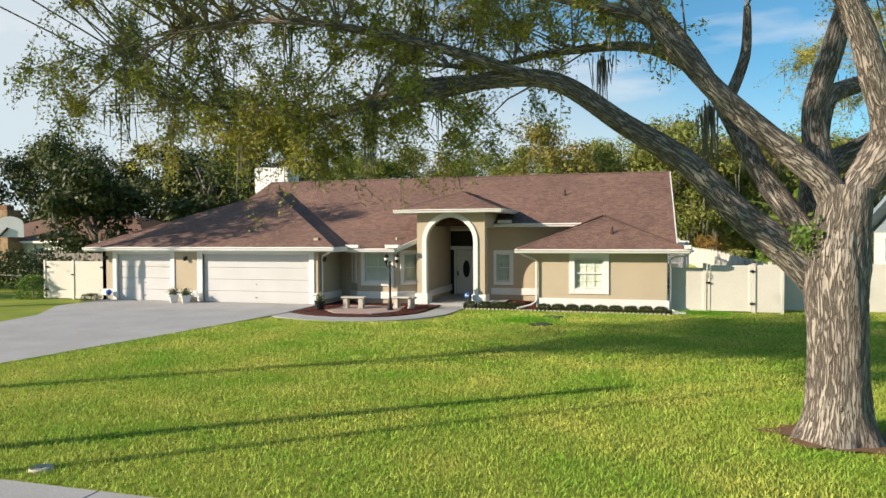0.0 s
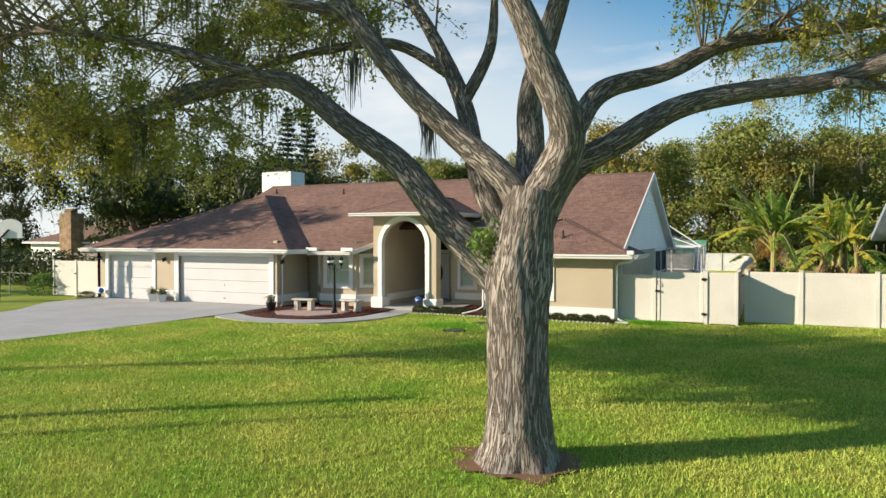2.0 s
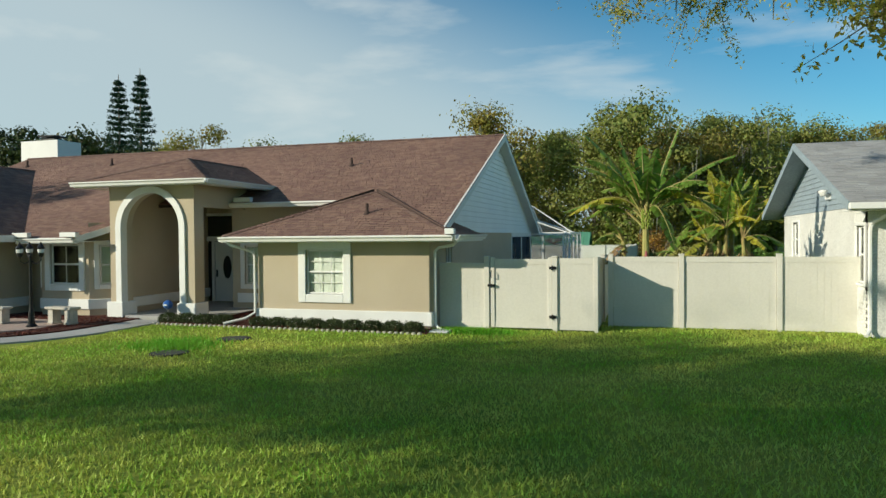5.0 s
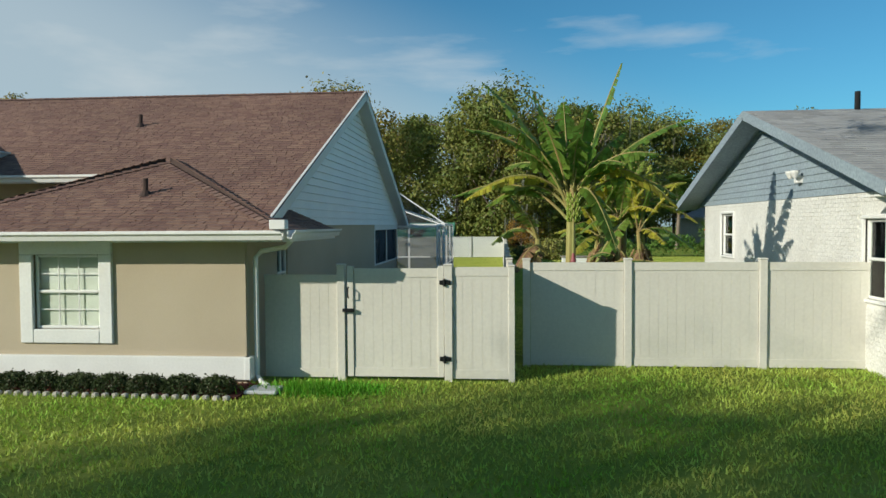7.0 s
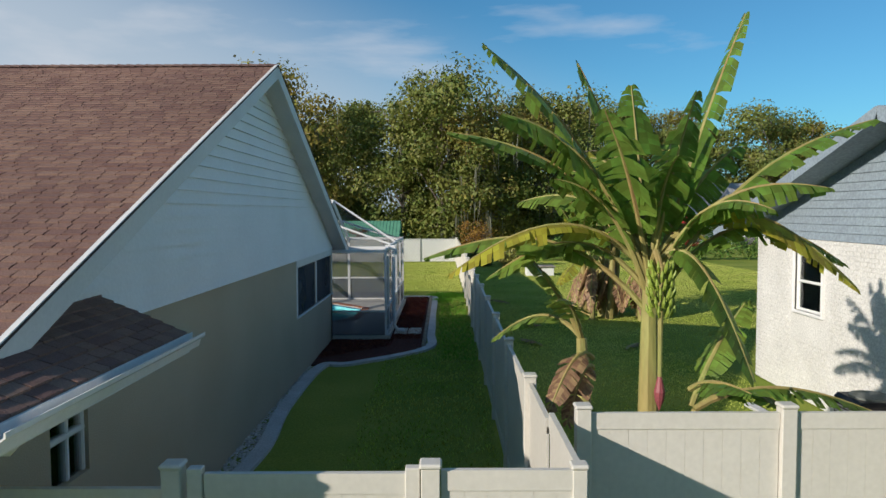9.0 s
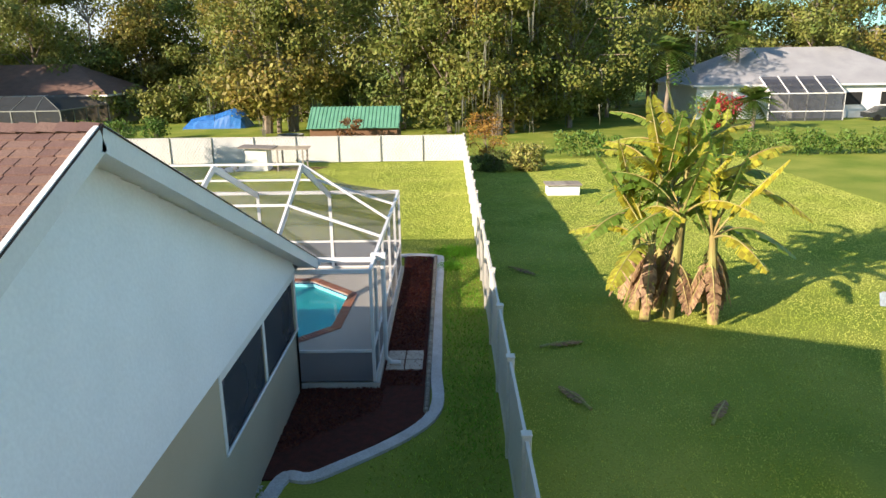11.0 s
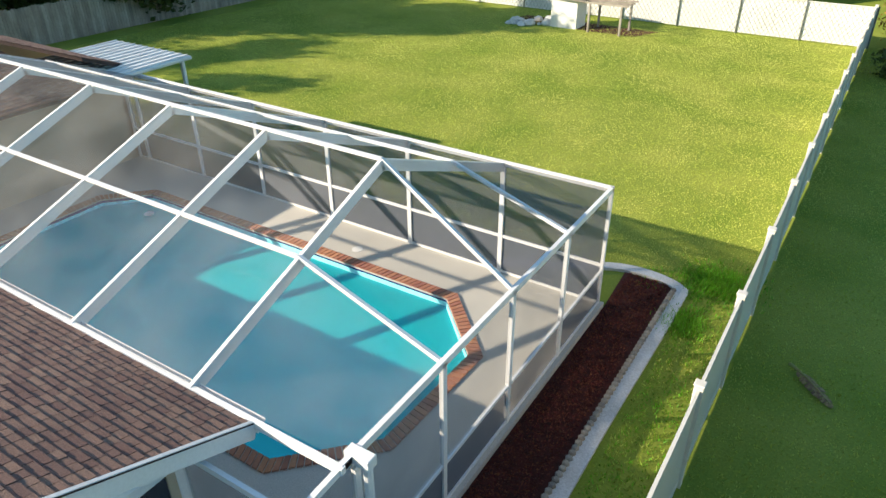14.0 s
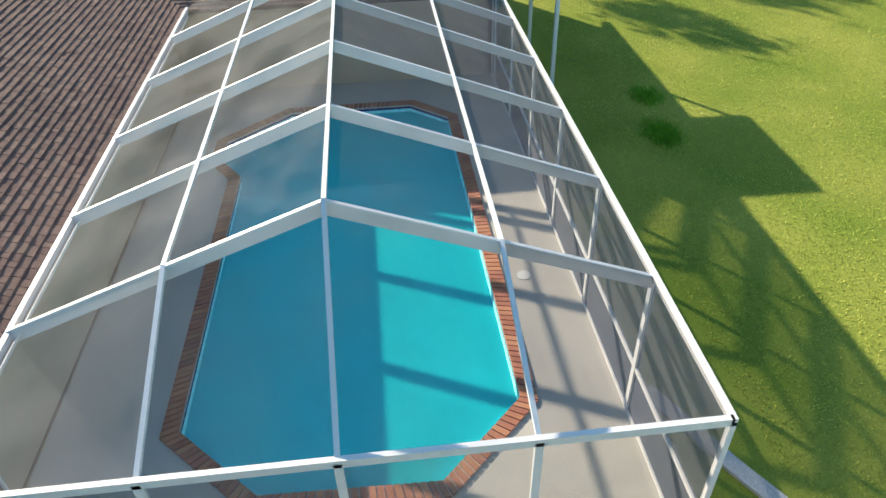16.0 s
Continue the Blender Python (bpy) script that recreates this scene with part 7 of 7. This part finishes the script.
Geo().tube([(-26.4, 25.6, 0), (-26.4, 25.7, 3.0), (-26.1, 25.9, 3.4)], [0.06, 0.06, 0.05], 10).make("pole", BLACK, hoop)
bb = Geo()
ang = [math.pi * k / 14 for k in range(15)]
prof = [(-0.55, 3.0), (0.55, 3.0)] + [(0.55 * math.cos(a), 3.55 + 0.35 * math.sin(a)) for a in ang]
bb.add([(-26.05 + px * 0.9, 25.95 + px * 0.43, pz) for px, pz in prof] + [(-26.07 + px * 0.9, 25.99 + px * 0.43, pz) for px, pz in prof],
       [tuple(range(len(prof))), tuple(range(len(prof), 2 * len(prof)))[::-1]] + [(i, len(prof) + i, len(prof) + (i + 1) % len(prof), (i + 1) % len(prof)) for i in range(len(prof))])
bb.make("backboard", TRIM, hoop, "white fan-shaped backboard")

# ---- back yard and beyond ----
well = empty("pump_house", label="small white pump house with a weathered flat roof", category="shed")
Geo().bevel_box(-8.7, -7.3, 76.2, 77.4, -0.45, 1.05, 0.02).make("wall", WHITE_FENCE, well)
Geo().beam((-9.1, 76.8, 1.15), (-6.9, 76.8, 1.05), 1.7, 0.07).make("roof", OLD_WOOD, well)
perg = empty("trellis", label="low weathered wooden trellis beside the pump house", category="trellis")
for x in (-6.6, -5.0):
    for y in (76.0, 77.4):
        Geo().bevel_box(x - 0.05, x + 0.05, y - 0.05, y + 0.05, -0.4, 1.0).make("post", OLD_WOOD, perg)
for y in (76.0, 76.45, 76.9, 77.4):
    Geo().beam((-6.9, y, 1.03), (-4.7, y, 1.03), 0.06, 0.08).make("slat", OLD_WOOD, perg)
rr = random.Random(4)
for k in range(16):
    x, y, r = rr.uniform(-11.0, -8.7), rr.uniform(75.6, 77.2), rr.uniform(0.12, 0.3)
    st = Geo()
    st.lathe([(r * 0.7, -0.42), (r, -0.42 + r * 0.5), (r * 0.8, -0.42 + r), (r * 0.3, -0.42 + r * 1.25)], x, y, 7)
    st.v = [(a + rr.uniform(-0.05, 0.05), b + rr.uniform(-0.05, 0.05), c) for a, b, c in st.v]
    tagged(st.make("rock", PEBBLE), "pale rough garden rock by the pump house", "rock", "garden rocks")
Geo().prism([(-11.2, 76.8), (-9.8, 75.4), (-7, 75.2), (-4.4, 76.2), (-3.6, 77.8), (-10.8, 78.0)], -0.5, -0.36).make("yard_mulch_bed", MULCH, label="red mulch round the pump house", category="mulch bed", kind="structure")
crate = empty("wooden_box", label="low white box with a weathered plank lid on the grass", category="box")
Geo().bevel_box(9.1, 10.7, 66.6, 67.5, -0.35, 0.25, 0.02).make("body", WHITE_FENCE, crate)
for k in range(7):
    Geo().bevel_box(9.0 + k * 0.257, 9.0 + k * 0.257 + 0.245, 66.5, 67.6, 0.25, 0.32, 0.01).make("plank", OLD_WOOD, crate)

shed = empty("garden_shed", label="brown wooden shed with a green ribbed metal roof", category="shed")
SX0, SX1, SY = -7.0, 0.3, 87.5
Geo().box(SX0 + 0.2, SX1 - 0.2, SY + 0.3, SY + 4.7, -0.8, 1.25).make("wall", BROWN_WOOD, shed)
for s, (ya, yb) in ((0, (SY, SY + 2.5)), (1, (SY + 5, SY + 2.5))):
    Geo().beam(((SX0 + SX1) / 2, ya, 1.15), ((SX0 + SX1) / 2, yb, 2.65), SX1 - SX0, 0.05).make("roof", GREEN_METAL, shed)
for k in range(24):
    x = SX0 + 0.1 + k * (SX1 - SX0 - 0.2) / 23
    Geo().beam((x, SY, 1.2), (x, SY + 2.5, 2.70), 0.05, 0.05).make("seam", GREEN_METAL, shed)

tarp = Geo()
for j in range(9):
    for i in range(13):
        u, v = i / 12, j / 8
        h = (0.75 + 0.45 * min(1, max(0, (u - 0.5) * 4))) * math.sin(math.pi * u) ** 0.3 * math.sin(math.pi * v) ** 0.4
        tarp.v.append((-23.3 + 6.6 * u, 104.4 + 3.6 * v, -0.4 + 1.7 * h * (1 + 0.15 * noise.noise(Vector((u * 9, v * 7, 0))) * 2)))
for j in range(8):
    for i in range(12):
        tarp.f.append((j * 13 + i, j * 13 + i + 1, (j + 1) * 13 + i + 1, (j + 1) * 13 + i))
tarp.make("tarp_cover", TARP, label="blue tarpaulin draped over a stored boat", category="tarpaulin")


def simple_house(name, label, x0, x1, y0, y1, eave, ridge, roof_mat, wall_mat, windows=()):
    """A hip-roofed house with walls, roof and windows."""
    h = empty(name, label=label, category="house")
    zg = ground_z((x0 + x1) / 2, y0)
    Geo().box(x0, x1, y0, y1, zg - 0.2, eave).make("wall", wall_mat, h)
    o, d = 0.5, min(x1 - x0, y1 - y0) / 2
    a = [(x0 - o, y0 - o, eave), (x1 + o, y0 - o, eave), (x1 + o, y1 + o, eave), (x0 - o, y1 + o, eave)]
    r = [(x0 + d, (y0 + y1) / 2, ridge), (x1 - d, (y0 + y1) / 2, ridge)] if x1 - x0 > y1 - y0 else [((x0 + x1) / 2, y0 + d, ridge), ((x0 + x1) / 2, y1 - d, ridge)]
    g = Geo()
    if x1 - x0 > y1 - y0:
        g.add(a + r, [(0, 1, 5, 4), (1, 2, 5), (2, 3, 4, 5), (3, 0, 4), (3, 2, 1, 0)])
    else:
        g.add(a + r, [(0, 1, 4), (1, 2, 5, 4), (2, 3, 5), (3, 0, 4, 5), (3, 2, 1, 0)])
    g.make("roof", roof_mat, h)
    for p, q in zip(a, a[1:] + a[:1]):
        Geo().beam((p[0], p[1], eave - 0.08), (q[0], q[1], eave - 0.08), 0.06, 0.18).make("fascia", TRIM, h)
    for wx0, wx1, wz0, wz1 in windows:
        w = Geo().bevel_box(wx0 - 0.08, wx1 + 0.08, y0 - 0.05, y0 - 0.01, wz0 - 0.08, wz1 + 0.08).make("window", TRIM, h)
        # opaque near-black pane, unlit room painted in
        Geo().box(wx0, wx1, y0 - 0.07, y0 - 0.055, wz0, wz1).make("pane", DARK, w)
    return h


BROWN_ROOF = material("far_brown_roof", (0.20, 0.115, 0.085), (0.15, 0.09, 0.07), rough=0.95, scale=1.2, fine=14, bump=0.3, stretch=(1, 1, 4))
simple_house("rear_house", "low house with a brown shingle roof among trees", -58, -33, 109, 120, 3.0, 6.2, BROWN_ROOF, STUCCO, ((-40, -38, 1, 2.2),))
lc = empty("rear_pool_cage", label="dark screen enclosure in front of the rear house", category="screen enclosure")
QX0, QX1, QY0, QY1, QT = -44.0, -32.3, 98.4, 108.0, 2.05
for k in range(6):
    x = QX0 + (QX1 - QX0) * k / 5
    Geo().box(x - 0.05, x + 0.05, QY0 - 0.05, QY0 + 0.05, -0.4, QT).make("post", WIRE, lc)
    Geo().beam((x, QY0, QT), (min(x, QX1 - 3), QY0 + 3, 3.3), 0.06, 0.08).make("rafter", WIRE, lc)
for k in range(1, 5):
    y = QY0 + (QY1 - QY0) * k / 4
    Geo().box(QX1 - 0.05, QX1 + 0.05, y - 0.05, y + 0.05, -0.4, QT).make("post", WIRE, lc)
Geo().beam((QX0, QY0, QT), (QX1, QY0, QT), 0.08, 0.1).make("eave_beam", WIRE, lc)
Geo().beam((QX1, QY0, QT), (QX1, QY1, QT), 0.08, 0.1).make("eave_beam", WIRE, lc)
for c in ([(QX0, QY0, QT), (QX1, QY0, QT), (QX1 - 3, QY0 + 3, 3.3), (QX0, QY0 + 3, 3.3)], [(QX1, QY0, QT), (QX1, QY1, QT), (QX1 - 3, QY1, 3.3), (QX1 - 3, QY0 + 3, 3.3)]):
    Geo().add(c, [(0, 1, 2, 3)]).make("roof_screen", REAR_SCREEN, lc)
for c in ([(QX0, QY0), (QX1, QY0)], [(QX1, QY0), (QX1, QY1)]):
    (xa, ya), (xb, yb) = c
    Geo().add([(xa, ya, 0.3), (xb, yb, 0.3), (xb, yb, QT), (xa, ya, QT)], [(0, 1, 2, 3)]).make("wall_screen", REAR_SCREEN, lc)
    Geo().add([(xa, ya, -0.4), (xb, yb, -0.4), (xb, yb, 0.3), (xa, ya, 0.3)], [(0, 1, 2, 3)]).make("kick_panel", WIRE, lc)
trailer = empty("box_trailer", label="white box trailer with coloured shapes on its side", category="trailer")
Geo().bevel_box(-51.5, -46.3, 98.6, 101.2, 0.15, 2.75, 0.12).make("body", TRIM, trailer)
for x in (-50.2, -47.6):
    Geo().tube([(x, 98.62, -0.02), (x, 98.85, -0.02)], [0.35, 0.35], 14).make("wheel", BLACK, trailer)
for x0, x1, z0, z1, m in ((-49.0, -47.4, 1.8, 2.4, GREEN_METAL), (-50.8, -50.2, 1.5, 2.3, RED_FLOWER), (-48.9, -48.1, 0.5, 1.4, BANANA_YELLOW), (-47.2, -46.7, 1.4, 2.2, RED_FLOWER)):
    Geo().box(x0, x1, 98.585, 98.597, z0, z1).make("decal", m, trailer)
Geo().bevel_box(-52.6, -51.5, 99.8, 100.0, 0.1, 0.22).make("drawbar", BLACK, trailer)
ring_tank = empty("stock_tank", label="low round tank with a dark liner behind the fence", category="tank")
Geo().lathe([(1.1, -0.4), (1.12, 0.25), (1.16, 0.28), (1.06, 0.28), (1.04, 0.12), (0.0, 0.1)], -9.3, 92.0, 24).make("wall", WIRE, ring_tank)
Geo().lathe([(1.03, 0.13), (0.02, 0.135)], -9.3, 92.0, 24).make("liner", DARK, ring_tank)
simple_house("rear_house", "white house with a grey hipped shingle roof", 30.5, 56, 108, 122, 3.2, 7.0, GREY_SHINGLE, TRIM, ((46, 48, 1, 2.3), (50, 52, 1, 2.3)))
rc = empty("porch_enclosure", label="white-framed screened porch on the rear house", category="screen enclosure")
for k in range(5):
    x = 37 + k * 1.9
    Geo().box(x - 0.06, x + 0.06, 105.0, 105.1, -0.4, 2.4).make("post", TRIM, rc)
    Geo().beam((x, 105, 2.4), (x, 108, 4.0), 0.1, 0.12).make("rafter", TRIM, rc)
for z in (0.6, 2.4):
    Geo().beam((37, 105, z), (44.6, 105, z), 0.08, 0.1).make("rail", TRIM, rc)
Geo().add([(37, 105, -0.4), (44.6, 105, -0.4), (44.6, 105, 2.4), (37, 105, 2.4)], [(0, 1, 2, 3)]).make("wall_screen", DARK_SCREEN, rc)
Geo().add([(37, 105, 2.4), (44.6, 105, 2.4), (44.6, 108, 4.0), (37, 108, 4.0)], [(0, 1, 2, 3)]).make("roof_screen", DARK_SCREEN, rc)
car = empty("parked_car", label="dark saloon car parked by the rear house", category="car")
body = Geo()
sidep = [(-2.2, 0.35), (2.2, 0.35), (2.25, 0.75), (1.5, 0.9), (0.8, 1.4), (-0.8, 1.42), (-1.6, 0.95), (-2.25, 0.85)]
m = len(sidep)
body.add([(49 + a, 104.0, b - 0.4) for a, b in sidep] + [(49 + a, 105.7, b - 0.4) for a, b in sidep], [tuple(range(m)), tuple(range(m, 2 * m))[::-1]] + [(i, m + i, m + (i + 1) % m, (i + 1) % m) for i in range(m)])
body.make("body", CAR_PAINT, car)
for x in (47.6, 50.4):
    w = Geo()
    for k in range(14):
        a = 2 * math.pi * k / 14
        w.v += [(x + 0.33 * math.cos(a), 103.97, -0.07 + 0.33 * math.sin(a)), (x + 0.33 * math.cos(a), 104.2, -0.07 + 0.33 * math.sin(a))]
    w.f = [(2 * k, 2 * k + 1, (2 * k + 3) % 28, (2 * k + 2) % 28) for k in range(14)] + [tuple(range(0, 28, 2))]
    w.make("wheel", BLACK, car)
simple_house("west_house", "neighbouring white house with a brown roof and stone chimney", -58, -38, 49, 60, 2.6, 4.8, BROWN_ROOF, TRIM, ())
chm = empty("stone_chimney", label="tan and brown stone chimney on the neighbouring house", category="chimney")
Geo().bevel_box(-51.8, -50.2, 47.4, 48.7, -0.1, 5.2, 0.04).make("shaft", material("tan_stone", (0.36, 0.25, 0.15), (0.20, 0.12, 0.07), rough=0.9, scale=2.2, fine=9, bump=0.6), chm)
Geo().bevel_box(-51.4, -50.6, 47.7, 48.4, 5.2, 5.6, 0.02).make("flue", BROWN_WOOD, chm)
lf = empty("back_board_fence", label="pale weathered board fence behind the side gate", category="fence")
for k in range(60):
    x = -24.2 - k * 0.2
    Geo().bevel_box(x - 0.19, x, 37.0, 37.03, 0, 1.95 + 0.02 * (k % 3), 0.006).make("picket", OLD_WOOD, lf)
cf = empty("wire_fence", label="thin chain-link fence with dark posts at the lot line", category="fence")
for k in range(4):
    Geo().tube([(-30 - k * 2.5, 28.5 + k * 0.3, 0), (-30 - k * 2.5, 28.5 + k * 0.3, 1.2)], [0.03, 0.03], 6).make("post", WIRE, cf)
Geo().tube([(-28, 28.3, 1.18), (-37.5, 29.4, 1.18)], [0.02, 0.02], 6).make("top_rail", WIRE, cf)


def hedge(x0, x1, y0, y1, h, seed, n=6000, mat=HEDGE, size=0.16, label="dense clipped green hedge", name="hedge"):
    rng = np.random.default_rng(seed)
    u = rng.uniform(0, 1, (n, 3))
    c = np.stack([x0 + (x1 - x0) * u[:, 0], y0 + (y1 - y0) * u[:, 1], np.sqrt(u[:, 2]) * h * (0.85 + 0.25 * np.sin(u[:, 0] * 31 + 2 * np.sin(u[:, 0] * 57)))], 1)
    c[:, 2] += ground_z((x0 + x1) / 2, y0)
    soup(name, leaves(c, size, rng, slim=0.6), 4, mat, label=label, category="hedge")


hedge(11.5, 42, 80.0, 81.6, 1.7, 1, 9000, size=0.22)
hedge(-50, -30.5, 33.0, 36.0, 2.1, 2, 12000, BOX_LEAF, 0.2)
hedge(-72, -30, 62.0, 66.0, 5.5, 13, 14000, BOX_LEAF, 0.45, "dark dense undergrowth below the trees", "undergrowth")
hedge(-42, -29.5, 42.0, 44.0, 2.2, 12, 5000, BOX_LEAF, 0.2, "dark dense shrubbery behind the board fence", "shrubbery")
make_tree(6.9, 81.0, 3.2, 1.7, leafy("russet_leaf", (0.42, 0.23, 0.05), (0.32, 0.17, 0.04)), 501, count=3600, size=0.12, trunk=0.06, low=0.0, name="shrub", label="round russet-leaved shrub at the fence corner")
make_tree(9.0, 75.4, 1.6, 1.3, leafy("straw_grass", (0.40, 0.36, 0.11), (0.27, 0.28, 0.07)), 502, count=2600, size=0.2, trunk=0.03, low=0.0, name="shrub", label="straw-coloured clump of tall weeds")
make_tree(6.9, 75.2, 1.1, 1.2, leafy("weed_leaf", (0.16, 0.17, 0.05), (0.10, 0.13, 0.03)), 503, count=1800, size=0.18, trunk=0.03, low=0.0, name="shrub", label="low green clump of weeds")
make_tree(29.0, 97.0, 3.2, 2.4, RED_FLOWER, 504, count=1500, size=0.2, trunk=0.08, low=0.1, name="shrub", label="bougainvillea bush covered in red flowers")
make_tree(28.6, 97.6, 3.0, 2.5, HEDGE, 505, count=2600, size=0.25, trunk=0.08, low=0.0, name="shrub", label="green bush under red blossoms")
make_tree(-3.3, 86.0, 2.6, 1.1, leafy("brown_bush_leaf", (0.22, 0.10, 0.04), (0.16, 0.08, 0.03)), 506, count=1300, size=0.2, trunk=0.04, low=0.0, name="shrub", label="brown bush in front of the green shed")
for i, (x, y, w) in enumerate(((-24, 92, 1.8), (-27, 93.5, 1.5), (-22, 95, 1.3))):
    make_tree(x, y, 1.9, w, HEDGE, 510 + i, count=1500, size=0.22, trunk=0.05, low=0.0, name="shrub", label="loose green bush behind the fence")
urng = random.Random(31)
for k in range(26):
    x = -58 + k * 4.6
    if 22 < x < 60:
        continue
    make_tree(x + urng.uniform(-1, 1), 110 + urng.uniform(0, 6), urng.uniform(3.5, 6), 3.2, WOODS, 540 + k, count=1900, size=0.45, trunk=0.1, low=0.0, name="shrub", label="dark understorey growth among the far trees")


def palm(x, y, h, r, seed, label):
    rng = random.Random(seed)
    t = empty("palm_tree", label=label, category="palm tree", group="palms")
    Geo().tube([(x, y, -0.4), (x + 0.2, y, h * 0.5), (x, y, h)], [0.24, 0.18, 0.2], 10).make("trunk", BARK_PLAIN, t)
    for k in range(30):
        a, el = rng.uniform(0, 6.283), rng.uniform(-0.7, 1.2)
        g = Geo()
        p = Vector((x, y, h))
        d = Vector((math.cos(a) * math.cos(el), math.sin(a) * math.cos(el), math.sin(el)))
        s = d.cross(Vector((0, 0, 1))).normalized()
        for i in range(12):
            t0 = i / 12
            c = p + d * r * t0 + Vector((0, 0, -0.5 * r * t0 * t0))
            w = 0.35 * r * math.sin(math.pi * (0.12 + 0.85 * t0))
            for q in (-1, 1):
                g.add([c, c + d * 0.09 * r, c + s * q * w + d * 0.12 * r - Vector((0, 0, 0.35 * w))], [(0, 1, 2)])
        g.make("frond", PALM, t)


palm(24.5, 99, 6.8, 2.8, 1, "tall palm with a green drooping crown")
palm(31.5, 96, 2.4, 2.4, 2, "low fan palm with yellow-green fronds")
palm(36, 112, 8.5, 2.8, 3, "tall palm with a green drooping crown")
for x, y in ((33.5, 118), (58, 124)):
    up = empty("power_pole", label="thin pale power pole behind the rear house", category="power pole", group="power poles")
    Geo().tube([(x, y, -0.4), (x, y, 9.5)], [0.15, 0.1], 8).make("shaft", OLD_WOOD, up)
    Geo().bevel_box(x - 0.9, x + 0.9, y - 0.06, y + 0.06, 8.9, 9.05).make("crossarm", OLD_WOOD, up)

# ---- grass ----
grng = np.random.default_rng(77)


def blades(x0, x1, y0, y1, per_m2, height, width, keep=None):
    n = int((x1 - x0) * (y1 - y0) * per_m2)
    x, y = grng.uniform(x0, x1, n), grng.uniform(y0, y1, n)
    if keep is not None:
        k = keep(x, y)
        x, y = x[k], y[k]
    n = len(x)
    e1, e2 = np.clip((y - 31) / 5, 0, 1), np.clip((y - 54) / 25, 0, 1)
    z = -0.12 * e1 * e1 * (3 - 2 * e1) - 0.25 * e2 * e2 * (3 - 2 * e2) - 0.005
    a = grng.uniform(0, 6.283, n)
    w = width * grng.uniform(0.6, 1.3, n)
    h = height * grng.uniform(0.5, 1.25, n)
    lx, ly = grng.normal(0, 0.45, n) * h, grng.normal(0, 0.45, n) * h
    p = np.stack([x, y, z], 1)
    s = np.stack([np.cos(a) * w, np.sin(a) * w, np.zeros(n)], 1)
    return np.stack([p - s, p + s, p + np.stack([lx, ly, h], 1)], 1)


def front(x, y):
    k = (x > -13.1 - 0.14 * np.clip(26 - y, 0, 30)) & ~((x < -7.0) & (y > 24.6 + 0.16 * np.abs(x + 10.6))) & ~((x < -6.7) & (y > 26.2)) & ~((y > 29.5) & (x < 1.3)) & ~((y > 30.6) & (x < 5.25))
    return k & ((x - 2.95) ** 2 + (y - 13.8) ** 2 > 0.55) & ((x + 3.1) ** 2 + (y - 25.5) ** 2 > 0.15) & ((x + 2.95) ** 2 + (y - 27.6) ** 2 > 0.15)


grass = [blades(-16, 14, 9.2, 17.5, 1000, 0.065, 0.010, front), blades(-16, 14, 17.5, 24, 620, 0.07, 0.013, front), blades(-14, 12, 24, 32, 420, 0.065, 0.014, front),
         blades(1.7, 5.1, 31, 55.6, 260, 0.06, 0.014, lambda x, y: ~((x < 4.05) & (y > 42 + (x - 1.8)) & (y < 55.6)) & ~((x < 2.8) & (y < 54))),
         ]
dry = [blades(5.3, 24, 33, 80, 330, 0.036, 0.016, lambda x, y: ~((x > 10.8) & (y < 43))), blades(-25, 5.1, 55.6, 79.5, 420, 0.032, 0.015, lambda x, y: ~((x < -10) & (y < 56)))]
soup("back_lawn_grass", np.concatenate(dry), 3, GRASS_DRY, label="short pale yellow-green grass of the back yards", category="grass", kind="stuff")
soup("grass", np.concatenate(grass), 3, GRASS, label="short mown lawn grass blades", category="grass", kind="stuff")
rich = [blades(2.9, 5.1, 43, 56, 240, 0.07, 0.015, lambda x, y: (x > 4.1) | (y > 55))]
for x, y, sx, sy, n in ((4.4, 56.0, 0.7, 0.7, 2500), (2.3, 29.9, 0.9, 0.35, 2200), (-3.6, 26.4, 0.9, 0.8, 2500), (4.2, 54.2, 0.4, 0.5, 900), (-7.5, 57.3, 0.6, 0.4, 1500), (-9.5, 57.6, 0.5, 0.4, 1000)):
    c = grng.normal((x, y), (sx * 0.5, sy * 0.5), (n, 2))
    b = blades(0, 1, 0, 1, n, 0.13, 0.012)[:n]
    b[:, :, 2] -= b[:, 0:1, 2]
    b = b - b[:, 0:1, :] + np.stack([c[:len(b), 0], c[:len(b), 1], np.full(len(b), ground_z(x, y))], 1)[:, None, :]
    rich.append(b)
soup("lush_grass", np.concatenate(rich), 3, GRASS_RICH, label="taller bright green grass tufts", category="grass", kind="stuff")
